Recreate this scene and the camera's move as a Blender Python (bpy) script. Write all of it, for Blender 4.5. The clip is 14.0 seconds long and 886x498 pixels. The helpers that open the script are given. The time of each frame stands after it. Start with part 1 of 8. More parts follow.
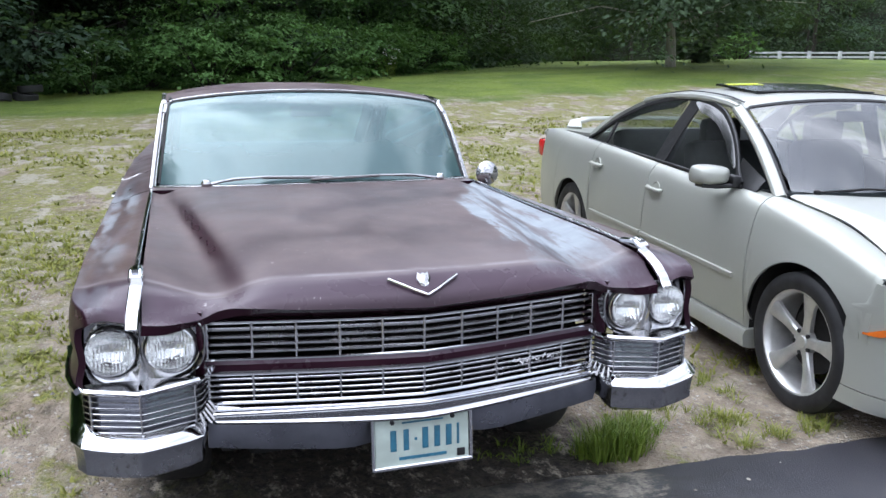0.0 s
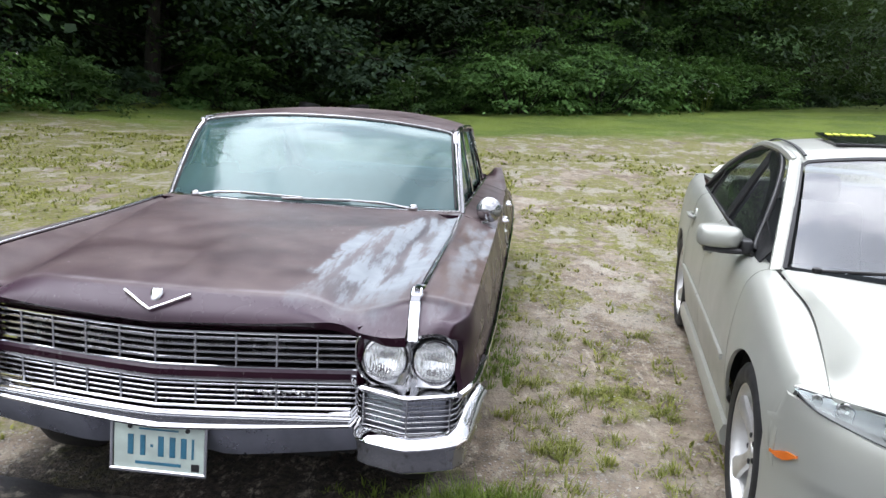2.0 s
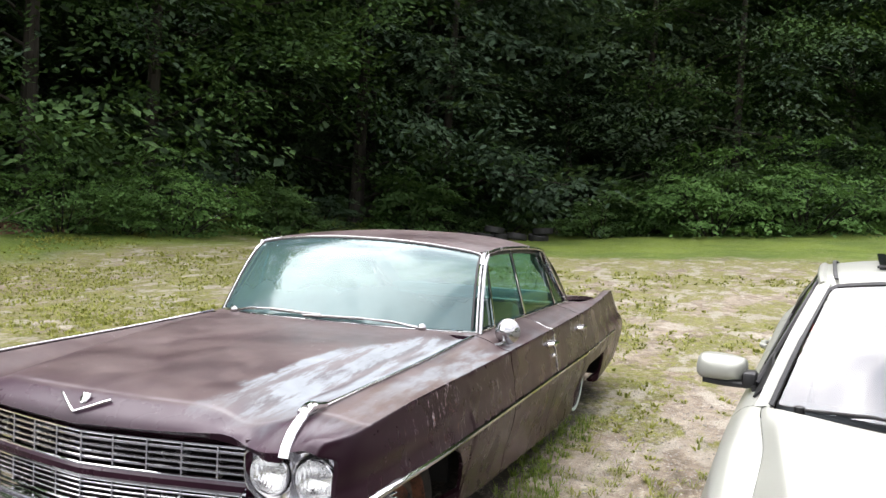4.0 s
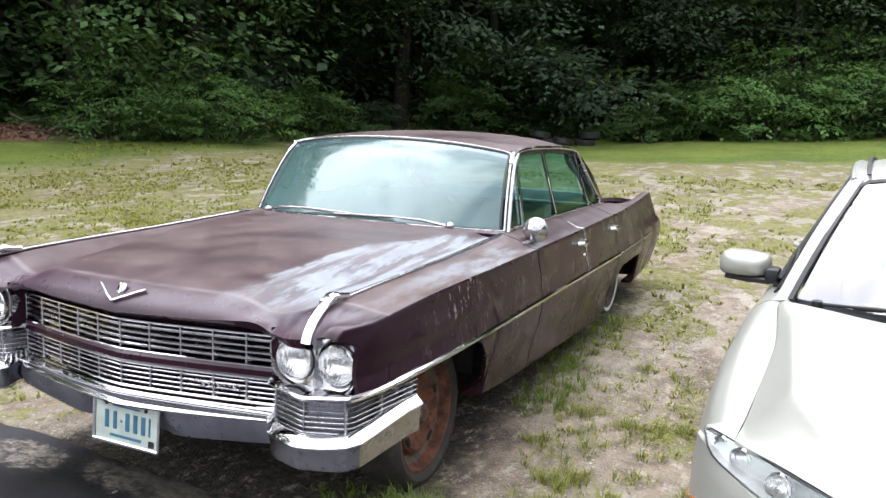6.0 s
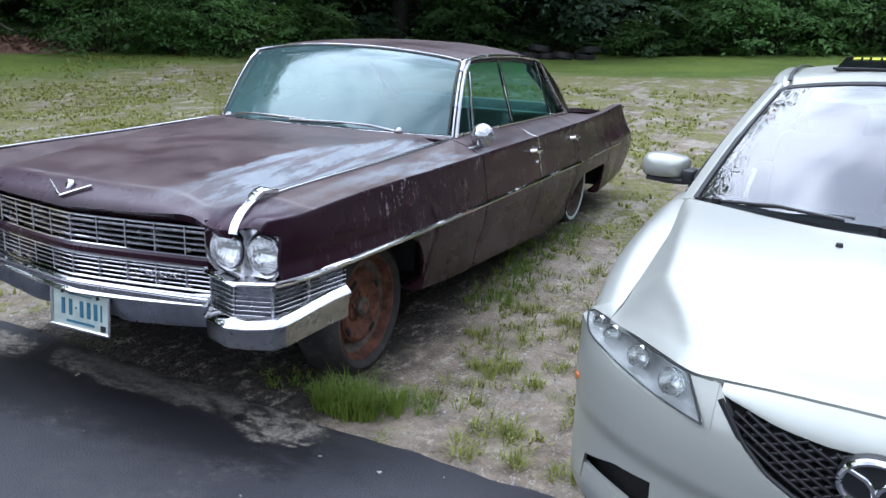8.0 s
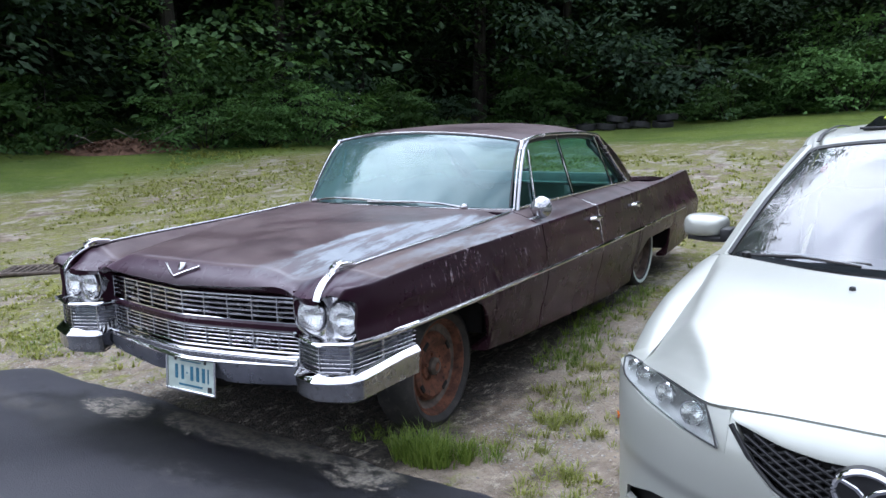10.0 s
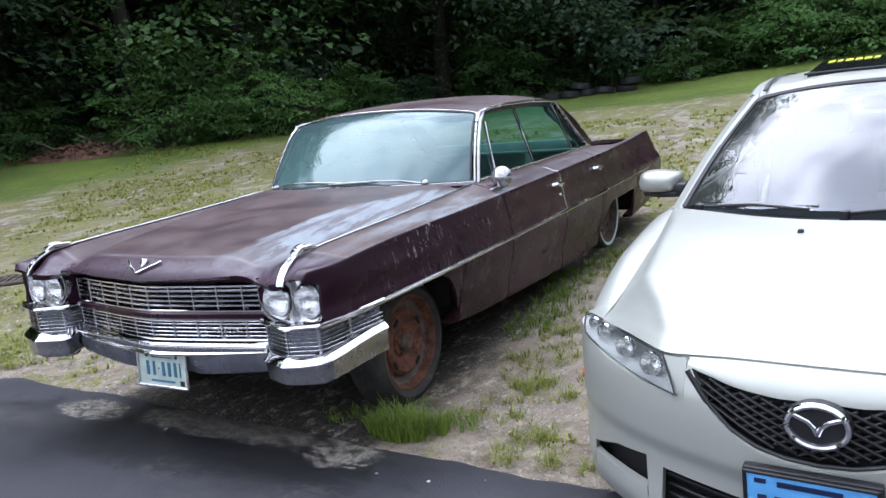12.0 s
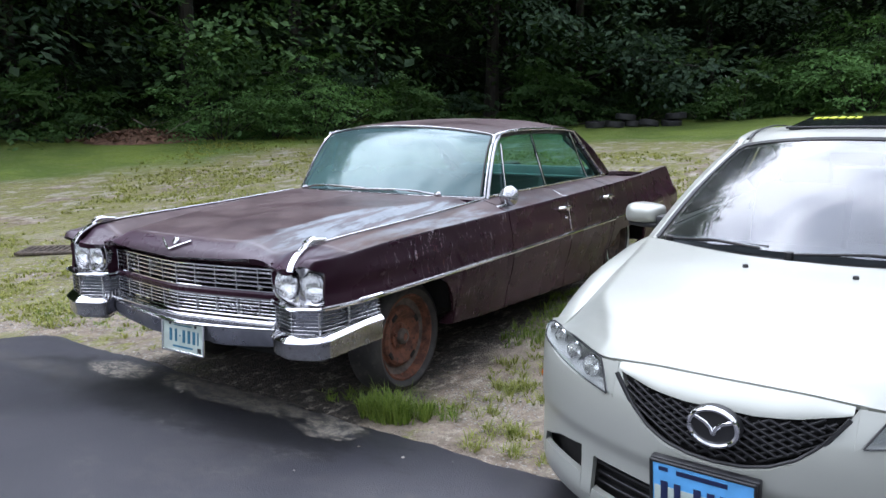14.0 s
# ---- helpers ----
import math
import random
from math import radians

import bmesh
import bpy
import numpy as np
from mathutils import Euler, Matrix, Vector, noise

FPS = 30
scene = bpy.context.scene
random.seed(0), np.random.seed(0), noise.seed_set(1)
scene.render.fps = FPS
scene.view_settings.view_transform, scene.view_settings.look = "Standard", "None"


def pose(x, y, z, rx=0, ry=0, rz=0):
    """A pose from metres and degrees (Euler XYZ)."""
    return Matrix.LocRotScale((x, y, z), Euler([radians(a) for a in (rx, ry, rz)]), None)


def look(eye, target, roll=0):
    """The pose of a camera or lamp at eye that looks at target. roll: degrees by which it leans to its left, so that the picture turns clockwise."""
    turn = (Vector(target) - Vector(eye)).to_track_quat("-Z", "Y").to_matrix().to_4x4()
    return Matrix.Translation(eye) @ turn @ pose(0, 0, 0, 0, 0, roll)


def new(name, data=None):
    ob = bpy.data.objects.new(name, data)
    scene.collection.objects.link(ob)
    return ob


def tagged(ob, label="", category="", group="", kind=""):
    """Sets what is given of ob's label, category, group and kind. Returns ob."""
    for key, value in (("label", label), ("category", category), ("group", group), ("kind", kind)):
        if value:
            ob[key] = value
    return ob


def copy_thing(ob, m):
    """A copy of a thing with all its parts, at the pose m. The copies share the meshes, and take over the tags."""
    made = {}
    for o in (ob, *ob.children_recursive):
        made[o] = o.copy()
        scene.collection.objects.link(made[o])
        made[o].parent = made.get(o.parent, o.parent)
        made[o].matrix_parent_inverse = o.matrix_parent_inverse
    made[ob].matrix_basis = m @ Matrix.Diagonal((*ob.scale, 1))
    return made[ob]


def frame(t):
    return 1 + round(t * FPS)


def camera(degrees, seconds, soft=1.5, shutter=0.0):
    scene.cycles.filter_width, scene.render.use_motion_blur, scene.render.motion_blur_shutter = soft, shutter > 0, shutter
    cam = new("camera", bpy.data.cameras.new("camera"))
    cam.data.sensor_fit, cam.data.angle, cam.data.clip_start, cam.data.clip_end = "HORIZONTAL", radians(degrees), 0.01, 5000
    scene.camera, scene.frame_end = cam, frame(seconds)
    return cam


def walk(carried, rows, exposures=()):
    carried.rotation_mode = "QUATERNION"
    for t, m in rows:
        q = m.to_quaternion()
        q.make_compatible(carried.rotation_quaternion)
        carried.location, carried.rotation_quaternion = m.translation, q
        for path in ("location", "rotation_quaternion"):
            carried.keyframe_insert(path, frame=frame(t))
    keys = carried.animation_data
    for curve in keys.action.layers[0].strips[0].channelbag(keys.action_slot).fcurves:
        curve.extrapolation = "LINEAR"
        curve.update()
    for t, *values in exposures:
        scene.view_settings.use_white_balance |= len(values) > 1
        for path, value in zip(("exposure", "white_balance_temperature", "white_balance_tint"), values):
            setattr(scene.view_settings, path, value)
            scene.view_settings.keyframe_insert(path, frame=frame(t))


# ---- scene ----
import functools

cam = camera(57.6, 14.0)
PATH = [
    (0, (-0.665, -2.146, 1.444), (-0.047, -0.286, 1.047), 0.4),
    (0.5, (-0.255, -2.269, 1.47), (0.078, -0.352, 1.006), 3.0),
    (1, (0.185, -2.281, 1.478), (0.481, -0.362, 1.001), 4.7),
    (1.5, (0.667, -2.346, 1.49), (0.514, -0.391, 1.096), 5.4),
    (2, (1.1, -2.25, 1.505), (0.901, -0.291, 1.154), 3.1),
    (2.5, (1.477, -2.13, 1.484), (1.109, -0.197, 1.126), 0.6),
    (3, (1.805, -2.074, 1.541), (1.186, -0.184, 1.329), 1.5),
    (3.2, (1.881, -2.036, 1.542), (1.229, -0.147, 1.471), 2.5),
    (5.3, (2.131, -2.008, 1.546), (1.294, -0.196, 1.422), 2.1),
    (5.5, (2.134, -2.005, 1.523), (1.291, -0.2, 1.345), 2.1),
    (6, (2.166, -2.016, 1.509), (1.346, -0.218, 1.199), 2.2),
    (6.5, (2.209, -2.089, 1.51), (1.363, -0.304, 1.195), 0.6),
    (7, (2.299, -2.173, 1.513), (1.412, -0.403, 1.229), 0.7),
    (7.5, (2.394, -2.154, 1.487), (1.612, -0.351, 1.116), -1.2),
    (8, (2.522, -2.071, 1.484), (1.712, -0.315, 0.975), 2.4),
    (8.5, (2.632, -2.089, 1.503), (1.759, -0.374, 0.959), -0.3),
    (9, (2.711, -2.253, 1.525), (1.674, -0.58, 1.17), -0.2),
    (9.2, (2.743, -2.289, 1.528), (1.71, -0.61, 1.191), -0.3),
    (11.3, (2.839, -2.378, 1.512), (1.804, -0.701, 1.174), -2.8),
    (11.5, (2.843, -2.375, 1.506), (1.82, -0.692, 1.16), -3.1),
    (12, (2.889, -2.345, 1.504), (1.911, -0.642, 1.122), -5.6),
    (12.5, (3.013, -2.268, 1.516), (2.003, -0.595, 1.092), -3.0),
    (13, (3.111, -2.272, 1.513), (2.015, -0.647, 1.114), -4.7),
    (13.5, (3.203, -2.466, 1.517), (2.051, -0.876, 1.135), -3.3),
    (14, (3.262, -2.596, 1.524), (2.201, -0.936, 1.184), -0.5),
]
EXPOSURES = [(0, 0.69, 5880, 19), (2.3, 0.78, 6400, 19), (3.0, 1.08, 6800, 19), (5.3, 1.08, 6500, 21), (7.2, 0.86, 6050, 21), (8.3, 0.51, 5500, 18), (11.5, 0.70, 5800, 21), (12.8, 0.68, 5700, 20), (14, 0.67, 5840, 20)]
walk(cam, [(t, look(eye, target, roll)) for t, eye, target, roll in PATH], EXPOSURES)

# world: a bright, hazy sky with broken cloud; the sun stands behind the wood
SUN_AZ, SUN_EL = -54.0, 24.0
world = bpy.data.worlds.new("sky")
scene.world = world
world.use_nodes = True
wt = world.node_tree
wn = wt.nodes
sky = wn.new("ShaderNodeTexSky")
sky.sky_type, sky.sun_disc = "NISHITA", False
sky.sun_elevation, sky.sun_rotation = radians(SUN_EL), radians(SUN_AZ)
coord = wn.new("ShaderNodeTexCoord")
stretch = wn.new("ShaderNodeMapping")
stretch.inputs["Scale"].default_value = (1.6, 1.6, 4.2)
cloud = wn.new("ShaderNodeTexNoise")
cloud.inputs["Scale"].default_value, cloud.inputs["Detail"].default_value = 1.25, 7.0
cover = wn.new("ShaderNodeMapRange")
cover.inputs["From Min"].default_value, cover.inputs["From Max"].default_value = 0.40, 0.56
cover.inputs["To Min"].default_value, cover.inputs["To Max"].default_value = 0.42, 1.0
blend = wn.new("ShaderNodeMixRGB")
blend.inputs["Color2"].default_value = (13.0, 13.7, 13.7, 1)
wt.links.new(coord.outputs["Generated"], stretch.inputs["Vector"])
wt.links.new(stretch.outputs["Vector"], cloud.inputs["Vector"])
wt.links.new(cloud.outputs["Fac"], cover.inputs["Value"])
wt.links.new(cover.outputs["Result"], blend.inputs["Fac"])
wt.links.new(sky.outputs["Color"], blend.inputs["Color1"])
# an overcast sky is brightest overhead
part_xyz = wn.new("ShaderNodeSeparateXYZ")
height = wn.new("ShaderNodeMapRange")
height.inputs["From Min"].default_value, height.inputs["From Max"].default_value = 0.0, 1.0
height.inputs["To Min"].default_value, height.inputs["To Max"].default_value = 0.62, 1.20
dome = wn.new("ShaderNodeMixRGB")
dome.blend_type = "MULTIPLY"
dome.inputs["Fac"].default_value = 1.0
wt.links.new(coord.outputs["Generated"], part_xyz.inputs["Vector"])
wt.links.new(part_xyz.outputs["Z"], height.inputs["Value"])
wt.links.new(blend.outputs["Color"], dome.inputs["Color1"])
wt.links.new(height.outputs["Result"], dome.inputs["Color2"])
# and the haze glows round the sun's side
toward = wn.new("ShaderNodeVectorMath")
toward.operation = "DOT_PRODUCT"
toward.inputs[1].default_value = (math.sin(radians(SUN_AZ)) * math.cos(radians(SUN_EL)), math.cos(radians(SUN_AZ)) * math.cos(radians(SUN_EL)), math.sin(radians(SUN_EL)))
glow = wn.new("ShaderNodeMapRange")
glow.interpolation_type = "SMOOTHSTEP"
glow.inputs["From Min"].default_value, glow.inputs["From Max"].default_value = -0.25, 0.95
glow.inputs["To Min"].default_value, glow.inputs["To Max"].default_value = 0.76, 1.85
haze = wn.new("ShaderNodeMixRGB")
haze.blend_type = "MULTIPLY"
haze.inputs["Fac"].default_value = 1.0
wt.links.new(coord.outputs["Generated"], toward.inputs[0])
wt.links.new(toward.outputs["Value"], glow.inputs["Value"])
wt.links.new(dome.outputs["Color"], haze.inputs["Color1"])
wt.links.new(glow.outputs["Result"], haze.inputs["Color2"])
wt.links.new(haze.outputs["Color"], wn["Background"].inputs["Color"])
wn["Background"].inputs["Strength"].default_value = 0.13

sun_data = bpy.data.lights.new("sun", "SUN")
sun_data.energy, sun_data.angle, sun_data.color = 1.2, radians(12), (1.0, 0.94, 0.84)
sun = new("sun", sun_data)
a, e = radians(SUN_AZ), radians(SUN_EL)
sun.matrix_world = look((0, 0, 0), (-math.sin(a) * math.cos(e), -math.cos(a) * math.cos(e), -math.sin(e)))


# ---- materials ----
class Mat:
    """A small builder for one node material."""

    def __init__(self, name):
        self.m = bpy.data.materials.new(name)
        self.m.use_nodes = True
        self.t = self.m.node_tree
        self.b = self.t.nodes["Principled BSDF"]
        self.out = self.t.nodes["Material Output"]
        self.pos = self.t.nodes.new("ShaderNodeTexCoord").outputs["Object"]

    def node(self, kind, **ins):
        n = self.t.nodes.new(kind)
        for k, v in ins.items():
            self.put(n.inputs[k.replace("_", " ")], v)
        return n

    def put(self, socket, v):
        if isinstance(v, bpy.types.NodeSocket):
            self.t.links.new(v, socket)
        else:
            socket.default_value = v

    def noise(self, scale, detail=4.0, rough=0.55, vector=None, dist=0.0):
        n = self.node("ShaderNodeTexNoise", Scale=scale, Detail=detail, Roughness=rough, Distortion=dist)
        self.put(n.inputs["Vector"], vector or self.pos)
        return n.outputs["Fac"]

    def voronoi(self, scale, feature="F1", out="Distance", vector=None):
        n = self.node("ShaderNodeTexVoronoi", Scale=scale)
        n.feature = feature
        self.put(n.inputs["Vector"], vector or self.pos)
        return n.outputs[out]

    def scaled(self, x, y, z, loc=(0, 0, 0), rot=(0, 0, 0)):
        n = self.node("ShaderNodeMapping", Vector=self.pos, Scale=(x, y, z), Location=loc, Rotation=rot)
        return n.outputs["Vector"]

    def ramp(self, v, a, b, lo=0.0, hi=1.0):
        n = self.node("ShaderNodeMapRange", Value=v)
        n.interpolation_type = "SMOOTHSTEP"
        for k, val in (("From Min", a), ("From Max", b), ("To Min", lo), ("To Max", hi)):
            n.inputs[k].default_value = val
        return n.outputs["Result"]

    def mix(self, f, a, b):
        n = self.node("ShaderNodeMixRGB", Fac=f, Color1=a, Color2=b)
        return n.outputs["Color"]

    def calc(self, op, a, b=0.5):
        n = self.t.nodes.new("ShaderNodeMath")
        n.operation = op
        self.put(n.inputs[0], a)
        self.put(n.inputs[1], b)
        return n.outputs[0]

    def axis(self, k):
        return self.node("ShaderNodeSeparateXYZ", Vector=self.pos).outputs[k]

    def up(self):
        g = self.t.nodes.new("ShaderNodeNewGeometry")
        return self.node("ShaderNodeSeparateXYZ", Vector=g.outputs["Normal"]).outputs[2]

    def island(self):
        return self.t.nodes.new("ShaderNodeNewGeometry").outputs["Random Per Island"]

    def bump(self, height, strength, distance=0.01):
        n = self.node("ShaderNodeBump", Height=height, Strength=strength, Distance=distance)
        self.put(self.b.inputs["Normal"], n.outputs["Normal"])

    def base(self, c=None, rough=None, metal=None, **more):
        for k, v in (("Base Color", c), ("Roughness", rough), ("Metallic", metal)):
            if v is not None:
                self.put(self.b.inputs[k], v)
        for k, v in more.items():
            self.put(self.b.inputs[k.replace("_", " ")], v)
        return self.m


def simple(name, c, rough, metal=0.0, var=0.15, scale=9.0, bump=0.0, **more):
    """A plain surface with grain and soft blotches."""
    m = Mat(name)
    dark = tuple(v * (1 - var) for v in c[:3]) + (1,)
    light = tuple(min(1, v * (1 + var)) for v in c[:3]) + (1,)
    n = m.noise(scale, 5)
    col = m.mix(m.ramp(n, 0.3, 0.7), dark, light)
    if bump:
        m.bump(m.noise(scale * 9, 3), bump, 0.004)
    return m.base(col, m.ramp(m.noise(scale * 2.3, 3), 0.25, 0.75, max(0, rough - 0.06), min(1, rough + 0.08)), metal, **more)


def make_maroon():
    """Old maroon paint: oxidised brown on the flat tops, a rubbed pale patch, scratches and chips."""
    m = Mat("old_maroon_paint")
    deep, mid, dull = (0.018, 0.0048, 0.0110, 1), (0.036, 0.0115, 0.0200, 1), (0.150, 0.110, 0.104, 1)
    col = m.mix(m.ramp(m.noise(1.6, 6), 0.35, 0.7), deep, mid)
    # paler purple nose: faded paint, with the sky's sheen painted in
    nose = m.calc("MULTIPLY", m.ramp(m.axis(1), 0.06, 0.30, 0.75, 0.0), m.ramp(m.up(), 0.35, 0.70))
    col = m.mix(nose, col, (0.068, 0.040, 0.058, 1))
    top = m.ramp(m.up(), 0.84, 0.95)
    blot = m.calc("MULTIPLY", m.ramp(m.noise(2.6, 7, 0.62), 0.32, 0.62, 0.42, 1.0), m.ramp(m.noise(17, 7, 0.7), 0.30, 0.60, 0.72, 1.0))
    bend = m.calc("SUBTRACT", m.axis(1), m.calc("MULTIPLY", m.calc("MULTIPLY", m.axis(0), m.axis(0)), 0.17))
    ox = m.calc("MULTIPLY", m.calc("MULTIPLY", top, blot), m.ramp(bend, 0.050, 0.085, 0.12, 1.0))
    col = m.mix(ox, col, m.mix(m.noise(5.5, 6), (0.092, 0.064, 0.064, 1), dull))
    # a pale line painted as the highlight on the hood's front break
    crease_glint = m.calc("MULTIPLY", m.ramp(bend, 0.072, 0.086), m.ramp(bend, 0.090, 0.112, 1.0, 0.0))
    crease_glint = m.calc("MULTIPLY", m.calc("MULTIPLY", crease_glint, m.ramp(m.up(), 0.45, 0.75)), m.ramp(m.noise(9, 5), 0.35, 0.65, 0.25, 0.75))
    col = m.mix(crease_glint, col, (0.22, 0.19, 0.20, 1))
    # pale rubbed patch on the driver's-side edge of the hood and fender
    x, y = m.axis(0), m.axis(1)
    wob = m.calc("MULTIPLY", m.calc("SUBTRACT", m.noise(1.0, 7, 0.7, m.scaled(7, 3.2, 4)), 0.5), 0.42)
    edge = m.calc("SUBTRACT", m.calc("ADD", x, wob), m.ramp(y, 0.75, 1.75, 0.0, 0.33))
    inner = m.ramp(edge, 0.395, 0.440)
    outer = m.ramp(m.calc("ADD", x, m.calc("MULTIPLY", wob, 0.12)), 0.775, 0.800, 1.0, 0.0)
    front = m.ramp(m.calc("ADD", y, m.calc("MULTIPLY", wob, 1.3)), 0.02, 0.42)
    back = m.ramp(y, 1.62, 1.85, 1.0, 0.0)
    patch = m.calc("MULTIPLY", m.calc("MULTIPLY", inner, outer), m.calc("MULTIPLY", front, back))
    streak = m.ramp(m.noise(1.0, 8, 0.68, m.scaled(15, 2.0, 9)), 0.40, 0.52, 0.22, 1.0)
    patch = m.calc("MULTIPLY", m.calc("MULTIPLY", patch, streak), m.ramp(m.up(), 0.5, 0.85))
    # worn pale streaks along both fender crowns
    crown = m.calc("MULTIPLY", m.ramp(m.calc("ABSOLUTE", x), 0.80, 0.86), m.ramp(m.up(), 0.55, 0.9))
    crown = m.calc("MULTIPLY", crown, m.ramp(m.noise(1.0, 8, 0.7, m.scaled(13, 2.6, 10)), 0.42, 0.60))
    crown = m.calc("MULTIPLY", crown, m.ramp(y, 1.9, 2.5, 1.0, 0.25))
    shelf = m.calc("MULTIPLY", m.calc("MULTIPLY", m.ramp(m.calc("ABSOLUTE", x), 0.79, 0.82), m.ramp(m.up(), 0.55, 0.9)), m.calc("MULTIPLY", m.ramp(y, 0.12, 0.35), m.ramp(y, 1.3, 1.9, 1.0, 0.0)))
    shelf = m.calc("MULTIPLY", shelf, m.ramp(m.noise(1.0, 7, 0.7, m.scaled(9, 2.2, 6)), 0.40, 0.56))
    col = m.mix(m.calc("MULTIPLY", shelf, 0.8), col, m.mix(m.noise(12, 5), (0.050, 0.026, 0.020, 1), (0.135, 0.085, 0.066, 1)))
    pale = m.calc("MAXIMUM", patch, m.calc("MULTIPLY", m.calc("MULTIPLY", crown, m.ramp(y, 0.35, 0.85, 0.35, 1.0)), 0.72))
    col = m.mix(pale, col, m.mix(m.noise(14, 5), (0.19, 0.212, 0.232, 1), (0.325, 0.358, 0.382, 1)))
    # chips on the flanks
    chip = m.ramp(m.noise(1.0, 6, 0.75, m.scaled(60, 34, 22)), 0.64, 0.68)
    chip = m.calc("MULTIPLY", chip, m.ramp(m.noise(2.1, 3), 0.45, 0.56))
    col = m.mix(chip, col, (0.34, 0.30, 0.30, 1))
    # runs of chalk and rust down from the fender's crease
    z = m.axis(2)
    run = m.ramp(m.noise(1.0, 7, 0.74, m.scaled(30, 46, 11)), 0.585, 0.625)
    run = m.calc("MULTIPLY", run, m.calc("MULTIPLY", m.ramp(m.calc("ABSOLUTE", x), 0.90, 0.93), m.ramp(z, 0.64, 0.86, 0.35, 1.0)))
    run = m.calc("MULTIPLY", run, m.ramp(m.noise(3.2, 4), 0.44, 0.54))
    run = m.calc("MULTIPLY", run, m.calc("MULTIPLY", m.ramp(y, 0.3, 0.7), m.ramp(y, 1.5, 2.1, 1.0, 0.12)))
    col = m.mix(m.calc("MULTIPLY", run, 0.8), col, m.mix(m.ramp(m.noise(19, 4), 0.52, 0.62), (0.42, 0.38, 0.40, 1), (0.15, 0.06, 0.035, 1)))
    rough = m.calc("ADD", m.ramp(m.noise(4, 5), 0.3, 0.7, 0.22, 0.34), m.calc("MULTIPLY", ox, 0.16))
    rough = m.calc("ADD", rough, m.calc("MULTIPLY", pale, 0.28))
    m.bump(m.noise(1.1, 3), 0.15, 0.02)
    return m.base(col, rough, 0.0, Specular_IOR_Level=m.ramp(m.up(), 0.1, 0.7, 0.20, 0.42))


def make_chrome(name, pit=0.0, tone=0.78):
    m = Mat(name)
    n = m.noise(26, 6, 0.7)
    spot = m.ramp(n, 0.62 - pit * 0.1, 0.72)
    col = m.mix(spot, (tone, tone, tone * 1.02, 1), (tone * 0.45, tone * 0.40, tone * 0.36, 1)) if pit else (tone, tone, tone * 1.02, 1)
    rough = m.ramp(m.noise(9, 5), 0.3, 0.75, 0.05 + 0.10 * pit, 0.12 + 0.24 * pit)
    return m.base(col, rough, 1.0)


def make_glass(name, tint, ior, film_share=0.0, film=(0.45, 0.66, 0.68, 1), band=None, sheen=(0.87, 1, 0.99, 1), shade=None):
    m = Mat(name)
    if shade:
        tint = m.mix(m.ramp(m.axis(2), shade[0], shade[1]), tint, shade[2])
    clear = m.node("ShaderNodeBsdfTransparent", Color=tint).outputs[0]
    gloss = m.node("ShaderNodeBsdfGlossy", Color=sheen, Roughness=0.0).outputs[0]
    if ior < 1.3:
        fres = m.ramp(m.node("ShaderNodeLayerWeight", Blend=0.35).outputs["Facing"], 0.2, 1.0, 0.05, 0.7)
    else:
        fres = m.node("ShaderNodeFresnel", IOR=ior).outputs[0]
    mx = m.node("ShaderNodeMixShader", Fac=fres)
    m.t.links.new(clear, mx.inputs[1])
    m.t.links.new(gloss, mx.inputs[2])
    last = mx.outputs[0]
    if film_share:
        d = m.node("ShaderNodeBsdfDiffuse", Color=film).outputs[0]
        f = m.ramp(m.noise(3.0, 6, 0.6), 0.3, 0.8, film_share * (0.9 if band else 0.5), film_share * (1.1 if band else 1.5))
        # paler film low down puts the sky's reflection into the glass colour
        if band:
            f = m.calc("MULTIPLY", f, m.ramp(m.axis(2), band[1], band[0], 1.12, 0.80))
        m2 = m.node("ShaderNodeMixShader", Fac=f)
        m.t.links.new(last, m2.inputs[1])
        m.t.links.new(d, m2.inputs[2])
        last = m2.outputs[0]
    m.t.links.new(last, m.out.inputs["Surface"])
    return m.m


def make_silver():
    """Light champagne-silver metallic car paint."""
    m = Mat("silver_paint")
    f = m.noise(3.0, 3)
    col = m.mix(m.ramp(f, 0.0, 1.0, 0.3, 0.7), (0.385, 0.395, 0.350, 1), (0.440, 0.450, 0.402, 1))
    dirt = m.ramp(m.noise(1.1, 4, 0.5), 0.45, 0.85, 0, 0.16)
    col = m.mix(dirt, col, (0.36, 0.35, 0.30, 1))
    return m.base(col, m.ramp(m.noise(6, 4), 0.3, 0.7, 0.34, 0.42), 0.36, Coat_Weight=0.26, Coat_Roughness=0.03)


def make_rust():
    m = Mat("rusted_steel")
    n = m.noise(16, 7, 0.65)
    col = m.mix(m.ramp(n, 0.3, 0.7), (0.065, 0.028, 0.018, 1), (0.225, 0.090, 0.050, 1))
    col = m.mix(m.ramp(m.noise(46, 5), 0.55, 0.7), col, (0.04, 0.022, 0.016, 1))
    m.bump(m.noise(70, 5), 0.5, 0.004)
    return m.base(col, 0.78, 0.15)


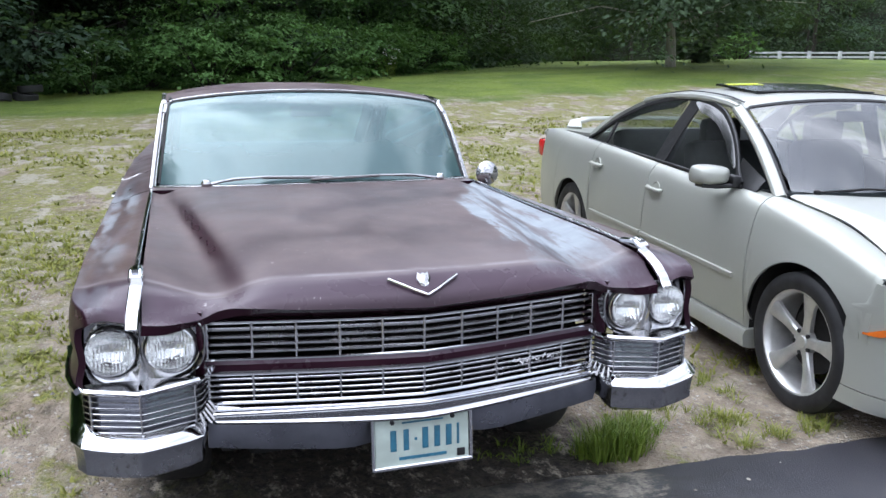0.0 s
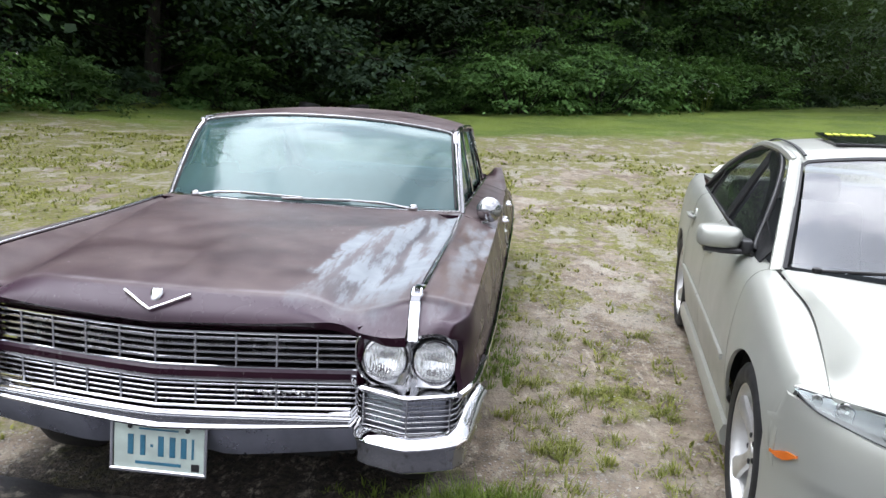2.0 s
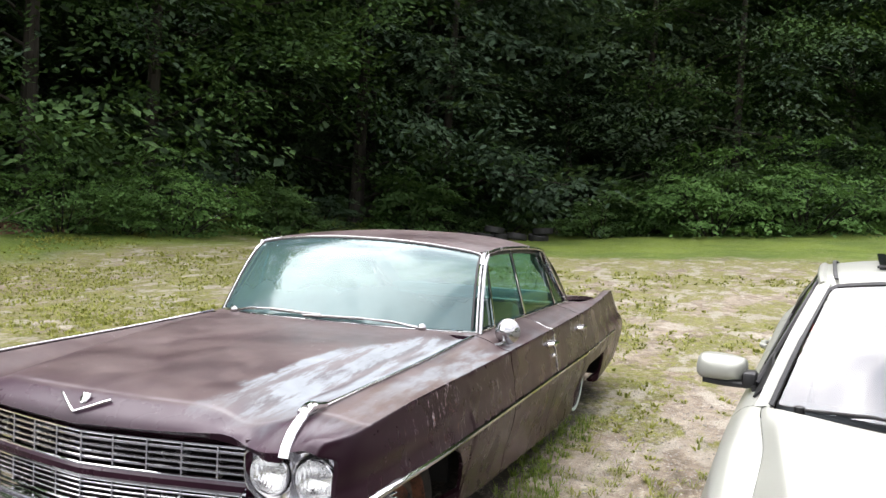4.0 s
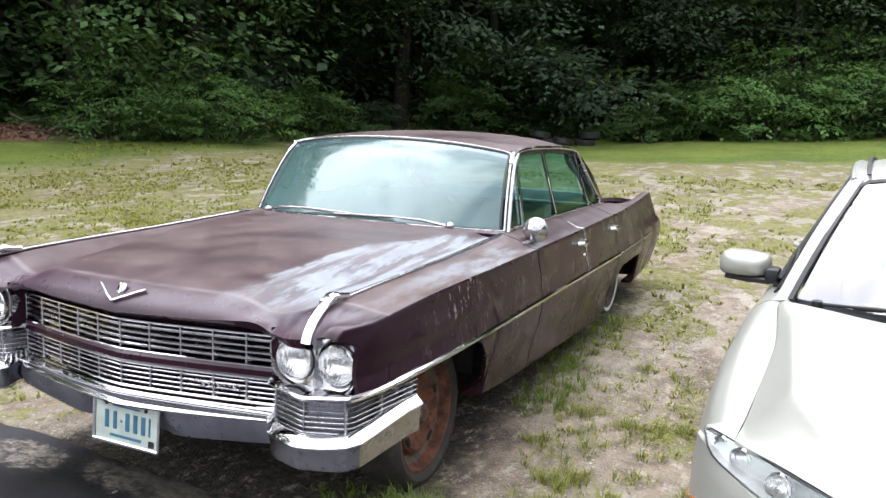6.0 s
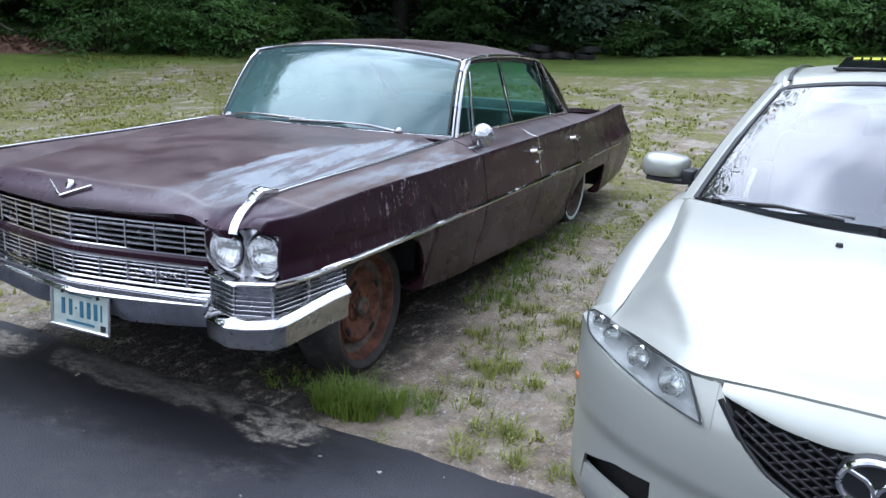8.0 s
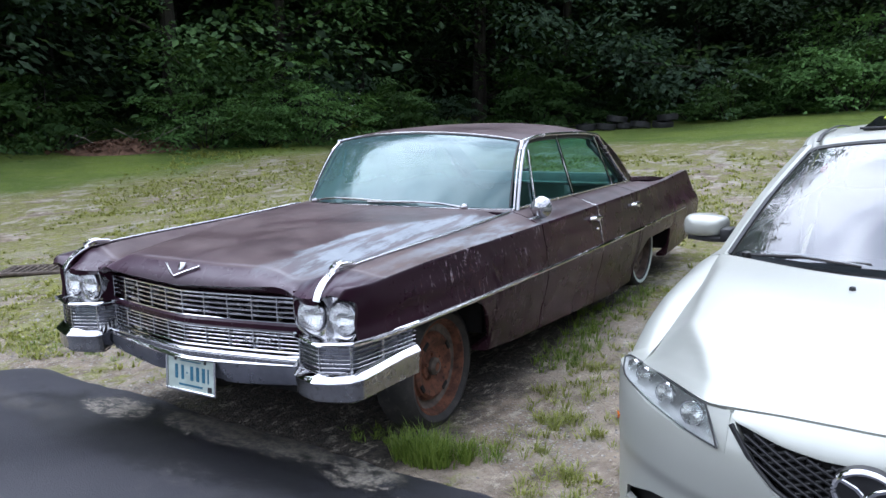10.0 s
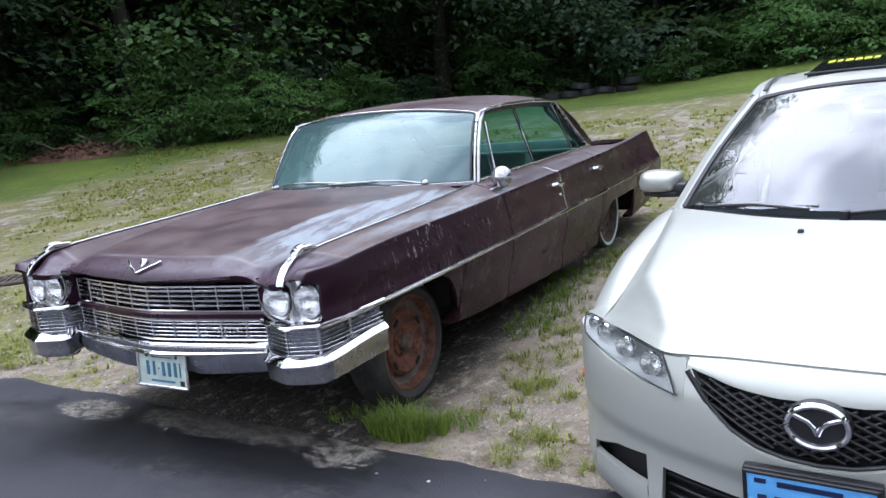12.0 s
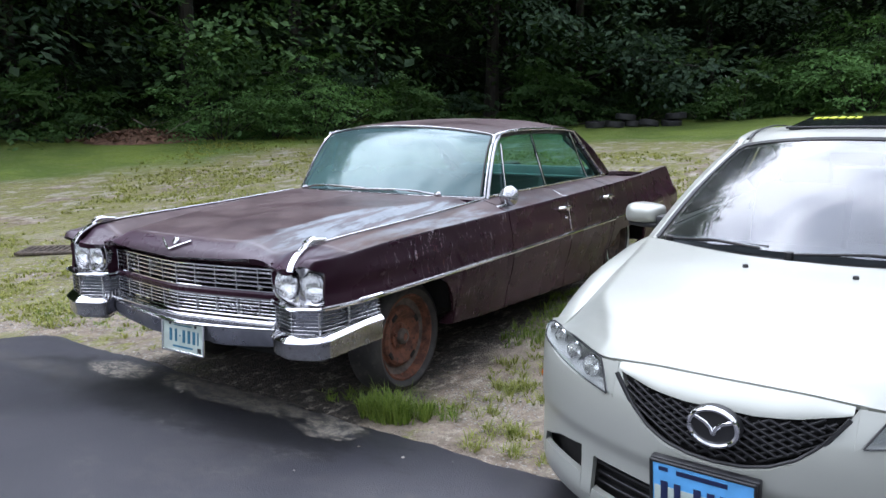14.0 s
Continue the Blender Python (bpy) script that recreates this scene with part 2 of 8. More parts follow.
def make_asphalt():
    m = Mat("sealed_asphalt")
    col = m.mix(m.ramp(m.noise(0.8, 6), 0.3, 0.7), (0.022, 0.022, 0.029, 1), (0.044, 0.043, 0.051, 1))
    col = m.mix(m.ramp(m.voronoi(230), 0.0, 0.5, 0.5, 0.0), col, (0.066, 0.066, 0.071, 1))
    scuff = m.calc("MULTIPLY", m.ramp(m.noise(1.7, 8, 0.72, m.scaled(1.0, 1.8, 1)), 0.52, 0.68), m.ramp(m.noise(38, 6, 0.8), 0.42, 0.62))
    col = m.mix(m.calc("MULTIPLY", scuff, 0.55), col, (0.150, 0.138, 0.120, 1))
    x, y = m.axis(0), m.axis(1)
    wob = m.calc("MULTIPLY", m.calc("SUBTRACT", m.noise(9.5, 10, 0.86, m.scaled(0.8, 1.3, 1)), 0.5), 1.8)

    def island(cx, cy, rx, ry):
        """A washed-out fan of sand."""
        dx = m.calc("MULTIPLY", m.calc("SUBTRACT", x, cx), 1 / rx)
        dy = m.calc("MULTIPLY", m.calc("SUBTRACT", y, cy), 1 / ry)
        d = m.calc("ADD", m.calc("MULTIPLY", dx, dx), m.calc("MULTIPLY", dy, dy))
        return m.ramp(m.calc("ADD", d, m.calc("MULTIPLY", wob, 3.2)), 0.60, 1.0, 1.0, 0.0)
    sand = m.calc("MAXIMUM", island(-0.86, 0.27, 0.27, 0.12), island(0.80, 0.23, 0.19, 0.13))
    sand = m.calc("MAXIMUM", sand, m.calc("MULTIPLY", island(0.10, 0.32, 0.70, 0.14), 0.75))
    sand = m.calc("MAXIMUM", sand, m.calc("MULTIPLY", island(-1.55, 0.05, 0.60, 0.10), 0.10))
    sand = m.calc("MAXIMUM", sand, m.calc("MULTIPLY", island(0.55, -0.35, 0.30, 0.30), 0.05))
    sand = m.calc("MAXIMUM", sand, m.calc("MULTIPLY", island(1.45, -0.25, 0.40, 0.16), 0.05))
    grain = m.calc("MULTIPLY", m.ramp(m.noise(55, 6, 0.75), 0.30, 0.60, 0.25, 1.0), m.ramp(m.noise(13, 9, 0.80, m.scaled(0.8, 1.4, 1)), 0.41, 0.54, 0.08, 1.0))
    sand = m.calc("MULTIPLY", sand, grain)
    # dark edge stain, with the shade under the bumper painted in
    stain_shade = m.ramp(m.calc("ADD", island(-0.2, 0.12, 1.5, 0.32), m.noise(2.0, 5)), 0.9, 1.5)
    col = m.mix(m.calc("MULTIPLY", stain_shade, 0.9), col, (0.016, 0.016, 0.018, 1))
    col = m.mix(sand, col, m.mix(m.noise(18, 5), (0.22, 0.195, 0.155, 1), (0.42, 0.385, 0.32, 1)))
    damp = m.ramp(m.noise(0.55, 4), 0.42, 0.62)
    rough = m.calc("ADD", m.ramp(damp, 0, 1, 0.42, 0.60), m.calc("MULTIPLY", sand, 0.35))
    m.bump(m.calc("ADD", m.voronoi(160), m.calc("MULTIPLY", m.noise(420, 2), 0.5)), 0.35, 0.004)
    return m.base(col, rough, 0.0)


def make_soil():
    """Sandy gravel lot, thinly grown over; lawn beyond it."""
    m = Mat("sandy_ground")
    x, y = m.axis(0), m.axis(1)
    big = m.noise(0.55, 6, 0.6)
    sand = m.mix(m.ramp(m.noise(7.0, 7, 0.7), 0.30, 0.70), (0.105, 0.078, 0.054, 1), (0.320, 0.255, 0.185, 1))
    sand = m.mix(m.ramp(m.noise(1.3, 6, 0.65), 0.38, 0.62, 0.0, 0.5), sand, (0.375, 0.318, 0.250, 1))
    stone = m.ramp(m.voronoi(46), 0.10, 0.42, 1.0, 0.0)
    hue = m.voronoi(46, "F1", "Color")
    grey = m.mix(m.node("ShaderNodeRGBToBW", Color=hue).outputs[0], (0.14, 0.135, 0.13, 1), (0.56, 0.54, 0.51, 1))
    gravel = m.calc("MULTIPLY", stone, m.ramp(m.noise(0.8, 5), 0.46, 0.58))
    sand = m.mix(gravel, sand, grey)
    # moss and low herbs in ragged patches, more of them away from the drive
    far = m.ramp(m.calc("ADD", y, m.calc("MULTIPLY", m.calc("ABSOLUTE", m.calc("SUBTRACT", x, 1.2)), 0.6)), 1.5, 6.0, 0.0, 0.095)
    far = m.calc("ADD", far, m.ramp(x, -2.6, -1.0, 0.055, 0.0))
    deep = m.ramp(y, 8.0, 15.0, 0.0, 0.030)
    patch = m.calc("ADD", m.calc("ADD", m.noise(1.25, 7, 0.72, m.scaled(1.1, 0.6, 1)), far), deep)
    grown = m.ramp(patch, 0.545, 0.605, 0.0, 1.0)
    tuft = m.ramp(m.noise(13, 6, 0.75), 0.40, 0.58)
    grown = m.calc("MULTIPLY", grown, m.calc("MULTIPLY", m.calc("ADD", tuft, 0.30), 0.84))
    herb = m.mix(m.noise(2.2, 6), (0.170, 0.185, 0.030, 1), (0.365, 0.345, 0.082, 1))
    herb = m.mix(m.ramp(m.noise(26, 5, 0.7), 0.42, 0.68, 0.0, 0.75), herb, (0.075, 0.095, 0.020, 1))
    col = m.mix(grown, sand, herb)
    # bleached bald spots in rows along the old wheel tracks
    bald = m.ramp(m.noise(2.6, 7, 0.70, m.scaled(1.05, 0.62, 1)), 0.525, 0.59, 0.0, 0.85)
    col = m.mix(m.calc("MULTIPLY", bald, m.ramp(y, 1.5, 5.0, 0.25, 1.0)), col, m.mix(m.noise(19, 6, 0.7), (0.26, 0.225, 0.175, 1), (0.56, 0.51, 0.43, 1)))
    # dark earth and crumbled asphalt before the old car; its shade painted in below
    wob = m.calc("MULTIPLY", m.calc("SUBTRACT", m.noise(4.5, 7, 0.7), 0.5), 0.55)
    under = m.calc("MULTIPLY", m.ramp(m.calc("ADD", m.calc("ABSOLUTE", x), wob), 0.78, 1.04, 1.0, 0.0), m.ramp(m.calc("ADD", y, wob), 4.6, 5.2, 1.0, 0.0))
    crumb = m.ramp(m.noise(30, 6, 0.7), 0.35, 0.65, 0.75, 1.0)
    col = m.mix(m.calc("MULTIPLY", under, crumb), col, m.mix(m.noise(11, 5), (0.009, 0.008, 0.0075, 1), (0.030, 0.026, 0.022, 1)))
    # the mown lawn starts on a wandering line
    rim = m.calc("ADD", m.calc("ADD", y, m.calc("MULTIPLY", x, -0.10)), m.calc("MULTIPLY", m.calc("SUBTRACT", big, 0.5), 8.0))
    side = m.calc("ADD", m.calc("MULTIPLY", x, -1.0), m.calc("MULTIPLY", m.calc("SUBTRACT", m.noise(0.35, 5), 0.5), 6.0))
    rim = m.calc("MAXIMUM", m.ramp(rim, 16.0, 18.5), m.ramp(side, 9.5, 12.0))
    rim = m.calc("MULTIPLY", rim, m.ramp(m.noise(3.0, 6, 0.7), 0.30, 0.45, 0.6, 1.0))
    lawn = m.mix(m.ramp(m.noise(0.5, 6), 0.3, 0.7), (0.100, 0.160, 0.014, 1), (0.192, 0.258, 0.028, 1))
    lawn = m.mix(m.ramp(m.noise(9, 6, 0.7), 0.35, 0.7, 0, 0.5), lawn, (0.055, 0.095, 0.012, 1))
    col = m.mix(rim, col, lawn)
    # fine mottling: stems, shade between tufts, bright grit
    fleck = m.noise(11, 10, 0.85, m.scaled(1, 0.5, 1))
    col = m.mix(m.ramp(fleck, 0.32, 0.46, 0.62, 0.0), col, (0.060, 0.062, 0.022, 1))
    col = m.mix(m.calc("MULTIPLY", m.ramp(fleck, 0.52, 0.62, 0.0, 0.70), m.calc("MULTIPLY", m.ramp(rim, 0.0, 1.0, 1.0, 0.22), m.ramp(grown, 0.2, 0.9, 1.0, 0.35))), col, (0.50, 0.445, 0.345, 1))
    relief = m.calc("ADD", m.calc("MULTIPLY", stone, 0.5), m.calc("ADD", m.noise(24, 6, 0.7), m.calc("MULTIPLY", grown, 0.9)))
    m.bump(relief, 0.75, 0.025)
    return m.base(col, 0.93, 0.0)


def make_leaf(name, dark, light, yellow=0.0):
    m = Mat(name)
    r = m.island()
    dark, light = (tuple(v * 0.80 for v in c[:3]) + (1,) for c in (dark, light))
    col = m.mix(r, dark, light)
    col = m.mix(m.ramp(m.noise(0.6, 3), 0.35, 0.7), col, tuple(v * 0.62 for v in dark[:3]) + (1,))
    if yellow:
        col = m.mix(m.ramp(r, 1 - yellow, 1 - yellow + 0.03), col, (0.26, 0.24, 0.04, 1))
    m.base(col, 0.62, 0.0, Specular_IOR_Level=0.25)
    thin = m.node("ShaderNodeBsdfTranslucent", Color=m.mix(0.5, col, (0.10, 0.16, 0.02, 1))).outputs[0]
    mx = m.node("ShaderNodeMixShader", Fac=0.36)
    m.t.links.new(m.b.outputs[0], mx.inputs[1])
    m.t.links.new(thin, mx.inputs[2])
    m.t.links.new(mx.outputs[0], m.out.inputs["Surface"])
    return m.m


def make_bark(name, a, b):
    m = Mat(name)
    n = m.noise(1.0, 7, 0.65, m.scaled(9, 9, 1.6))
    m.bump(n, 0.8, 0.03)
    return m.base(m.mix(m.ramp(n, 0.3, 0.7), a, b), 0.9, 0.0)


def make_pebble(name):
    m = Mat(name)
    col = m.mix(m.island(), (0.16, 0.145, 0.125, 1), (0.52, 0.48, 0.42, 1))
    col = m.mix(m.ramp(m.noise(60, 4), 0.4, 0.7, 0, 0.4), col, (0.11, 0.10, 0.09, 1))
    return m.base(col, 0.85, 0.0)


def make_blade(name, a, b):
    m = Mat(name)
    col = m.mix(m.island(), a, b)
    m.base(col, 0.55, 0.0)
    thin = m.node("ShaderNodeBsdfTranslucent", Color=col).outputs[0]
    mx = m.node("ShaderNodeMixShader", Fac=0.35)
    m.t.links.new(m.b.outputs[0], mx.inputs[1])
    m.t.links.new(thin, mx.inputs[2])
    m.t.links.new(mx.outputs[0], m.out.inputs["Surface"])
    return m.m


def make_rubber():
    m = Mat("weathered_rubber")
    col = m.mix(m.ramp(m.noise(8, 6), 0.3, 0.7), (0.020, 0.019, 0.018, 1), (0.046, 0.042, 0.038, 1))
    col = m.mix(m.ramp(m.noise(22, 6), 0.55, 0.75, 0, 0.5), col, (0.12, 0.105, 0.085, 1))
    return m.base(col, 0.72, 0.0)


M_PAINT, M_CHROME, M_PIT = make_maroon(), make_chrome("chrome"), make_chrome("pitted_chrome", 0.8, 0.72)
M_SATIN = simple("satin_grey_bumper", (0.235, 0.24, 0.275, 1), 0.30, 0.85, 0.2, 6)
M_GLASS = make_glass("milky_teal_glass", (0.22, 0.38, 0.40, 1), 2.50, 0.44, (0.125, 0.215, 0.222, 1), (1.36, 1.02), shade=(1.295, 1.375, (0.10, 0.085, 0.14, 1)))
M_REARGLASS = make_glass("clear_teal_glass", (0.6, 0.85, 0.85, 1), 1.5, 0.05)
M_SIDEGLASS = make_glass("green_side_glass", (0.52, 0.74, 0.62, 1), 1.42, 0.015)
M_MGLASS = make_glass("grey_windscreen_glass", (0.62, 0.71, 0.76, 1), 2.15, 0.03, (0.6, 0.62, 0.62, 1), None, (1, 1, 1, 1))
M_MSIDE = make_glass("clear_side_glass", (0.66, 0.70, 0.68, 1), 1.42, 0.02, (0.6, 0.62, 0.62, 1), None, (1, 1, 1, 1))
M_LENS = make_glass("clear_lens", (0.92, 0.94, 0.94, 1), 1.0, 0.10, (0.55, 0.56, 0.54, 1))
M_BEAM = make_glass("fluted_lamp_glass", (0.95, 0.96, 0.96, 1), 1.0, 0.05, (0.84, 0.85, 0.85, 1), None, (1, 1, 1, 1))


def make_bowl():
    """Silvered sealed-beam reflector seen through fluted glass."""
    m = Mat("fluted_reflector")
    flute = m.node("ShaderNodeTexWave", Scale=34.0, Distortion=1.2, Detail=1.0)
    m.put(flute.inputs["Vector"], m.pos)
    m.bump(m.calc("ADD", flute.outputs["Fac"], m.calc("MULTIPLY", m.voronoi(95), 1.2)), 0.22, 0.004)
    return m.base(m.mix(m.noise(25, 4), (0.80, 0.80, 0.79, 1), (0.92, 0.92, 0.91, 1)), 0.16, 1.0)


M_BOWL = make_bowl()
M_SILVER, M_RUST, M_RUBBER = make_silver(), make_rust(), make_rubber()
M_GREYRUST = simple("brown_grey_rust", (0.085, 0.058, 0.045, 1), 0.75, 0.2, 0.4, 18)
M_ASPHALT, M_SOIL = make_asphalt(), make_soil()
M_DULL = make_chrome("dull_chrome", 0.7, 0.50)
M_TARNISH = make_chrome("tarnished_chrome", 0.9, 0.42)
M_LAMPGREY = simple("lamp_housing", (0.34, 0.345, 0.335, 1), 0.40, 0.5, 0.15, 20)
M_OLDTYRE = simple("old_black_rubber", (0.016, 0.016, 0.017, 1), 0.6, 0.0, 0.4, 7)
M_IRON = simple("dark_iron", (0.125, 0.100, 0.082, 1), 0.8, 0.3, 0.4, 16)
M_REFLECT = simple("lamp_reflector", (0.62, 0.62, 0.60, 1), 0.26, 1.0, 0.08, 30)
M_BLACK = simple("black_plastic", (0.014, 0.014, 0.015, 1), 0.42, 0.0, 0.3, 20)
M_DARK = simple("dark_underbody", (0.012, 0.011, 0.010, 1), 0.85, 0.0, 0.4, 6)
M_TEAL = simple("faded_teal_vinyl", (0.085, 0.17, 0.175, 1), 0.5, 0.0, 0.2, 5)
M_GREYCLOTH = simple("grey_cloth", (0.058, 0.063, 0.066, 1), 0.9, 0.0, 0.15, 4)
M_SMOKE = simple("smoked_acrylic", (0.016, 0.017, 0.018, 1), 0.10, 0.0, 0.2, 12, Coat_Weight=0.5)
M_ALLOY = simple("cast_alloy", (0.66, 0.66, 0.64, 1), 0.36, 0.75, 0.12, 12)
M_AMBER = simple("amber_lens", (0.72, 0.17, 0.02, 1), 0.2, 0.0, 0.1, 20, Coat_Weight=0.6)
M_RED = simple("red_lens", (0.55, 0.02, 0.02, 1), 0.2, 0.0, 0.1, 20, Coat_Weight=0.6)
M_PLATE = simple("cream_plate", (0.50, 0.58, 0.52, 1), 0.45, 0.0, 0.12, 14)
M_INK = simple("blue_ink", (0.035, 0.155, 0.235, 1), 0.45, 0.0, 0.15, 30)
M_BLUEPLATE = simple("blue_plate", (0.12, 0.40, 0.78, 1), 0.4, 0.0, 0.15, 8)
M_NAVY = simple("navy_ink", (0.012, 0.02, 0.07, 1), 0.4, 0.0, 0.15, 30)
M_YELLOW = simple("yellow_green_lettering", (0.62, 0.72, 0.02, 1), 0.5, 0.0, 0.1, 30)
M_FENCE = simple("weathered_white_wood", (0.36, 0.37, 0.38, 1), 0.8, 0.0, 0.2, 2)
M_PALEBLUE = simple("pale_blue_film", (0.22, 0.50, 0.68, 1), 0.5, 0.0, 0.1, 20)
M_LEAF = [
    make_leaf("leaf_deep", (0.042, 0.080, 0.040, 1), (0.092, 0.150, 0.072, 1), 0.008),
    make_leaf("leaf_fresh", (0.105, 0.235, 0.060, 1), (0.215, 0.410, 0.120, 1), 0.01),
    make_leaf("leaf_blue_green", (0.036, 0.074, 0.044, 1), (0.082, 0.138, 0.074, 1)),
    make_leaf("leaf_mid", (0.050, 0.118, 0.032, 1), (0.115, 0.215, 0.062, 1), 0.008),
]
M_BARK = make_bark("dark_bark", (0.018, 0.015, 0.012, 1), (0.050, 0.043, 0.035, 1))
M_PALEBARK = make_bark("pale_bark", (0.26, 0.24, 0.20, 1), (0.50, 0.47, 0.42, 1))
M_PEBBLE = make_pebble("pebbles")
M_GRASS = make_blade("grass_blades", (0.105, 0.180, 0.020, 1), (0.250, 0.330, 0.055, 1))
M_TUFT = make_blade("tuft_blades", (0.150, 0.190, 0.028, 1), (0.340, 0.350, 0.085, 1))
M_DRYGRASS = make_blade("dry_grass_blades", (0.165, 0.195, 0.030, 1), (0.36, 0.36, 0.080, 1))
M_FLOWER = simple("white_petals", (0.75, 0.75, 0.70, 1), 0.7, 0.0, 0.1, 20)
M_LITTER = simple("leaf_litter", (0.150, 0.082, 0.052, 1), 0.95, 0.0, 0.4, 14, bump=0.5)
M_TWIG = simple("bleached_twig", (0.24, 0.21, 0.18, 1), 0.9, 0.0, 0.2, 14)


# ---- mesh helpers ----
def link(name, bm, material, parent=None, label="", smooth=35):
    """Turn a bmesh into one mesh object, under parent where given."""
    bmesh.ops.remove_doubles(bm, verts=bm.verts, dist=1e-5)
    me = bpy.data.meshes.new(name)
    bm.to_mesh(me)
    bm.free()
    for mt in material if isinstance(material, (list, tuple)) else [material]:
        me.materials.append(mt)
    if smooth:
        me.shade_smooth()
        me.set_sharp_from_angle(angle=radians(smooth))
    ob = new(name, me)
    if parent is not None:
        ob.parent = parent
    if label:
        ob["label"] = label
    return ob


def part(name, bm, material, parent, label="", smooth=35):
    return link(name, bm, material, parent, label, smooth)


def empty(name, m, label, category, group=""):
    ob = new(name)
    ob.matrix_basis = m
    ob.empty_display_size = 0.1
    return tagged(ob, label, category, group)


def box(bm, c, size, turn=None, bevel=0.0):
    m = Matrix.Translation(c) @ (turn.to_4x4() if turn else Matrix()) @ Matrix.Diagonal((*size, 1))
    vs = bmesh.ops.create_cube(bm, size=1.0, matrix=m)["verts"]
    if bevel:
        es = list({e for v in vs for e in v.link_edges})
        bmesh.ops.bevel(bm, geom=es, offset=bevel, segments=2, affect="EDGES", profile=0.5)
    return bm


def loft(bm, rings, closed=True, caps=True):
    """Quads between rings of equal length."""
    rows = [[bm.verts.new(p) for p in ring] for ring in rings]
    n = len(rows[0])
    for a, b in zip(rows, rows[1:]):
        for i in range(n if closed else n - 1):
            j = (i + 1) % n
            bm.faces.new((a[i], a[j], b[j], b[i]))
    if caps and closed:
        bm.faces.new(rows[0][::-1])
        bm.faces.new(rows[-1])
    return bm


def frame_of(d):
    d = Vector(d).normalized()
    s = d.cross(Vector((0, 0, 1)))
    s = s.normalized() if s.length > 1e-4 else Vector((1, 0, 0))
    return s, s.cross(d)


def tube(bm, pts, r, n=8, caps=True):
    """A round bar along pts; r is one radius or one for each point."""
    pts = [Vector(p) for p in pts]
    rs = r if isinstance(r, (list, tuple)) else [r] * len(pts)
    rings = []
    for i, p in enumerate(pts):
        d = pts[min(i + 1, len(pts) - 1)] - pts[max(i - 1, 0)]
        s, u = frame_of(d)
        rings.append([p + rs[i] * (math.cos(2 * math.pi * k / n) * s + math.sin(2 * math.pi * k / n) * u) for k in range(n)])
    loft(bm, rings, True, caps)
    return bm


def bar(bm, pts, w, h, up=(0, 0, 1), chamfer=0.25):
    """A bar of chamfered rectangular section w x h along pts."""
    pts = [Vector(p) for p in pts]
    up = Vector(up)
    rings = []
    for i, p in enumerate(pts):
        d = (pts[min(i + 1, len(pts) - 1)] - pts[max(i - 1, 0)]).normalized()
        s = d.cross(up).normalized()
        u = s.cross(d)
        c = chamfer * min(w, h)
        prof = [(-w / 2 + c, -h / 2), (w / 2 - c, -h / 2), (w / 2, -h / 2 + c), (w / 2, h / 2 - c), (w / 2 - c, h / 2), (-w / 2 + c, h / 2), (-w / 2, h / 2 - c), (-w / 2, -h / 2 + c)]
        rings.append([p + a * s + b * u for a, b in prof])
    return loft(bm, rings)


def lathe(bm, profile, centre, axis, n=32):
    """Turn (radius, along) pairs about an axis through centre."""
    axis = Vector(axis).normalized()
    s, u = frame_of(axis)
    c = Vector(centre)
    rings = [[c + axis * h + max(r, 1e-4) * (math.cos(2 * math.pi * k / n) * s + math.sin(2 * math.pi * k / n) * u) for k in range(n)] for r, h in profile]
    return loft(bm, rings, True, False)


def grid(bm, fn, us, nv, lo, hi, depth=0.012, facing=(0, 0, 1), centre=None, inward=None):
    """A panel fn(u, v) with v from lo(u) to hi(u), and its rim turned inwards by depth."""
    rows = []
    for u in us:
        a, b = lo(u), hi(u)
        rows.append([bm.verts.new(fn(u, a + (b - a) * j / nv)) for j in range(nv + 1)])
    fs = []
    for a, b in zip(rows, rows[1:]):
        for j in range(nv):
            fs.append(bm.faces.new((a[j], a[j + 1], b[j + 1], b[j])))
    bm.normal_update()
    tot = Vector((0, 0, 0))
    for f in fs:
        d = f.calc_center_median() - Vector(centre) if centre is not None else Vector(facing)
        tot += Vector((f.normal.dot(d) * f.calc_area(), 0, 0))
    if tot.x < 0:
        bmesh.ops.reverse_faces(bm, faces=fs)
        bm.normal_update()
    if depth:
        rim = rows[0] + [r[-1] for r in rows[1:-1]] + rows[-1][::-1] + [r[0] for r in rows[-2:0:-1]]
        low = [bm.verts.new(v.co + (Vector(inward) if inward else v.normal * -depth)) for v in rim]
        for i in range(len(rim)):
            j = (i + 1) % len(rim)
            try:
                bm.faces.new((rim[i], rim[j], low[j], low[i]))
            except ValueError:
                pass
    return bm


def pchip(xs, ys, x):
    """Smooth, overshoot-free interpolation."""
    if x <= xs[0]:
        return ys[0]
    if x >= xs[-1]:
        return ys[-1]
    k = max(i for i in range(len(xs) - 1) if xs[i] <= x)
    h = [xs[i + 1] - xs[i] for i in range(len(xs) - 1)]
    d = [(ys[i + 1] - ys[i]) / h[i] for i in range(len(h))]

    def slope(i):
        if i == 0:
            return d[0]
        if i == len(xs) - 1:
            return d[-1]
        if d[i - 1] * d[i] <= 0:
            return 0.0
        return 2 * d[i - 1] * d[i] / (d[i - 1] + d[i])

    t = (x - xs[k]) / h[k]
    a, b = slope(k) * h[k], slope(k + 1) * h[k]
    return ys[k] * (1 + 2 * t) * (1 - t) ** 2 + a * t * (1 - t) ** 2 + ys[k + 1] * t * t * (3 - 2 * t) + b * t * t * (t - 1)


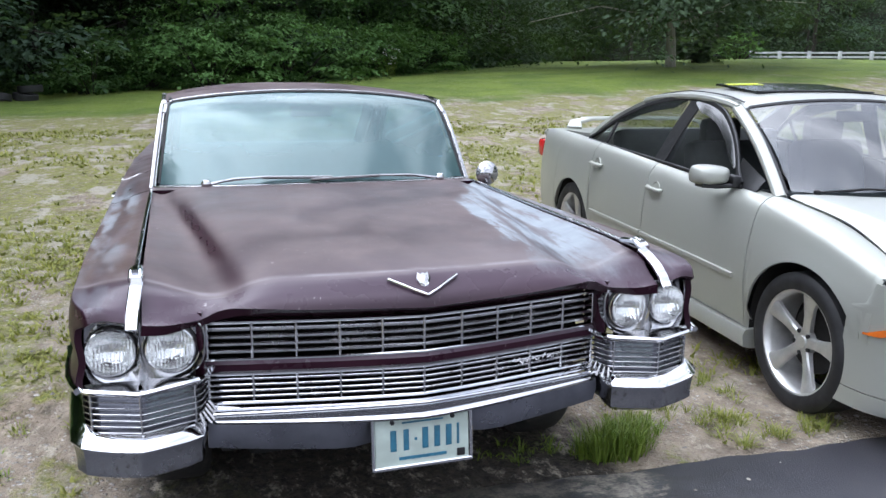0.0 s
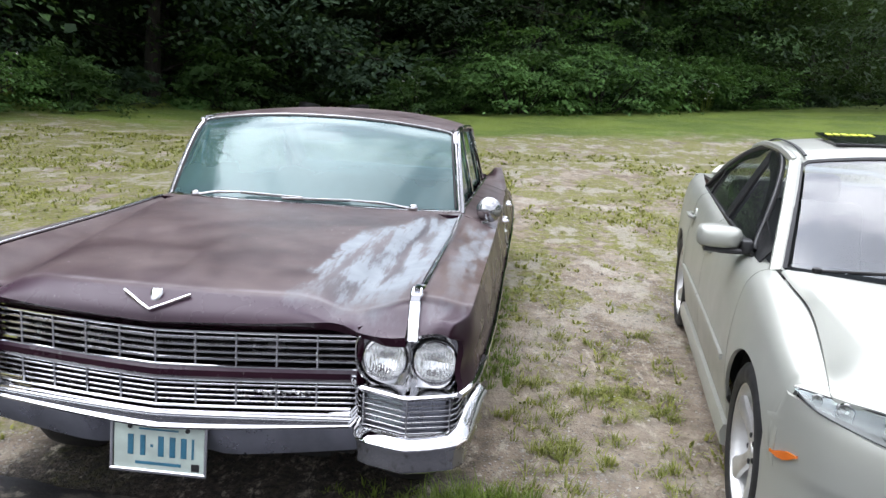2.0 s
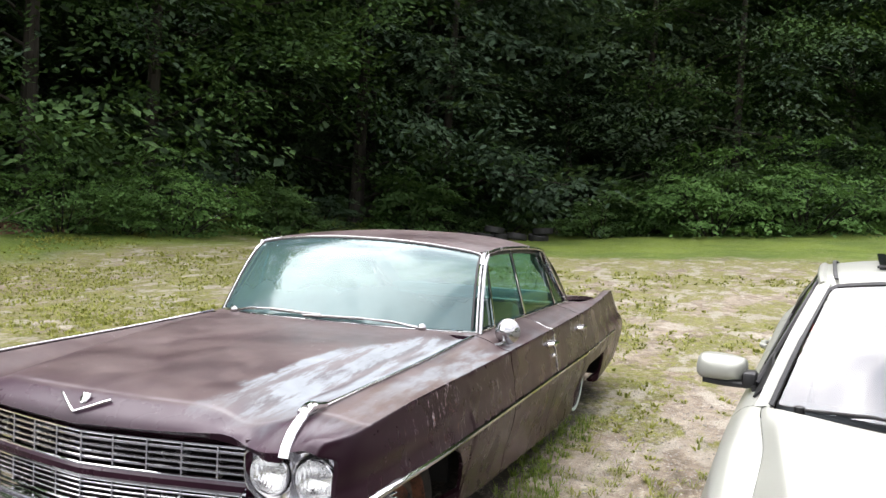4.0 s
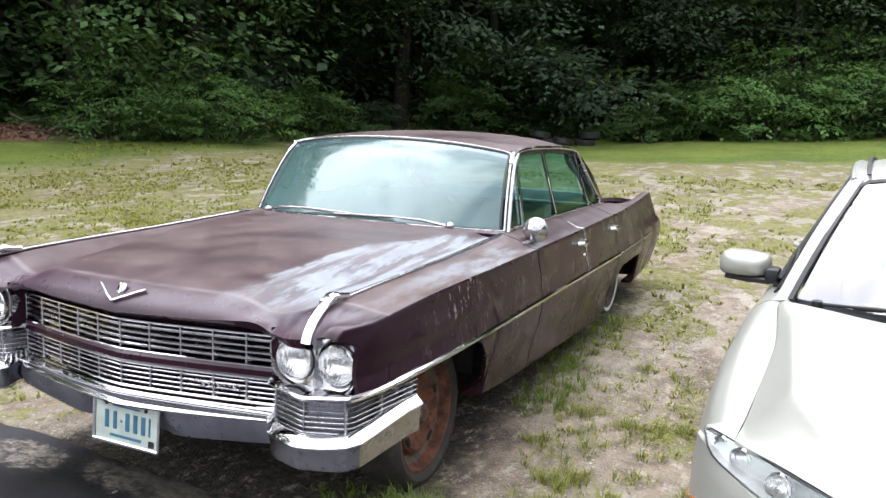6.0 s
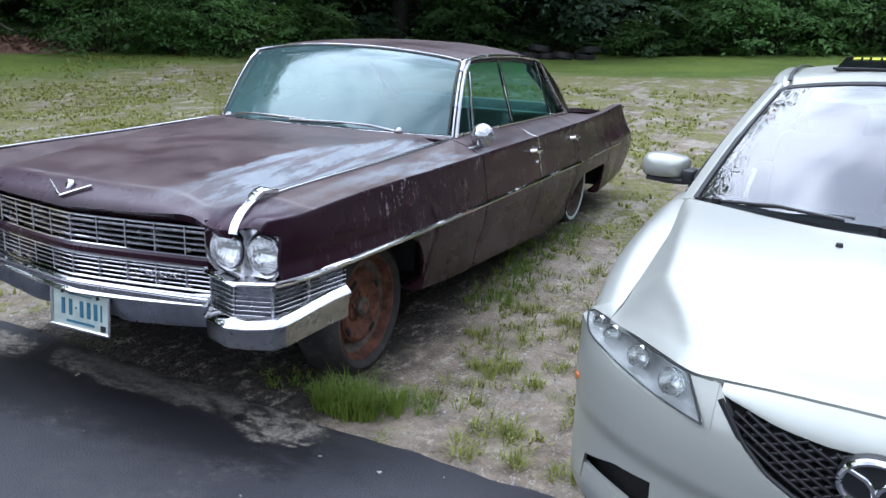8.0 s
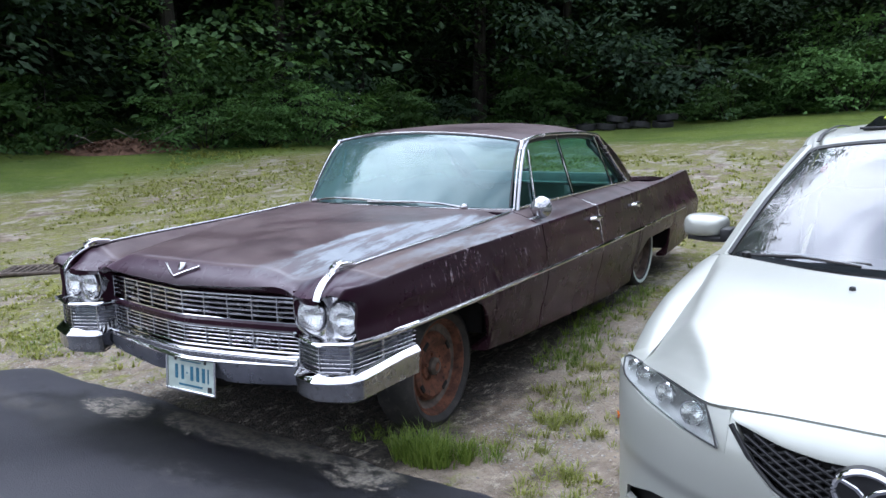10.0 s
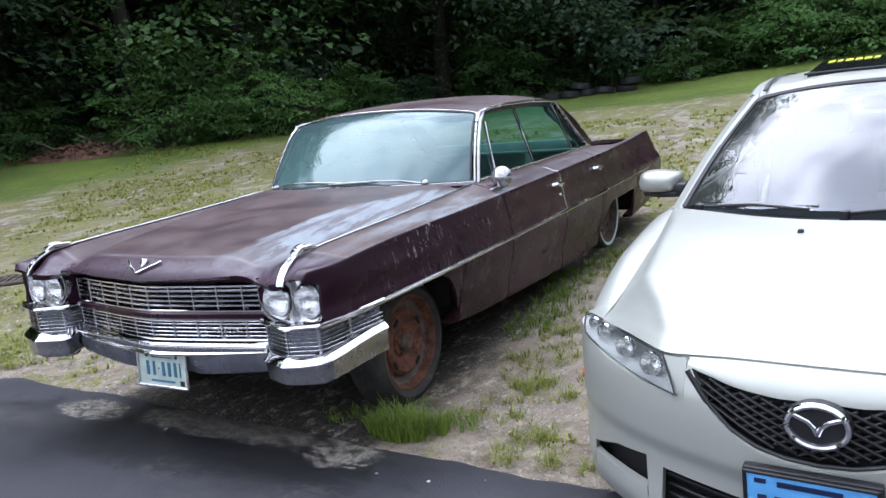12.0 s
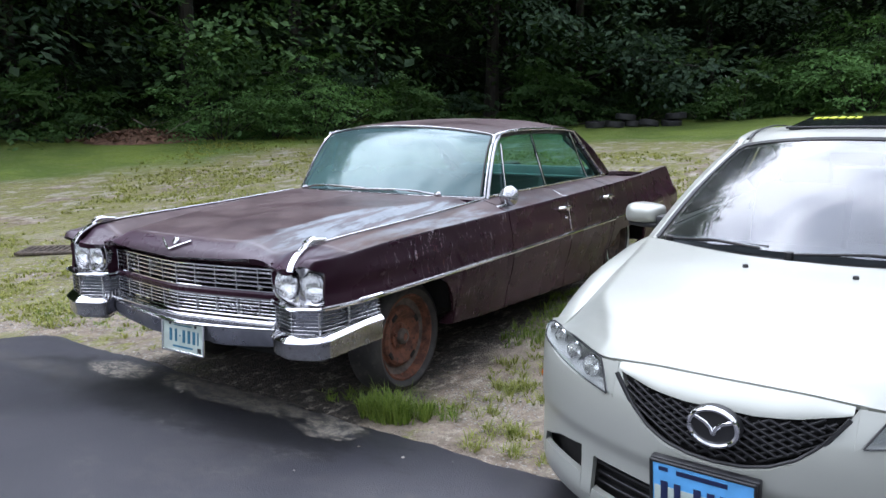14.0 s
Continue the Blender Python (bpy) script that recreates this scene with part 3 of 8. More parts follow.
def crom(keys, k):
    """A point of the rounded curve through keys at k."""
    n = len(keys) - 1
    k = min(max(k, 0.0), n - 1e-6)
    i = int(k)
    t = k - i
    p0, p1, p2, p3 = keys[max(i - 1, 0)], keys[i], keys[i + 1], keys[min(i + 2, n)]
    return tuple(0.5 * (2 * b + (c - a) * t + (2 * a - 5 * b + 4 * c - d) * t * t + (3 * b - a - 3 * c + d) * t ** 3) for a, b, c, d in zip(p0, p1, p2, p3))


def lin_steps(a, b, n):
    return [a + (b - a) * i / n for i in range(n + 1)]


def smoothstep(a, b, x):
    t = min(max((x - a) / (b - a), 0.0), 1.0)
    return t * t * (3 - 2 * t)


# ---- ground ----
def edge_y(x):
    """Where the asphalt ends."""
    drop = 0.0 if x > -1.7 else -0.5 * (min(-1.7 - x, 3.0) / 0.55) ** 3
    return 0.40 - 0.06 * x + drop + 0.035 * noise.noise(Vector((x * 1.7, 3.1, 0))) + 0.018 * noise.noise(Vector((x * 6.3, 8.1, 0)))


def ground_z(x, y):
    """Height of the lot: level at the asphalt, rising gently behind, with a bank to the wood."""
    r = max(0.0, y - 0.5)
    z = 0.034 * r * smoothstep(0, 2, r) + 0.012 * max(0.0, y - 6.0)
    z += 0.05 * max(0.0, min(x, 27.0) + 4.0) * smoothstep(5.0, 26.0, y) - 0.026 * max(0.0, y - 30.0) * smoothstep(0, 20, x)
    z += 0.05 * max(0.0, -x - 8.0) * smoothstep(0.0, 6.0, y)
    if y > 0.3:
        k = smoothstep(0.3, 1.2, y)
        z += k * (0.016 * noise.noise(Vector((x * 0.9, y * 0.9, 1.7))) + 0.008 * noise.noise(Vector((x * 3.1, y * 3.1, 5.2))))
    if abs(y) < 60 and abs(x) < 60:
        return z
    return min(z, 4.2)


def spread(near, far, step, growth):
    """Coordinates that start in small steps and grow outwards."""
    out, v = [near], near
    while v < far:
        v += step
        step *= growth
        out.append(min(v, far))
    return out


def build_ground():
    xs = [-v for v in spread(2.0, 900, 0.3, 1.11)[::-1]] + lin_steps(-1.85, 3.85, 38) + spread(4.0, 900, 0.3, 1.11)
    ys = [-v for v in spread(3.0, 900, 0.6, 1.16)[::-1]] + lin_steps(-2.85, 6.0, 59) + spread(6.2, 900, 0.3, 1.10)
    verts = [(x, y, ground_z(x, y) - (0.03 if y < edge_y(x) - 0.1 and -2.7 < x < 15.8 and y > -15.8 else 0.0)) for y in ys for x in xs]
    n = len(xs)
    faces = [(j * n + i, j * n + i + 1, (j + 1) * n + i + 1, (j + 1) * n + i) for j in range(len(ys) - 1) for i in range(n - 1)]
    me = bpy.data.meshes.new("ground")
    me.from_pydata(verts, [], faces)
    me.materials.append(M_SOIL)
    me.shade_smooth()
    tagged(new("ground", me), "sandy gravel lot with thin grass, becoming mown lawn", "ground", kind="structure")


def build_asphalt():
    bm = bmesh.new()
    xs = lin_steps(-2.9, 5.0, 260) + lin_steps(5.2, 16, 40)
    top, low = 0.012, -0.06
    rows = []
    for x in xs:
        e = edge_y(x)
        rows.append([bm.verts.new(p) for p in ((x, e + 0.012, low), (x, e + 0.004, top - 0.012), (x, e - 0.014, top), (x, e - 0.4, top), (x, min(e, 0.0) - 4.0, top), (x, -16, top))])
    for a, b in zip(rows, rows[1:]):
        for j in range(5):
            bm.faces.new((a[j], a[j + 1], b[j + 1], b[j]))
    bmesh.ops.recalc_face_normals(bm, faces=bm.faces)
    if sum(f.normal.z for f in bm.faces) < 0:
        bmesh.ops.reverse_faces(bm, faces=bm.faces)
    ob = link("driveway", bm, M_ASPHALT, smooth=50)
    tagged(ob, "dark sealed asphalt driveway with washed-out sand at its edge", "driveway", kind="structure")


build_ground()
build_asphalt()


# ---- wood behind the lot ----
def leaf_mesh(name, clumps, per, size, seed, material, droop=0.30, tiers=5):
    """Small folded leaves on flat, drooping sprays; the sprays gather in clumps (centre, radii)."""
    rng = np.random.default_rng(seed)
    n = max(1, per // tiers)
    out = []
    for (cx, cy, cz), (rx, ry, rz) in clumps:
        away = np.array((cx, cy)) / max(math.hypot(cx, cy), 1e-3)
        for k in range(tiers):
            d = rng.normal(size=3)
            d /= np.linalg.norm(d)
            d *= 0.35 + 0.65 * rng.random()
            c0 = np.array((cx, cy, cz)) + d * (rx, ry, rz)
            # the spray's own axes: outwards and a little down, and across
            ang = math.atan2(away[1], away[0]) + rng.normal(0, 0.9)
            fall = droop + rng.normal(0, 0.16)
            fwd = np.array((math.cos(ang) * math.cos(fall), math.sin(ang) * math.cos(fall), -math.sin(fall)))
            across = np.array((-math.sin(ang), math.cos(ang), rng.normal(0, 0.18)))
            up = np.cross(fwd, across)
            a, b = rng.normal(0, 0.40, n), rng.normal(0, 0.32, n)
            reach = 0.85 * rx
            c = c0 + np.outer(a * reach, fwd) + np.outer(b * reach, across) + np.outer(rng.normal(0, 0.05, n) * reach - 0.22 * reach * (a * a + b * b), up)
            turn = np.sign(b) * rng.uniform(0.3, 1.3, n) + rng.normal(0, 0.3, n)
            ax = np.outer(np.cos(turn), fwd) + np.outer(np.sin(turn), across) - np.outer(rng.uniform(0.05, 0.55, n), up)
            ax /= np.linalg.norm(ax, axis=1)[:, None]
            nrm = up + rng.normal(0, 0.28, (n, 3))
            sd = np.cross(nrm, ax)
            sd /= np.linalg.norm(sd, axis=1)[:, None]
            nrm = np.cross(ax, sd)
            s = (size * (0.55 + 0.75 * rng.random(n)))[:, None]
            out.append(np.stack([c - ax * s * 0.5, c + sd * s * 0.30 + nrm * s * 0.07, c + ax * s * 0.55, c - sd * s * 0.30 + nrm * s * 0.07], 1).reshape(-1, 3))
    verts = np.concatenate(out)
    count = len(verts) // 4
    me = bpy.data.meshes.new(name)
    me.from_pydata(verts.tolist(), [], np.arange(4 * count).reshape(-1, 4).tolist())
    me.materials.append(material)
    return me


def tree_kind(seed, height, spread_r, low, leaves, material, bark=None, lean=0.0, size=0.155, per=380, bias=1.0):
    """A trunk that tapers, limbs, and a crown of leaf clumps on the limbs."""
    rng = random.Random(seed)
    top = empty("tree", Matrix(), "tall leafy tree with a dense dark green crown", "tree", "trees of the wood")
    bm = bmesh.new()
    pts, rs = [], []
    r0 = 0.0085 * height
    for i in range(9):
        f = i / 8
        pts.append((lean * f * height + 0.12 * math.sin(3 * f + seed), 0.1 * math.sin(2.3 * f + 2 * seed), f * height * 0.92 - 0.15))
        rs.append(r0 * (1.25 - 1.1 * f) if i else r0 * 1.6)
    tube(bm, pts, rs, 9)
    clumps = []
    for k in range(leaves):
        f = low + (0.98 - low) * ((k + rng.random()) / leaves) ** bias
        a = rng.random() * 2 * math.pi
        i = min(int(f * 8), 7)
        root = Vector(pts[i]).lerp(Vector(pts[i + 1]), f * 8 - i)
        reach = spread_r * (0.45 + 0.6 * rng.random()) * (1 - 0.62 * max(0, f - 0.45) / 0.55)
        tip = root + Vector((math.cos(a) * reach, math.sin(a) * reach, reach * rng.uniform(-0.1, 0.35)))
        mid = root.lerp(tip, 0.5) + Vector((0, 0, 0.10 * reach))
        if k % 2 == 0:
            tube(bm, [root, mid, tip], [r0 * 0.28 * (1.2 - f), r0 * 0.17 * (1.2 - f), 0.012], 5)
        for c, w in ((tip, 1.0), (mid, 0.8)):
            rr = spread_r * rng.uniform(0.26, 0.40) * w
            clumps.append(((c.x, c.y, c.z), (rr * 1.25, rr * 1.25, rr * 0.62)))
    part("trunk", bm, bark or M_BARK, top, "dark tapered trunk with limbs")
    crown = new("crown", leaf_mesh("crown", clumps, per, size, seed, material, 0.30, 6))
    crown.parent = top
    return top


def bush_kind(seed, w, h, n, material, size=0.12, label="leafy green bush at the wood's edge"):
    rng = random.Random(seed)
    top = empty("bush", Matrix(), label, "bush", "bushes of the wood's edge")
    bm = bmesh.new()
    clumps = []
    for k in range(n):
        a, q = rng.random() * 2 * math.pi, rng.random() ** 0.6
        x, y = math.cos(a) * q * w, math.sin(a) * q * w * 0.7
        z = h * (0.06 + 0.94 * rng.random()) * (1 - 0.45 * q * q)
        r = w * rng.uniform(0.20, 0.34)
        clumps.append(((x, y, max(z, r * 0.42)), (r * 1.35, r * 1.35, r * 0.55)))
        if k % 2 == 0:
            tube(bm, [(x * 0.15, y * 0.15, -0.1), (x * 0.6, y * 0.6, z * 0.6), (x, y, z)], [0.03, 0.02, 0.008], 5)
    part("stem", bm, M_BARK, top)
    crown = new("foliage", leaf_mesh("foliage", clumps, 170, size, seed, material, 0.22, 3))
    crown.parent = top
    return top


def at_ground(x, y, turn=0.0, s=1.0, sink=0.05):
    return Matrix.Translation((x, y, ground_z(x, y) - sink)) @ Matrix.Rotation(radians(turn), 4, "Z") @ Matrix.Scale(s, 4)


def place(kinds, spots):
    """Put each spot (kind, x, y, turn, scale): the first of a kind is the model itself."""
    used = set()
    for k, x, y, turn, s in spots:
        ob = kinds[k]
        if k in used:
            ob = copy_thing(kinds[k], Matrix())
        used.add(k)
        ob.matrix_basis = at_ground(x, y, turn, s)


TREES = [
    tree_kind(3, 15.0, 4.6, 0.03, 36, M_LEAF[0]),
    tree_kind(8, 17.0, 5.2, 0.04, 36, M_LEAF[3], lean=0.03),
    tree_kind(14, 13.0, 4.2, 0.03, 34, M_LEAF[2], lean=-0.04),
    tree_kind(21, 16.0, 5.0, 0.03, 36, M_LEAF[0], lean=0.02),
    tree_kind(27, 17.0, 5.2, 0.06, 34, M_LEAF[0], lean=0.02, size=0.25, per=110),
    tree_kind(29, 15.0, 4.8, 0.06, 34, M_LEAF[2], lean=-0.02, size=0.25, per=110),
]
BUSHES = [
    bush_kind(2, 1.9, 1.9, 32, M_LEAF[3], 0.13),
    bush_kind(5, 2.6, 2.9, 44, M_LEAF[1], 0.14, "broad drooping fresh green bush at the wood's edge"),
    bush_kind(9, 1.4, 1.3, 26, M_LEAF[2], 0.12),
    bush_kind(12, 1.0, 0.7, 18, M_LEAF[1], 0.10, "low fresh green weeds along the lawn's edge"),
]


def wood_line():
    """The wood's edge as points (x, y, outward), run on unseen around right and rear."""
    # the unseen run is added to darken sidelight and reflections
    return [(25, 17), (25, 0), (31, -22), (30, -46), (6, -58), (-18, -48), (-28, -24), (-24, -10), (-21, -2), (-17.5, 8.0), (-14.5, 14.5), (-10.5, 21.0), (-5.5, 25.0), (0.5, 27.5), (6.0, 29.0), (9.8, 30.5), (13.5, 34.5), (20.0, 43.0), (28.0, 56.0), (38.0, 76.0), (58.0, 92.0), (92.0, 84.0), (130.0, 60.0)]


def on_line(f):
    pts = wood_line()
    n = len(pts) - 1
    i = min(int(f * n), n - 1)
    a, b = Vector(pts[i]), Vector(pts[i + 1])
    p, d = a.lerp(b, f * n - i), (b - a).normalized()
    return p, Vector((-d.y, d.x))


def far_wood():
    """The depth of the wood: one tall, lumpy bank of dark leaves behind the edge trees."""
    rng = np.random.default_rng(11)
    clumps = []
    for i in range(330):
        p, o = on_line(i / 329)
        for h in range(7 if p.y > -20 else 3):
            q = p + o * (8.8 + rng.uniform(-1.4, 1.6))
            z = ground_z(q.x, q.y) + 0.6 + 2.5 * h + rng.uniform(-0.8, 0.8)
            clumps.append(((q.x, q.y, z), (1.9, 1.9, 1.7)))
    # behind it a plain sheet coloured dark for the shade between the stems
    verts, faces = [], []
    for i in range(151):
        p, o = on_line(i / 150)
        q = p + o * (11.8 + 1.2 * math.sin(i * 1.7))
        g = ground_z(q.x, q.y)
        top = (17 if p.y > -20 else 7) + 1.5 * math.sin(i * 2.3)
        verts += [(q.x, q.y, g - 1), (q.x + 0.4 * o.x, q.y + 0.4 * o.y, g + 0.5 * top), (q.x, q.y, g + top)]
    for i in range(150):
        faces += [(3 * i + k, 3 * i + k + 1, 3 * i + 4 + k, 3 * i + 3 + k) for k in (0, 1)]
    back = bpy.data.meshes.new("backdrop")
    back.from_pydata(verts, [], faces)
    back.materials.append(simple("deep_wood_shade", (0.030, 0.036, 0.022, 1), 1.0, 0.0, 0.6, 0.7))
    tagged(new("backdrop", back), "plain dark sheet painted as shade in the wood's depth", "backdrop", kind="structure")
    me = leaf_mesh("far_woods", clumps, 110, 0.32, 77, M_LEAF[0])
    tagged(new("far_woods", me), "dense dark foliage in the depth of the wood", "woods", kind="stuff")


def build_wood():
    rng = random.Random(4)
    spots = []
    for row, (count, back, s0) in enumerate(((46, 3.4, 0.92), (34, 7.5, 1.15))):
        for i in range(count):
            p, o = on_line((i + 0.2 + 0.6 * rng.random()) / count)
            if p.y < -12:
                continue
            q = p + o * (back + rng.uniform(-1.0, 1.2))
            tall = 1.38 if q.x < -6 else 1.2
            side = math.degrees(math.atan2(q.x - 1.5, q.y + 2.2))
            near = row == 0 and -66 < side < 36 and q.y < 48
            spots.append((rng.randrange(4) if near else 4 + rng.randrange(2), q.x, q.y, rng.random() * 360, s0 * tall * rng.uniform(0.88, 1.15)))
    # beyond the lawn, behind the fence
    for i in range(9):
        spots.append((4 + rng.randrange(2), 40 + i * 9.5 + rng.uniform(-2, 2), 84 - i * 3.2 + rng.uniform(-3, 3), rng.random() * 360, rng.uniform(1.2, 1.7)))
    place(TREES, spots)
    far_wood()
    low = []
    for i in range(76):
        p, o = on_line((i + rng.random()) / 76)
        if p.y < -6 or p.x > 32:
            continue
        q = p + o * rng.uniform(0.2, 1.9)
        k = rng.choices((0, 2, 3), (3, 3, 3))[0]
        low.append((k, q.x, q.y, rng.random() * 360, rng.uniform(0.7, 1.15)))
    for x, y, s in ((-13.8, 12.9, 0.66), (-12.3, 15.2, 0.80), (-12.9, 14.0, 0.5), (-1.9, 26.6, 0.55), (0.6, 26.6, 1.0), (3.4, 27.6, 1.12), (6.0, 29.2, 1.0), (-0.8, 27.8, 0.9), (8.6, 31.0, 0.95)):
        low.append((1, x, y, rng.random() * 360, s))
    for x, y, s in ((-11.0, 18.2, 0.9), (-3.0, 25.6, 0.9), (-1.8, 26.2, 0.8)):
        low.append((0, x, y, rng.random() * 360, s))
    place(BUSHES, low)


build_wood()


# ---- old maroon sedan ----
def ip(y, ys, vs):
    return float(np.interp(y, ys, vs))


@functools.lru_cache(None)
def cad_keys(y):
    """The flank's section at y, from the sill up to the hood line or belt: (x, z)."""
    zs = ip(y, (0, 1.15, 1.5, 3, 4.4, 5.5), (0.34, 0.335, 0.305, 0.245, 0.30, 0.36))
    xw = pchip((0, 0.05, 0.10, 0.15, 0.25, 0.5, 1, 3.5, 4.5, 5.3, 5.6), (0.920, 0.944, 0.958, 0.969, 0.980, 0.99, 1.0, 1.0, 0.985, 0.955, 0.92), y)
    xc = pchip((0, 0.05, 0.10, 0.14, 0.2, 0.4, 1.0, 2.5, 3.6, 4.5, 5.26, 5.6), (0.900, 0.922, 0.940, 0.950, 0.955, 0.958, 0.96, 0.955, 0.94, 0.895, 0.845, 0.83), y)
    zc = pchip((0, 0.015, 0.03, 0.15, 0.35, 0.6, 1.5, 2.5, 3.5, 4.5, 5.26, 5.6), (0.836, 0.862, 0.874, 0.880, 0.889, 0.898, 0.906, 0.918, 0.930, 0.944, 0.962, 0.965), y)
    xs = pchip((0, 1.0, 1.8, 3.4, 4.2, 5.3), (0.790, 0.785, 0.775, 0.77, 0.74, 0.71), y)
    zt = pchip((0, 0.06, 0.14, 0.5, 1.0, 1.75, 2.0, 3.6, 4.1, 4.5, 5.3), (0.828, 0.878, 0.912, 0.928, 0.940, 0.968, 0.975, 0.975, 0.950, 0.915, 0.880), y)
    thick = ip(y, (3.6, 4.4, 5.3), (0.02, 0.03, 0.05))
    return ((0.83, zs - 0.012), (xw - 0.075, zs + 0.0), (xw - 0.052, 0.41), (xw - 0.018, 0.53), (xw, 0.655), (xw - 0.012, 0.722), (min(xc + 0.025, xw - 0.006) + 0.55 * max(0, xw - xc - 0.045), 0.780),
            (xc + 0.010 + 0.25 * max(0, xw - xc - 0.045), 0.5 * (0.780 + zc)), (xc + 0.001, zc - 0.006), (xc - 0.010, zc + 0.0015), (xc - 0.02 - thick, zc + (0.006 if y < 3.6 else -0.004)), ((xc + xs) / 2 - thick * 0.6, (zc + zt) / 2 + (0.006 if y < 3.6 else -0.004)), (xs, zt))


K_TOP = 12.0


def cad_side(s):
    def fn(y, k):
        x, z = crom(cad_keys(round(y, 4)), k)
        # below the brow the fender's front edge stands back beside the lamps
        back = 0.062 * max(0.0, 1 - y / 0.20) * smoothstep(0.842, 0.812, z)
        if back > 1e-5:
            x = crom(cad_keys(round(y + back, 4)), k)[0]
        return (s * x, y + back, z)
    return fn


def cad_k(y, z):
    """The section's parameter at height z."""
    lo, hi = 0.0, 8.0
    for _ in range(22):
        mid = (lo + hi) / 2
        if crom(cad_keys(round(y, 4)), mid)[1] < z:
            lo = mid
        else:
            hi = mid
    return lo


def arch_low(y):
    """Lower edge of the flank, with the wheel openings cut in."""
    sill = -1.0
    if y < 0.93:
        return 0.662 if y < 0.40 else 0.645
    if y < 1.17:
        return pchip((0.93, 1.0, 1.07, 1.12, 1.17), (0.645, 0.60, 0.52, 0.42, 0.29), y)
    if 3.42 < y < 4.40:
        return pchip((3.42, 3.50, 3.58, 3.68, 4.28, 4.34, 4.40), (0.26, 0.42, 0.50, 0.555, 0.560, 0.50, 0.30), y)
    return sill


def cad_low(y):
    z = arch_low(y)
    return 0.0 if z < 0 else cad_k(y, z)


def flank(name, s, ya, yb, parent, label="", k_hi=K_TOP, nv=34, step=0.035):
    bm = bmesh.new()
    ys = lin_steps(ya, yb, max(4, int((yb - ya) / step)))
    if ya < 0.05:
        ys = [ya, 0.012, 0.02, 0.03, 0.045, 0.065, 0.09, 0.12] + [y for y in ys if y > 0.14]
    grid(bm, cad_side(s), ys, nv, cad_low, lambda y: k_hi, 0.018, centre=(0, (ya + yb) / 2, 0.6))
    return part(name, bm, M_PAINT, parent, label, 28)


def hood_front(x):
    return pchip((0, 0.3, 0.5, 0.56, 0.61, 0.66, 0.72, 0.80), (-0.022, -0.004, 0.022, 0.045, 0.055, 0.035, 0.012, 0.004), abs(x))


def hood_z(x, y):
    ax = abs(x)
    d = y - hood_front(x)
    lip = pchip((0, 0.35, 0.53, 0.575, 0.63, 0.70, 0.80), (0.822, 0.838, 0.848, 0.840, 0.818, 0.820, 0.832), ax)
    zt = cad_keys(round(y, 2))[-1][1]
    zc = pchip((0.1, 0.3, 0.8, 1.55), (0.918, 0.934, 0.968, 1.000), y)
    xb = ip(y, (0.1, 1.5), (0.46, 0.66))
    xv = ip(y, (0.1, 1.5), (0.575, 0.715))
    zv = ip(y, (0.05, 0.25, 0.7, 1.5), (0.858, 0.873, 0.905, 0.958))
    sec = pchip((0, 0.03, 0.22, xb - 0.06, xb, xv, 0.735, 0.78), (zc + 0.004, zc + 0.001, zc - 0.001, zc - 0.005, zc - 0.016, zv, zt - 0.010, zt), ax)
    f = ip(d, (0, 0.012, 0.03, 0.06, 0.088, 0.10, 0.14, 0.22, 0.32), (0, 0.27, 0.46, 0.69, 0.895, 0.905, 0.93, 0.97, 1.0))
    return lip + (sec - lip) * f


def roof_edge(y):
    """Half width and height of the roof's side rail."""
    return pchip((1.9, 2.1, 2.4, 3.3, 3.6), (0.672, 0.690, 0.690, 0.675, 0.665), y), pchip((2.0, 2.1, 2.4, 2.8, 3.2, 3.36), (1.355, 1.372, 1.392, 1.390, 1.372, 1.356), y)


def ws_point(u, v):
    """Windscreen: u from -1 to 1 across, v from 0 at the cowl to 1 at the header."""
    a = abs(u)
    bx, by, bz = 0.762 * u, 1.545 + 0.255 * a ** 2.6, 0.998 - 0.022 * a ** 2
    tx, ty, tz = 0.690 * u, 1.985 + 0.105 * a ** 2.4, 1.418 - 0.058 * a ** 2.2
    bow = 0.030 * math.sin(math.pi * v) + 0.020 * math.sin(math.pi * v ** 3)
    return (bx + (tx - bx) * v, by + (ty - by) * v - bow * 0.7, bz + (tz - bz) * v + bow * 0.6)


def roof_point(u, v):
    """Roof skin: u across, v from the header back to the rear window."""
    x0, y0, z0 = ws_point(u, 1.0)
    a = abs(u)
    y1 = 3.46 - 0.10 * a ** 2
    y = y0 + (y1 - y0) * v
    hw, hz = roof_edge(max(y, 2.05))
    crown = pchip((1.98, 2.3, 2.8, 3.2, 3.46), (1.420, 1.446, 1.458, 1.446, 1.418), y)
    z = crown - (crown - hz) * a ** 2.6
    if v < 0.12:
        f = v / 0.12
        z = z0 * (1 - f) + z * f
    return ((x0 / max(a, 1e-6) * a if a else 0) * (1 - v) + hw * u * v if v < 0.2 else hw * u, y, z)


def rear_point(u, v):
    """Rear window: v from the roof down to the deck."""
    a = abs(u)
    tx, ty, tz = 0.655 * u, 3.475 - 0.10 * a ** 2, 1.408 - 0.060 * a ** 2.4
    bx, by, bz = 0.70 * u, 4.13 - 0.10 * a ** 2, 0.985
    return (tx + (bx - tx) * v, ty + (by - ty) * v + 0.03 * math.sin(math.pi * v), tz + (bz - tz) * v + 0.03 * math.sin(math.pi * v))


def front_y(x):
    """Plan of the vee-shaped grille."""
    return 0.028 + 0.105 * (abs(x) / 0.61) ** 1.25


def vee(z, xa, n=12, back=0.0):
    return [(x, front_y(x) + back, z) for x in lin_steps(-xa, xa, n)]


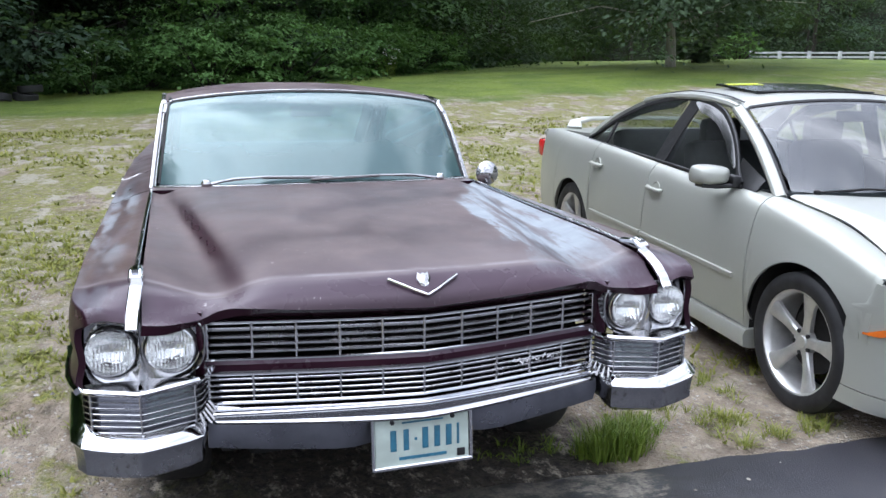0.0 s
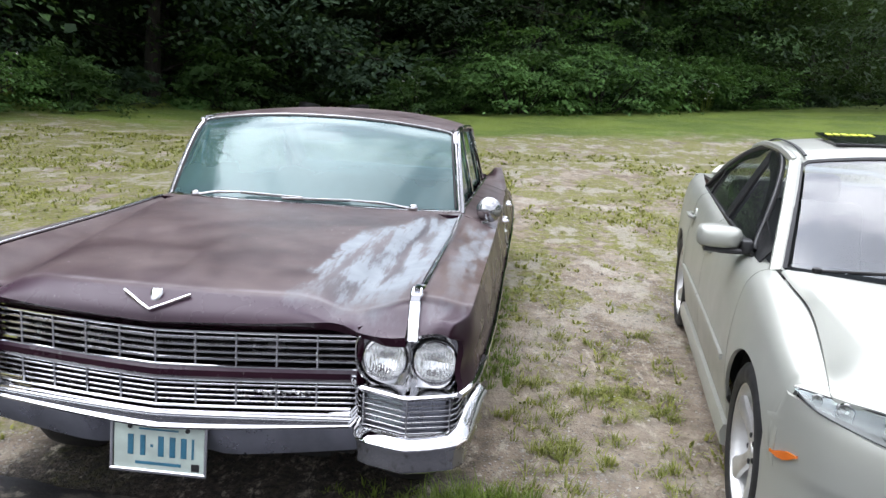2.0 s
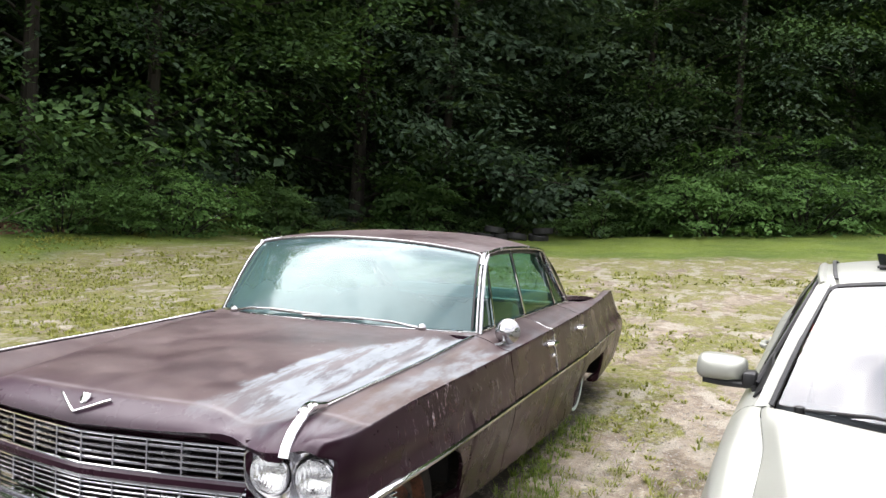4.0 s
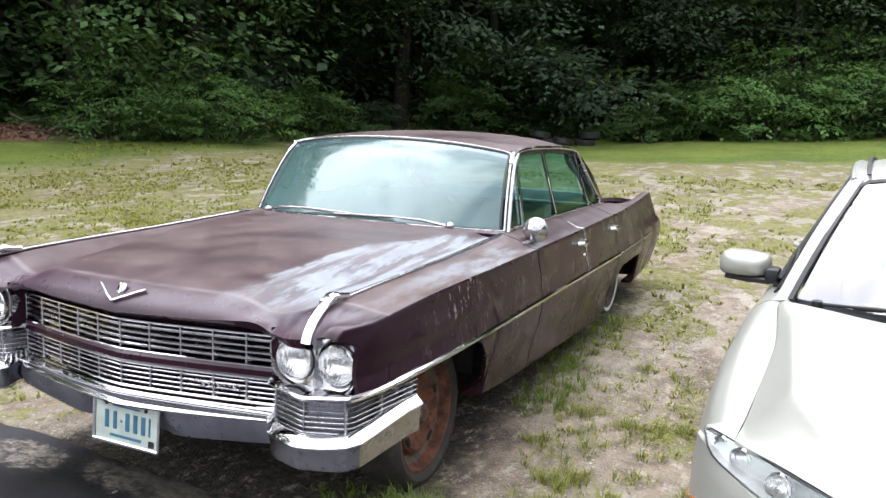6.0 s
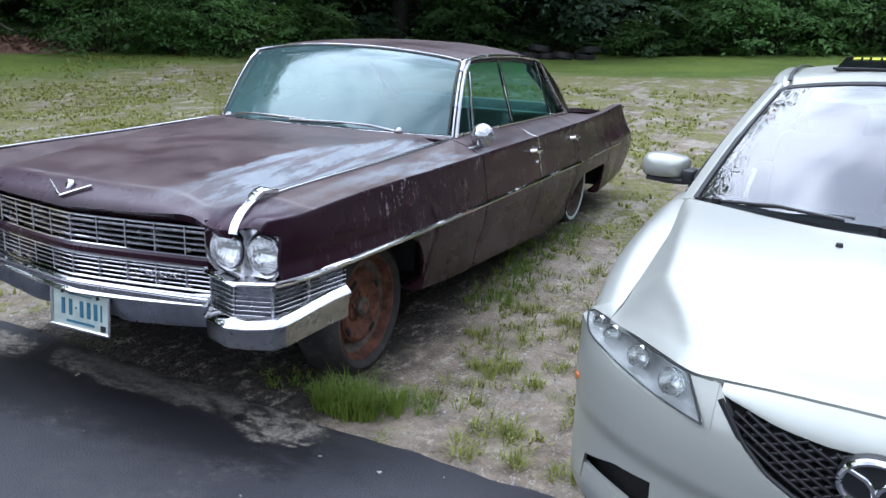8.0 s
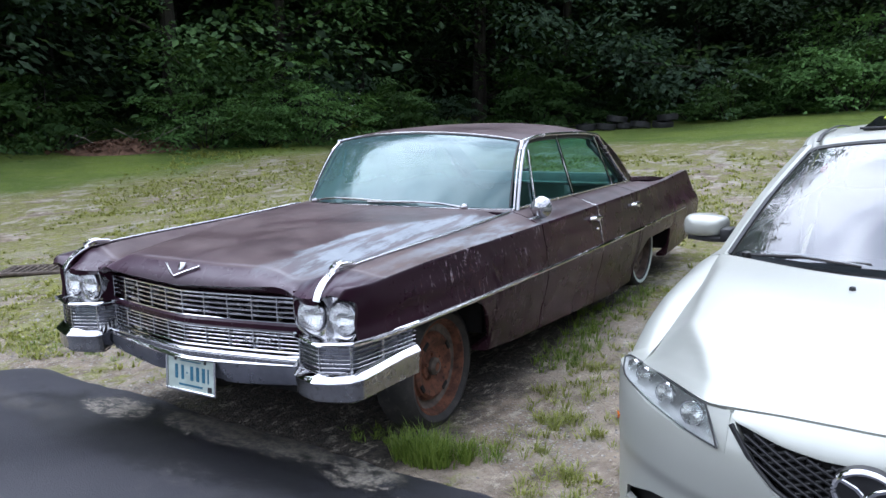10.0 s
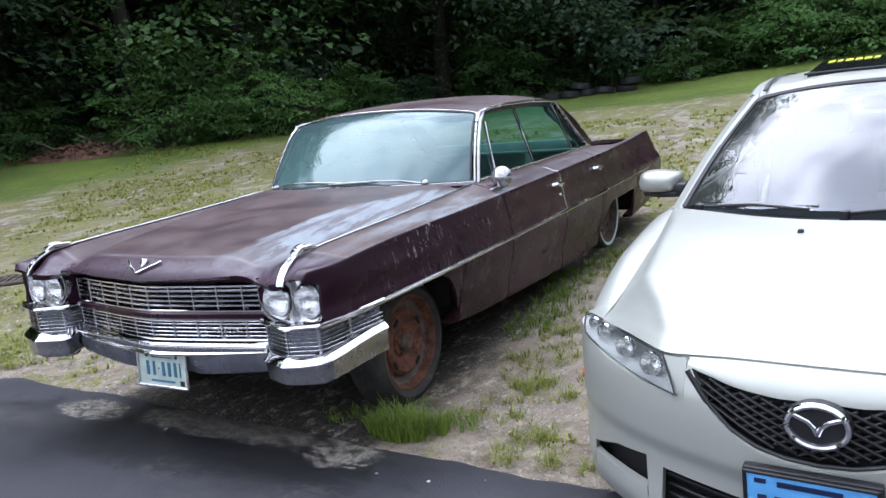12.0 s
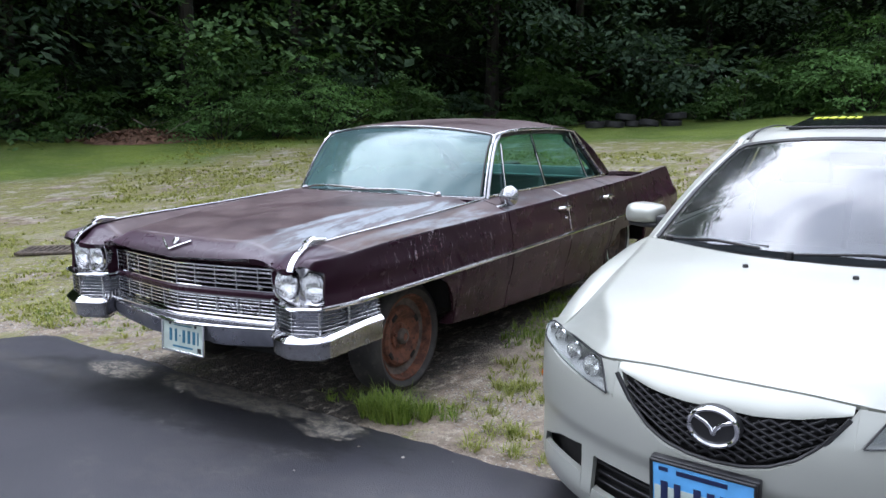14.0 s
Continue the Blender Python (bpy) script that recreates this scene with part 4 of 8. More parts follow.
def build_sedan():
    car = empty("sedan", Matrix(), "old dull maroon four-door sedan with tail fins and rusty wheels", "car")

    # hood, fenders, doors, quarters
    bm = bmesh.new()
    us = [0, 0.008, 0.018, 0.03, 0.045, 0.062, 0.085, 0.11, 0.15, 0.2] + lin_steps(0.26, 1.0, 20)
    xs = sorted(set([-0.772, 0.772] + [round(v, 3) for v in lin_steps(-0.76, 0.76, 76)]))
    grid(bm, lambda x, v: (x, hood_front(x) + (1.50 + 0.20 * (abs(x) / 0.77) ** 2.5 - hood_front(x)) * v ** 1.5, hood_z(x, hood_front(x) + (1.50 + 0.20 * (abs(x) / 0.77) ** 2.5 - hood_front(x)) * v ** 1.5)), xs, 44, lambda u: 0.0, lambda u: 1.0, 0.03)
    hood = part("hood", bm, M_PAINT, car, "dull brown-maroon hood with a pale rubbed patch", 48)
    for s in (1, -1):
        flank("front_fender", s, 0.004, 1.755, car, "maroon front fender with chipped, chalky paint")
    fronts = [flank("front_door", s, 1.765, 2.640, car) for s in (1, -1)]
    rears = [flank("rear_door", s, 2.650, 3.475, car) for s in (1, -1)]
    for s in (1, -1):
        flank("rear_quarter", s, 3.485, 5.270, car, "maroon rear quarter panel with a tail fin")

    # cowl
    bm = bmesh.new()
    grid(bm, lambda x, v: (x, 1.512 + 0.20 * (abs(x) / 0.77) ** 2.5 + v * (0.05 + 0.06 * (abs(x) / 0.77) ** 2), 0.996 - 0.026 * (abs(x) / 0.77) ** 2 + 0.004 * v), lin_steps(-0.775, 0.775, 30), 4, lambda u: 0.0, lambda u: 1.0, 0.03)
    part("cowl", bm, M_PAINT, car)

    # deck, rear valance, floor
    bm = bmesh.new()
    grid(bm, lambda x, v: (x, 4.06 + 1.20 * v, 0.985 - 0.10 * v ** 1.4 + 0.006 * (1 - (x / 0.71) ** 2)), lin_steps(-0.71, 0.71, 24), 16, lambda u: 0.0, lambda u: 1.0, 0.03)
    part("trunk_lid", bm, M_PAINT, car)
    bm = bmesh.new()
    grid(bm, lambda x, z: (x, 5.255 + 0.02 * math.sin((z - 0.4) * 5), z), lin_steps(-0.83, 0.83, 10), 6, lambda u: 0.44, lambda u: 0.885, 0.02, facing=(0, 1, 0))
    part("tail_panel", bm, M_PAINT, car)
    floor_boxes = []
    box_at = lambda c, size, bevel=0.0: floor_boxes.append((c, size, bevel))
    box_at((0, 2.70, 0.42), (1.60, 2.10, 0.26), 0.04)
    box_at((0, 2.60, 0.25), (0.95, 2.60, 0.12), 0.04)
    box_at((0, 1.05, 0.28), (0.70, 0.90, 0.20), 0.05)
    box_at((0, 0.95, 0.52), (1.06, 1.40, 0.30), 0.04)
    box_at((0, 4.75, 0.56), (1.50, 0.95, 0.30), 0.04)
    box_at((0, 4.05, 0.62), (1.20, 0.80, 0.20), 0.04)
    for s in (1, -1):
        box_at((s * 0.60, 0.95, 0.68), (0.10, 1.30, 0.30), 0.02)
        box_at((s * 0.74, 0.72, 0.78), (0.36, 0.95, 0.02))
        box_at((s * 0.70, 1.23, 0.60), (0.32, 0.03, 0.40))
        box_at((s * 0.70, 4.10, 0.80), (0.40, 1.30, 0.02))
        box_at((s * 0.72, 3.50, 0.56), (0.40, 0.03, 0.44))
        box_at((s * 0.72, 4.52, 0.56), (0.40, 0.03, 0.44))
    box_at((0, 0.30, 0.55), (1.16, 0.04, 0.46), 0.01)
    box_at((0, 0.55, 0.33), (1.0, 0.50, 0.10), 0.03)
    for (c, size, bevel) in floor_boxes:
        name = "wheel_well" if min(size) < 0.035 else "chassis_rail" if size[0] < 0.2 else "underbody"
        part(name, box(bmesh.new(), c, size, None, bevel) if bevel else box(bmesh.new(), c, size), M_DARK, car)

    # roof and pillars
    bm = bmesh.new()
    grid(bm, roof_point, lin_steps(-1, 1, 36), 30, lambda u: 0.0, lambda u: 1.0, 0.02)
    part("roof", bm, M_PAINT, car, "faded brown roof skin", 40)
    for s in (1, -1):
        bm = bmesh.new()
        pts = [ws_point(s * 1.0, v) for v in (-0.02, 0.2, 0.4, 0.6, 0.8, 1.0)]
        bar(bm, [(x + s * 0.014, y + 0.020, z) for x, y, z in pts], 0.022, 0.020, up=(s * 0.4, -0.8, 0.6))
        part("windscreen_pillar", bm, M_DULL, car, "bright windscreen pillar")
        # broad rear pillar between quarter light and rear window
        bm = bmesh.new()

        def pillar(t, v):
            ra = Vector((s * (0.672 + 0.003 * t), 3.28 + 0.10 * t, 1.366 - 0.010 * t))
            rb = Vector((s * 0.668, 3.43, 1.350))
            fa = Vector((s * 0.745, 3.815, 0.975))
            fb = Vector((s * 0.705, 4.10, 0.975))
            p, q = ra.lerp(rb, v), fa.lerp(fb, v)
            m = p.lerp(q, t)
            return (m.x + s * 0.012 * math.sin(math.pi * t), m.y, m.z + 0.01 * math.sin(math.pi * t))
        grid(bm, pillar, lin_steps(0, 1, 12), 6, lambda u: 0.0, lambda u: 1.0, 0.05, centre=(0, 3.6, 1.0))
        part("rear_pillar", bm, M_PAINT, car)
        bm = bmesh.new()
        bar(bm, [(s * 0.618, 3.33, 1.320), (s * 0.640, 3.60, 1.185), (s * 0.665, 4.02, 0.945)], 0.10, 0.03, up=(s, 0, 0.4))
        part("pillar_lining", bm, M_TEAL, car)

    # headlining and parcel shelf close the cabin
    bm = bmesh.new()
    grid(bm, lambda u, v: (roof_point(u, v)[0] * 0.985, roof_point(u, v)[1] + 0.03 * (1 - 2 * v), roof_point(u, v)[2] - 0.035), lin_steps(-1, 1, 16), 12, lambda u: 0.0, lambda u: 1.0, 0.0, facing=(0, 0, -1))
    part("headlining", bm, M_TEAL, car, "faded teal headlining")
    bm = bmesh.new()
    box(bm, (0, 3.93, 0.955), (1.36, 0.50, 0.03), bevel=0.01)
    part("parcel_shelf", bm, M_TEAL, car)
    # glass
    bm = bmesh.new()
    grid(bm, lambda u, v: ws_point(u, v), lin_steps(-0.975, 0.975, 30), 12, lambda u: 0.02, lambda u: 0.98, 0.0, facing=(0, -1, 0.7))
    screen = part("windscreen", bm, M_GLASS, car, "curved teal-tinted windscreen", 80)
    screen.visible_shadow = False
    bm = bmesh.new()
    pts = [ws_point(-1, v) for v in (0.0, 0.25, 0.5, 0.75, 0.92)] + [ws_point(-0.97, 0.985)] + [ws_point(u, 1.0) for u in lin_steps(-0.9, 0.9, 14)] + [ws_point(0.97, 0.985)] + [ws_point(1, v) for v in (0.92, 0.75, 0.5, 0.25, 0.0)]
    bar(bm, pts, 0.012, 0.012, up=(0, -0.7, 0.7), chamfer=0.4)
    bar(bm, [ws_point(u, 0.0) for u in lin_steps(-1, 1, 20)], 0.011, 0.012, up=(0, -0.7, 0.7), chamfer=0.4)
    part("windscreen_trim", bm, M_PIT, car, "bright chrome windscreen surround")
    bm = bmesh.new()
    seal = [ws_point(-0.978, v) for v in lin_steps(0.03, 0.94, 8)] + [ws_point(u, 0.972) for u in lin_steps(-0.95, 0.95, 16)] + [ws_point(0.978, v) for v in lin_steps(0.94, 0.03, 8)]
    bar(bm, [(x, y - 0.002, z + 0.002) for x, y, z in seal], 0.012, 0.008, up=(0, -0.7, 0.7))
    part("windscreen_seal", bm, M_BLACK, car, "black rubber seal inside the surround")
    bm = bmesh.new()
    grid(bm, rear_point, lin_steps(-0.97, 0.97, 20), 8, lambda u: 0.03, lambda u: 0.97, 0.0, facing=(0, -1, -0.6))
    rw = part("rear_window", bm, M_REARGLASS, car, "", 80)
    rw.visible_shadow = False
    bm = bmesh.new()
    for r in ([rear_point(u, 0.0) for u in lin_steps(-1, 1, 12)], [rear_point(u, 1.0) for u in lin_steps(-1, 1, 12)], [rear_point(-1, v) for v in lin_steps(0, 1, 6)], [rear_point(1, v) for v in lin_steps(0, 1, 6)]):
        bar(bm, r, 0.03, 0.02, up=(0, 0.6, 0.7))
    part("rear_window_trim", bm, M_BLACK, car)

    def glass_x(z):
        return 0.762 - 0.085 * (z - 0.98) / 0.40

    def side_y(a, b, z):
        """A slanting line between (y, z) points."""
        return a[0] + (b[0] - a[0]) * (z - a[1]) / (b[1] - a[1])

    lines = {"a": ((1.845, 0.985), (2.085, 1.345)), "vent": ((2.095, 0.985), (2.135, 1.30)), "b": ((2.705, 0.985), (2.600, 1.368)), "c": ((3.470, 0.985), (3.270, 1.345)), "q": ((3.800, 0.985), (3.300, 1.345))}
    for s, fd, rd in ((1, fronts[0], rears[0]), (-1, fronts[1], rears[1])):
        for name, la, lb, owner in (("vent_window", "a", "vent", fd), ("front_window", "vent", "b", fd), ("rear_side_window", "b", "c", rd), ("quarter_window", "c", "q", car)):
            bm = bmesh.new()
            grid(bm, lambda z, f, la=la, lb=lb: (s * (glass_x(z) - 0.012), side_y(*lines[la], z) * (1 - f) + side_y(*lines[lb], z) * f, z), lin_steps(0.985, 1.352, 8), 6, lambda u: 0.0, lambda u: 1.0, 0.0, facing=(1, 0, 0))
            g = part(name, bm, M_SIDEGLASS, owner, "green-tinted side glass", 80)
            g.visible_shadow = False
        # chrome window frames
        for key in ("vent", "b", "c"):
            bm = bmesh.new()
            a, b = lines[key]
            bar(bm, [(s * glass_x(a[1]), a[0], a[1] - 0.01), (s * glass_x(b[1]), b[0], b[1])], 0.022 if key == "b" else 0.014, 0.016, up=(s, 0, 0))
            part("window_divider", bm, M_CHROME, fd if key == "vent" else rd, "thin chrome window divider")
        a, b = lines["a"]
        bm = bmesh.new()
        bar(bm, [(s * (glass_x(a[1]) + 0.004), a[0], a[1]), (s * (glass_x(1.2) + 0.004), side_y(a, b, 1.2), 1.2), (s * (glass_x(b[1]) + 0.004), b[0], b[1])], 0.016, 0.016, up=(s, 0, 0))
        part("vent_frame", bm, M_CHROME, fd, "thin chrome vent window frame")
        bm = bmesh.new()
        rail = [(s * (roof_edge(y)[0] + 0.012), y, roof_edge(y)[1] - 0.006) for y in (2.06, 2.12, 2.2, 2.3, 2.45, 2.6, 2.8, 3.0, 3.15, 3.26, 3.34)]
        rail = [ws_point(s * 1.0, 0.80), ws_point(s * 1.0, 0.93)] + rail + [(s * 0.70, 3.46, 1.26), (s * 0.73, 3.64, 1.11), (s * 0.752, 3.81, 0.985)]
        bar(bm, rail, 0.018, 0.022, up=(s, 0, 0.3))
        part("roof_gutter", bm, M_PIT, car, "chrome drip gutter")
        bm = bmesh.new()
        bar(bm, [(s * 0.776, y, 0.982) for y in lin_steps(1.83, 3.80, 12)], 0.016, 0.014, up=(0, 0, 1))
        part("belt_trim", bm, M_PIT, car, "narrow chrome belt strip")
        # inner headlining edge so the roof reads thick
        bm = bmesh.new()
        bar(bm, [(s * (roof_edge(y)[0] - 0.02), y, roof_edge(y)[1] - 0.022) for y in lin_steps(2.10, 3.36, 10)], 0.04, 0.03, up=(s, 0, 0.3))
        part("roof_rail", bm, M_BLACK, car)
        # handles
        for y, owner in ((2.575, fd), (3.415, rd)):
            bm = bmesh.new()
            x = s * (crom(cad_keys(round(y, 2)), cad_k(y, 0.845))[0])
            tube(bm, [(x, y - 0.085, 0.846), (x + s * 0.028, y - 0.075, 0.850), (x + s * 0.032, y - 0.02, 0.850), (x + s * 0.028, y + 0.04, 0.848), (x, y + 0.05, 0.846)], [0.012, 0.010, 0.009, 0.011, 0.013], 8)
            lathe(bm, [(0.0001, 0.022), (0.012, 0.020), (0.016, 0.012), (0.017, -0.004)], (x, y + 0.035, 0.832), (s, 0, 0), 14)
            part("door_handle", bm, M_CHROME, owner, "chrome pull door handle")
        bm = bmesh.new()
        lathe(bm, [(0.0001, 0.006), (0.010, 0.005), (0.013, -0.004)], (s * 0.985, 2.575, 0.775), (s, 0, 0), 12)
        part("lock", bm, M_CHROME, fd)
        # side spear and lower side trim
        bm = bmesh.new()
        ys = [0.03, 0.08, 0.15, 0.25] + lin_steps(0.4, 3.47, 26)
        bar(bm, [(s * (crom(cad_keys(round(y, 4)), 4.0)[0] + 0.006), y, 0.658 + 0.007 * (y / 3.5)) for y in ys], 0.020, 0.018, up=(s, 0, 0.35), chamfer=0.42)
        part("side_trim", bm, M_CHROME, car, "slim bright side moulding")
        bm = bmesh.new()
        bar(bm, [(s * (crom(cad_keys(round(y, 4)), 4.1)[0] + 0.004), y, 0.668 + 0.01 * (y - 3.5)) for y in lin_steps(3.49, 4.75, 12)], 0.012, 0.012, up=(s, 0, 0.35), chamfer=0.42)
        part("rear_side_trim", bm, M_PIT, car)
        bm = bmesh.new()
        edge = [crom(cad_keys(2.636), k) for k in lin_steps(cad_k(2.636, 0.62), 11.0, 14)]
        bar(bm, [(s * (x + 0.002), 2.636, z) for x, z in edge], 0.008, 0.006, up=(s, 0, 0.2))
        part("door_edge_guard", bm, M_PIT, fd, "worn bright door edge strip")
        # spear along the top of the fender with its ornament
        bm = bmesh.new()
        bar(bm, [(s * (cad_keys(round(y, 2))[-1][0]), y, cad_keys(round(y, 2))[-1][1] + 0.004) for y in [0.16, 0.3] + lin_steps(0.5, 1.72, 10)], 0.014, 0.012)
        part("fender_spear", bm, M_DULL, car, "thin chrome strip along the fender")
        bm = bmesh.new()
        pts = [(0.802, -0.006, 0.822), (0.799, 0.012, 0.850), (0.795, 0.045, 0.880), (0.791, 0.085, 0.902), (0.787, 0.125, 0.918)]
        bar(bm, [(s * (x - 0.004), y, z) for x, y, z in pts], 0.034, 0.012, up=(0, -0.6, 0.8))
        bar(bm, [(s * 0.786, 0.115, 0.925), (s * 0.785, 0.15, 0.940), (s * 0.785, 0.19, 0.937), (s * 0.785, 0.24, 0.930)], 0.038, 0.020)
        bar(bm, [(s * 0.786, 0.13, 0.945), (s * 0.785, 0.165, 0.950), (s * 0.785, 0.19, 0.942)], 0.020, 0.012)
        part("fender_ornament", bm, M_CHROME, car, "chrome blade and ornament over the headlamps")

    build_sedan_front(car)
    build_sedan_cabin(car)
    build_sedan_wheels(car)
    # rear bumper ends
    for s in (1, -1):
        # the fin's end rolls down to the bumper
        rings = []
        sec = [crom(cad_keys(5.27), k) for k in lin_steps(1.0, 12.0, 34)]
        for y, cap, g in ((5.271, 1.2, 1.0), (5.284, 0.945, 0.999), (5.300, 0.915, 0.997), (5.318, 0.87, 0.994), (5.332, 0.80, 0.990), (5.342, 0.70, 0.984), (5.347, 0.60, 0.976)):
            low = 0.36 + 0.10 * smoothstep(5.28, 5.34, y)
            rings.append([(s * x * g, y, max(min(z, cap), low)) for x, z in sec] + [(s * 0.70, y, min(0.86, cap)), (s * 0.68, y, low)])
        bm = loft(bmesh.new(), rings)
        bmesh.ops.recalc_face_normals(bm, faces=bm.faces)
        part("rear_quarter_end", bm, M_PAINT, car, "maroon end of the tail fin", 40)
    bm = bmesh.new()
    bar(bm, [(x, 5.36 + 0.02 * (1 - (x / 0.62) ** 2), 0.47) for x in lin_steps(-0.64, 0.64, 8)], 0.14, 0.12)
    part("rear_bumper", bm, M_PIT, car)
    return car


LAMPS, LAMP_Z = ((0.706, 0.072, 1), (0.859, 0.084, -1)), 0.740


def build_sedan_front(car):
    # backing behind the grilles
    bm = bmesh.new()
    for za, zb in ((0.672, 0.815), (0.535, 0.636)):
        grid(bm, lambda x, z: (x, front_y(x) + 0.075, z), lin_steps(-0.62, 0.62, 12), 2, lambda u, za=za: za, lambda u, zb=zb: zb, 0.0, facing=(0, -1, 0))
    part("grille_backing", bm, M_DARK, car)
    # header above the grille, under the hood's lip, and the painted bar between the grilles
    bm = bmesh.new()
    bar(bm, [(x, front_y(x) + 0.035, 0.812) for x in lin_steps(-0.63, 0.63, 12)], 0.06, 0.04)
    part("grille_header", bm, M_PAINT, car)
    bm = bmesh.new()
    bar(bm, [(x, front_y(x) + 0.012, 0.655) for x in lin_steps(-0.63, 0.63, 16)], 0.055, 0.038)
    part("grille_bar", bm, M_PAINT, car, "maroon bar between the upper and lower grille")
    for s in (1, -1):
        bm = bmesh.new()
        rings = [[(s * 0.645, y + 0.01, z), (s * 0.622, y - 0.012, z), (s * 0.613, y + 0.02, z), (s * 0.612, 0.185, z), (s * 0.645, 0.185, z)] for y, z in ((0.085, 0.636), (0.082, 0.66), (0.078, 0.70), (0.074, 0.76), (0.070, 0.815), (0.070, 0.835))]
        loft(bm, rings)
        bmesh.ops.recalc_face_normals(bm, faces=bm.faces)
        part("grille_cheek", bm, M_PAINT, car, "maroon panel between grille and headlamps")
    for name, z0, z1, bars, cols, inset, label in (("upper_grille", 0.677, 0.787, 4, 11, 0.012, "upper chrome egg-crate grille"), ("lower_grille", 0.546, 0.634, 4, 11, 0.016, "lower chrome egg-crate grille")):
        top = part(name, bar(bar(bmesh.new(), vee(z1, 0.612), 0.020, 0.010), vee(z0, 0.612), 0.020, 0.010), M_CHROME, car, label)
        for i in range(bars):
            z = z0 + (z1 - z0) * (i + 1) / (bars + 1)
            part("slat", bar(bmesh.new(), vee(z, 0.608, 12, 0.008), 0.026, 0.0115 if z0 > 0.6 else 0.0072), M_PIT, top)
        for i in range(cols):
            x = -0.61 + 1.22 * i / (cols - 1)
            b2 = bmesh.new()
            y = front_y(x)
            bar(b2, [(x, y + 0.006, z0), (x, y + 0.006, z1)], 0.007, 0.030, up=(0, 1, 0))
            part("grille_post", b2, M_PIT, top)
    # script on the lower grille, a plain slanting bar with loops
    bm = bmesh.new()
    pts = []
    for i in range(30):
        x = 0.30 + 0.17 * i / 29
        pts.append((x, front_y(x) - 0.012, 0.600 + 0.008 * math.sin(i * 1.9) + 0.005 * math.sin(i * 0.7)))
    tube(bm, pts, 0.0026, 5)
    part("script_badge", bm, M_DULL, car, "small chrome script-like badge")
    # vee and crest on the hood
    bm = bmesh.new()

    def on_hood(x, z):
        """The hood's front face at height z."""
        lo, hi = hood_front(x), 0.2
        for _ in range(24):
            mid = (lo + hi) / 2
            if hood_z(x, mid) < z:
                lo = mid
            else:
                hi = mid
        return lo
    for s in (1, -1):
        pts = [(s * x, on_hood(s * x, z) - 0.007, z + 0.004) for x, z in ((0.0, 0.853), (0.035, 0.866), (0.07, 0.880), (0.105, 0.893))]
        bar(bm, pts, 0.008, 0.011, up=(0, -0.7, 0.7))
    part("vee_badge", bm, M_CHROME, car, "chrome vee badge on the hood's front")
    bm = bmesh.new()
    y = on_hood(0, 0.893)
    rings = []
    for k, (w, h) in enumerate(((0.019, 0.017), (0.020, 0.018), (0.014, 0.012))):
        rings.append([(w * a, y - 0.004 - 0.005 * k + b * h * 0.7, 0.893 + b * h) for a, b in ((-0.8, 1), (-0.3, 0.8), (0, 1), (0.3, 0.8), (0.8, 1), (1, 0.2), (0.6, -0.8), (0, -1.1), (-0.6, -0.8), (-1, 0.2))])
    loft(bm, rings)
    bmesh.ops.recalc_face_normals(bm, faces=bm.faces)
    part("crest", bm, M_DULL, car, "small chrome crest above the vee")

    # bumper: slim bright bar and deep satin valance below it
    bm = bmesh.new()
    prof = lambda x: front_y(x) * 0.85 - 0.028
    bar(bm, [(x, prof(x) + 0.02, 0.528 + 0.002) for x in lin_steps(-0.60, 0.60, 16)], 0.06, 0.012)
    rings = []
    for x in lin_steps(-0.60, 0.60, 20):
        y = prof(x)
        zz = 0.494 + 0.022 * (abs(x) / 0.6) ** 1.5
        rings.append([(x, y + 0.05, zz + 0.026), (x, y + 0.030, zz + 0.024), (x, y + 0.006, zz + 0.002), (x, y - 0.004, zz - 0.009), (x, y + 0.002, zz - 0.018), (x, y + 0.05, zz - 0.02)])
    loft(bm, rings)
    part("bumper_bar", bm, M_CHROME, car, "bright chrome front bumper bar")
    bm = bmesh.new()
    rings = []
    for x in lin_steps(-0.62, 0.62, 24):
        y = prof(x)
        zt = 0.474 + 0.022 * (abs(x) / 0.6) ** 1.5
        zb = 0.368 + 0.035 * (abs(x) / 0.6) ** 1.5
        dip = 0.05 * math.exp(-((x / 0.19) ** 6))
        rings.append([(x, y + 0.10, zt), (x, y + 0.016 + dip * 0.6, zt), (x, y + 0.012 + dip, (zt + zb) / 2 + 0.01), (x, y + 0.030 + dip, zb + 0.012), (x, y + 0.06 + dip, zb), (x, y + 0.13, zb + 0.01)])
    loft(bm, rings)
    part("bumper_valance", bm, M_SATIN, car, "dull grey lower bumper face")
    # number plate: frame, plate and plain bars for its characters
    plate = bmesh.new()
    tilt = Matrix.Rotation(radians(-4), 3, "X")
    c = Vector((0, 0.040, 0.394))
    box(plate, c, (0.296, 0.005, 0.148), tilt, 0.002)
    plate = part("number_plate", plate, M_PLATE, car, "cream number plate with blue bars")
    bm = bmesh.new()
    for a, b, w in (((-0.155, 0.078), (0.155, 0.078), 0.008), ((-0.155, -0.079), (0.155, -0.079), 0.014), ((-0.155, -0.082), (-0.155, 0.080), 0.010), ((0.155, -0.082), (0.155, 0.080), 0.010)):
        bar(bm, [c + tilt @ Vector((a[0], -0.004, a[1])), c + tilt @ Vector((b[0], -0.004, b[1]))], w, w, up=(0, -1, 0.02))
    part("plate_frame", bm, M_CHROME, plate, "chrome plate frame")
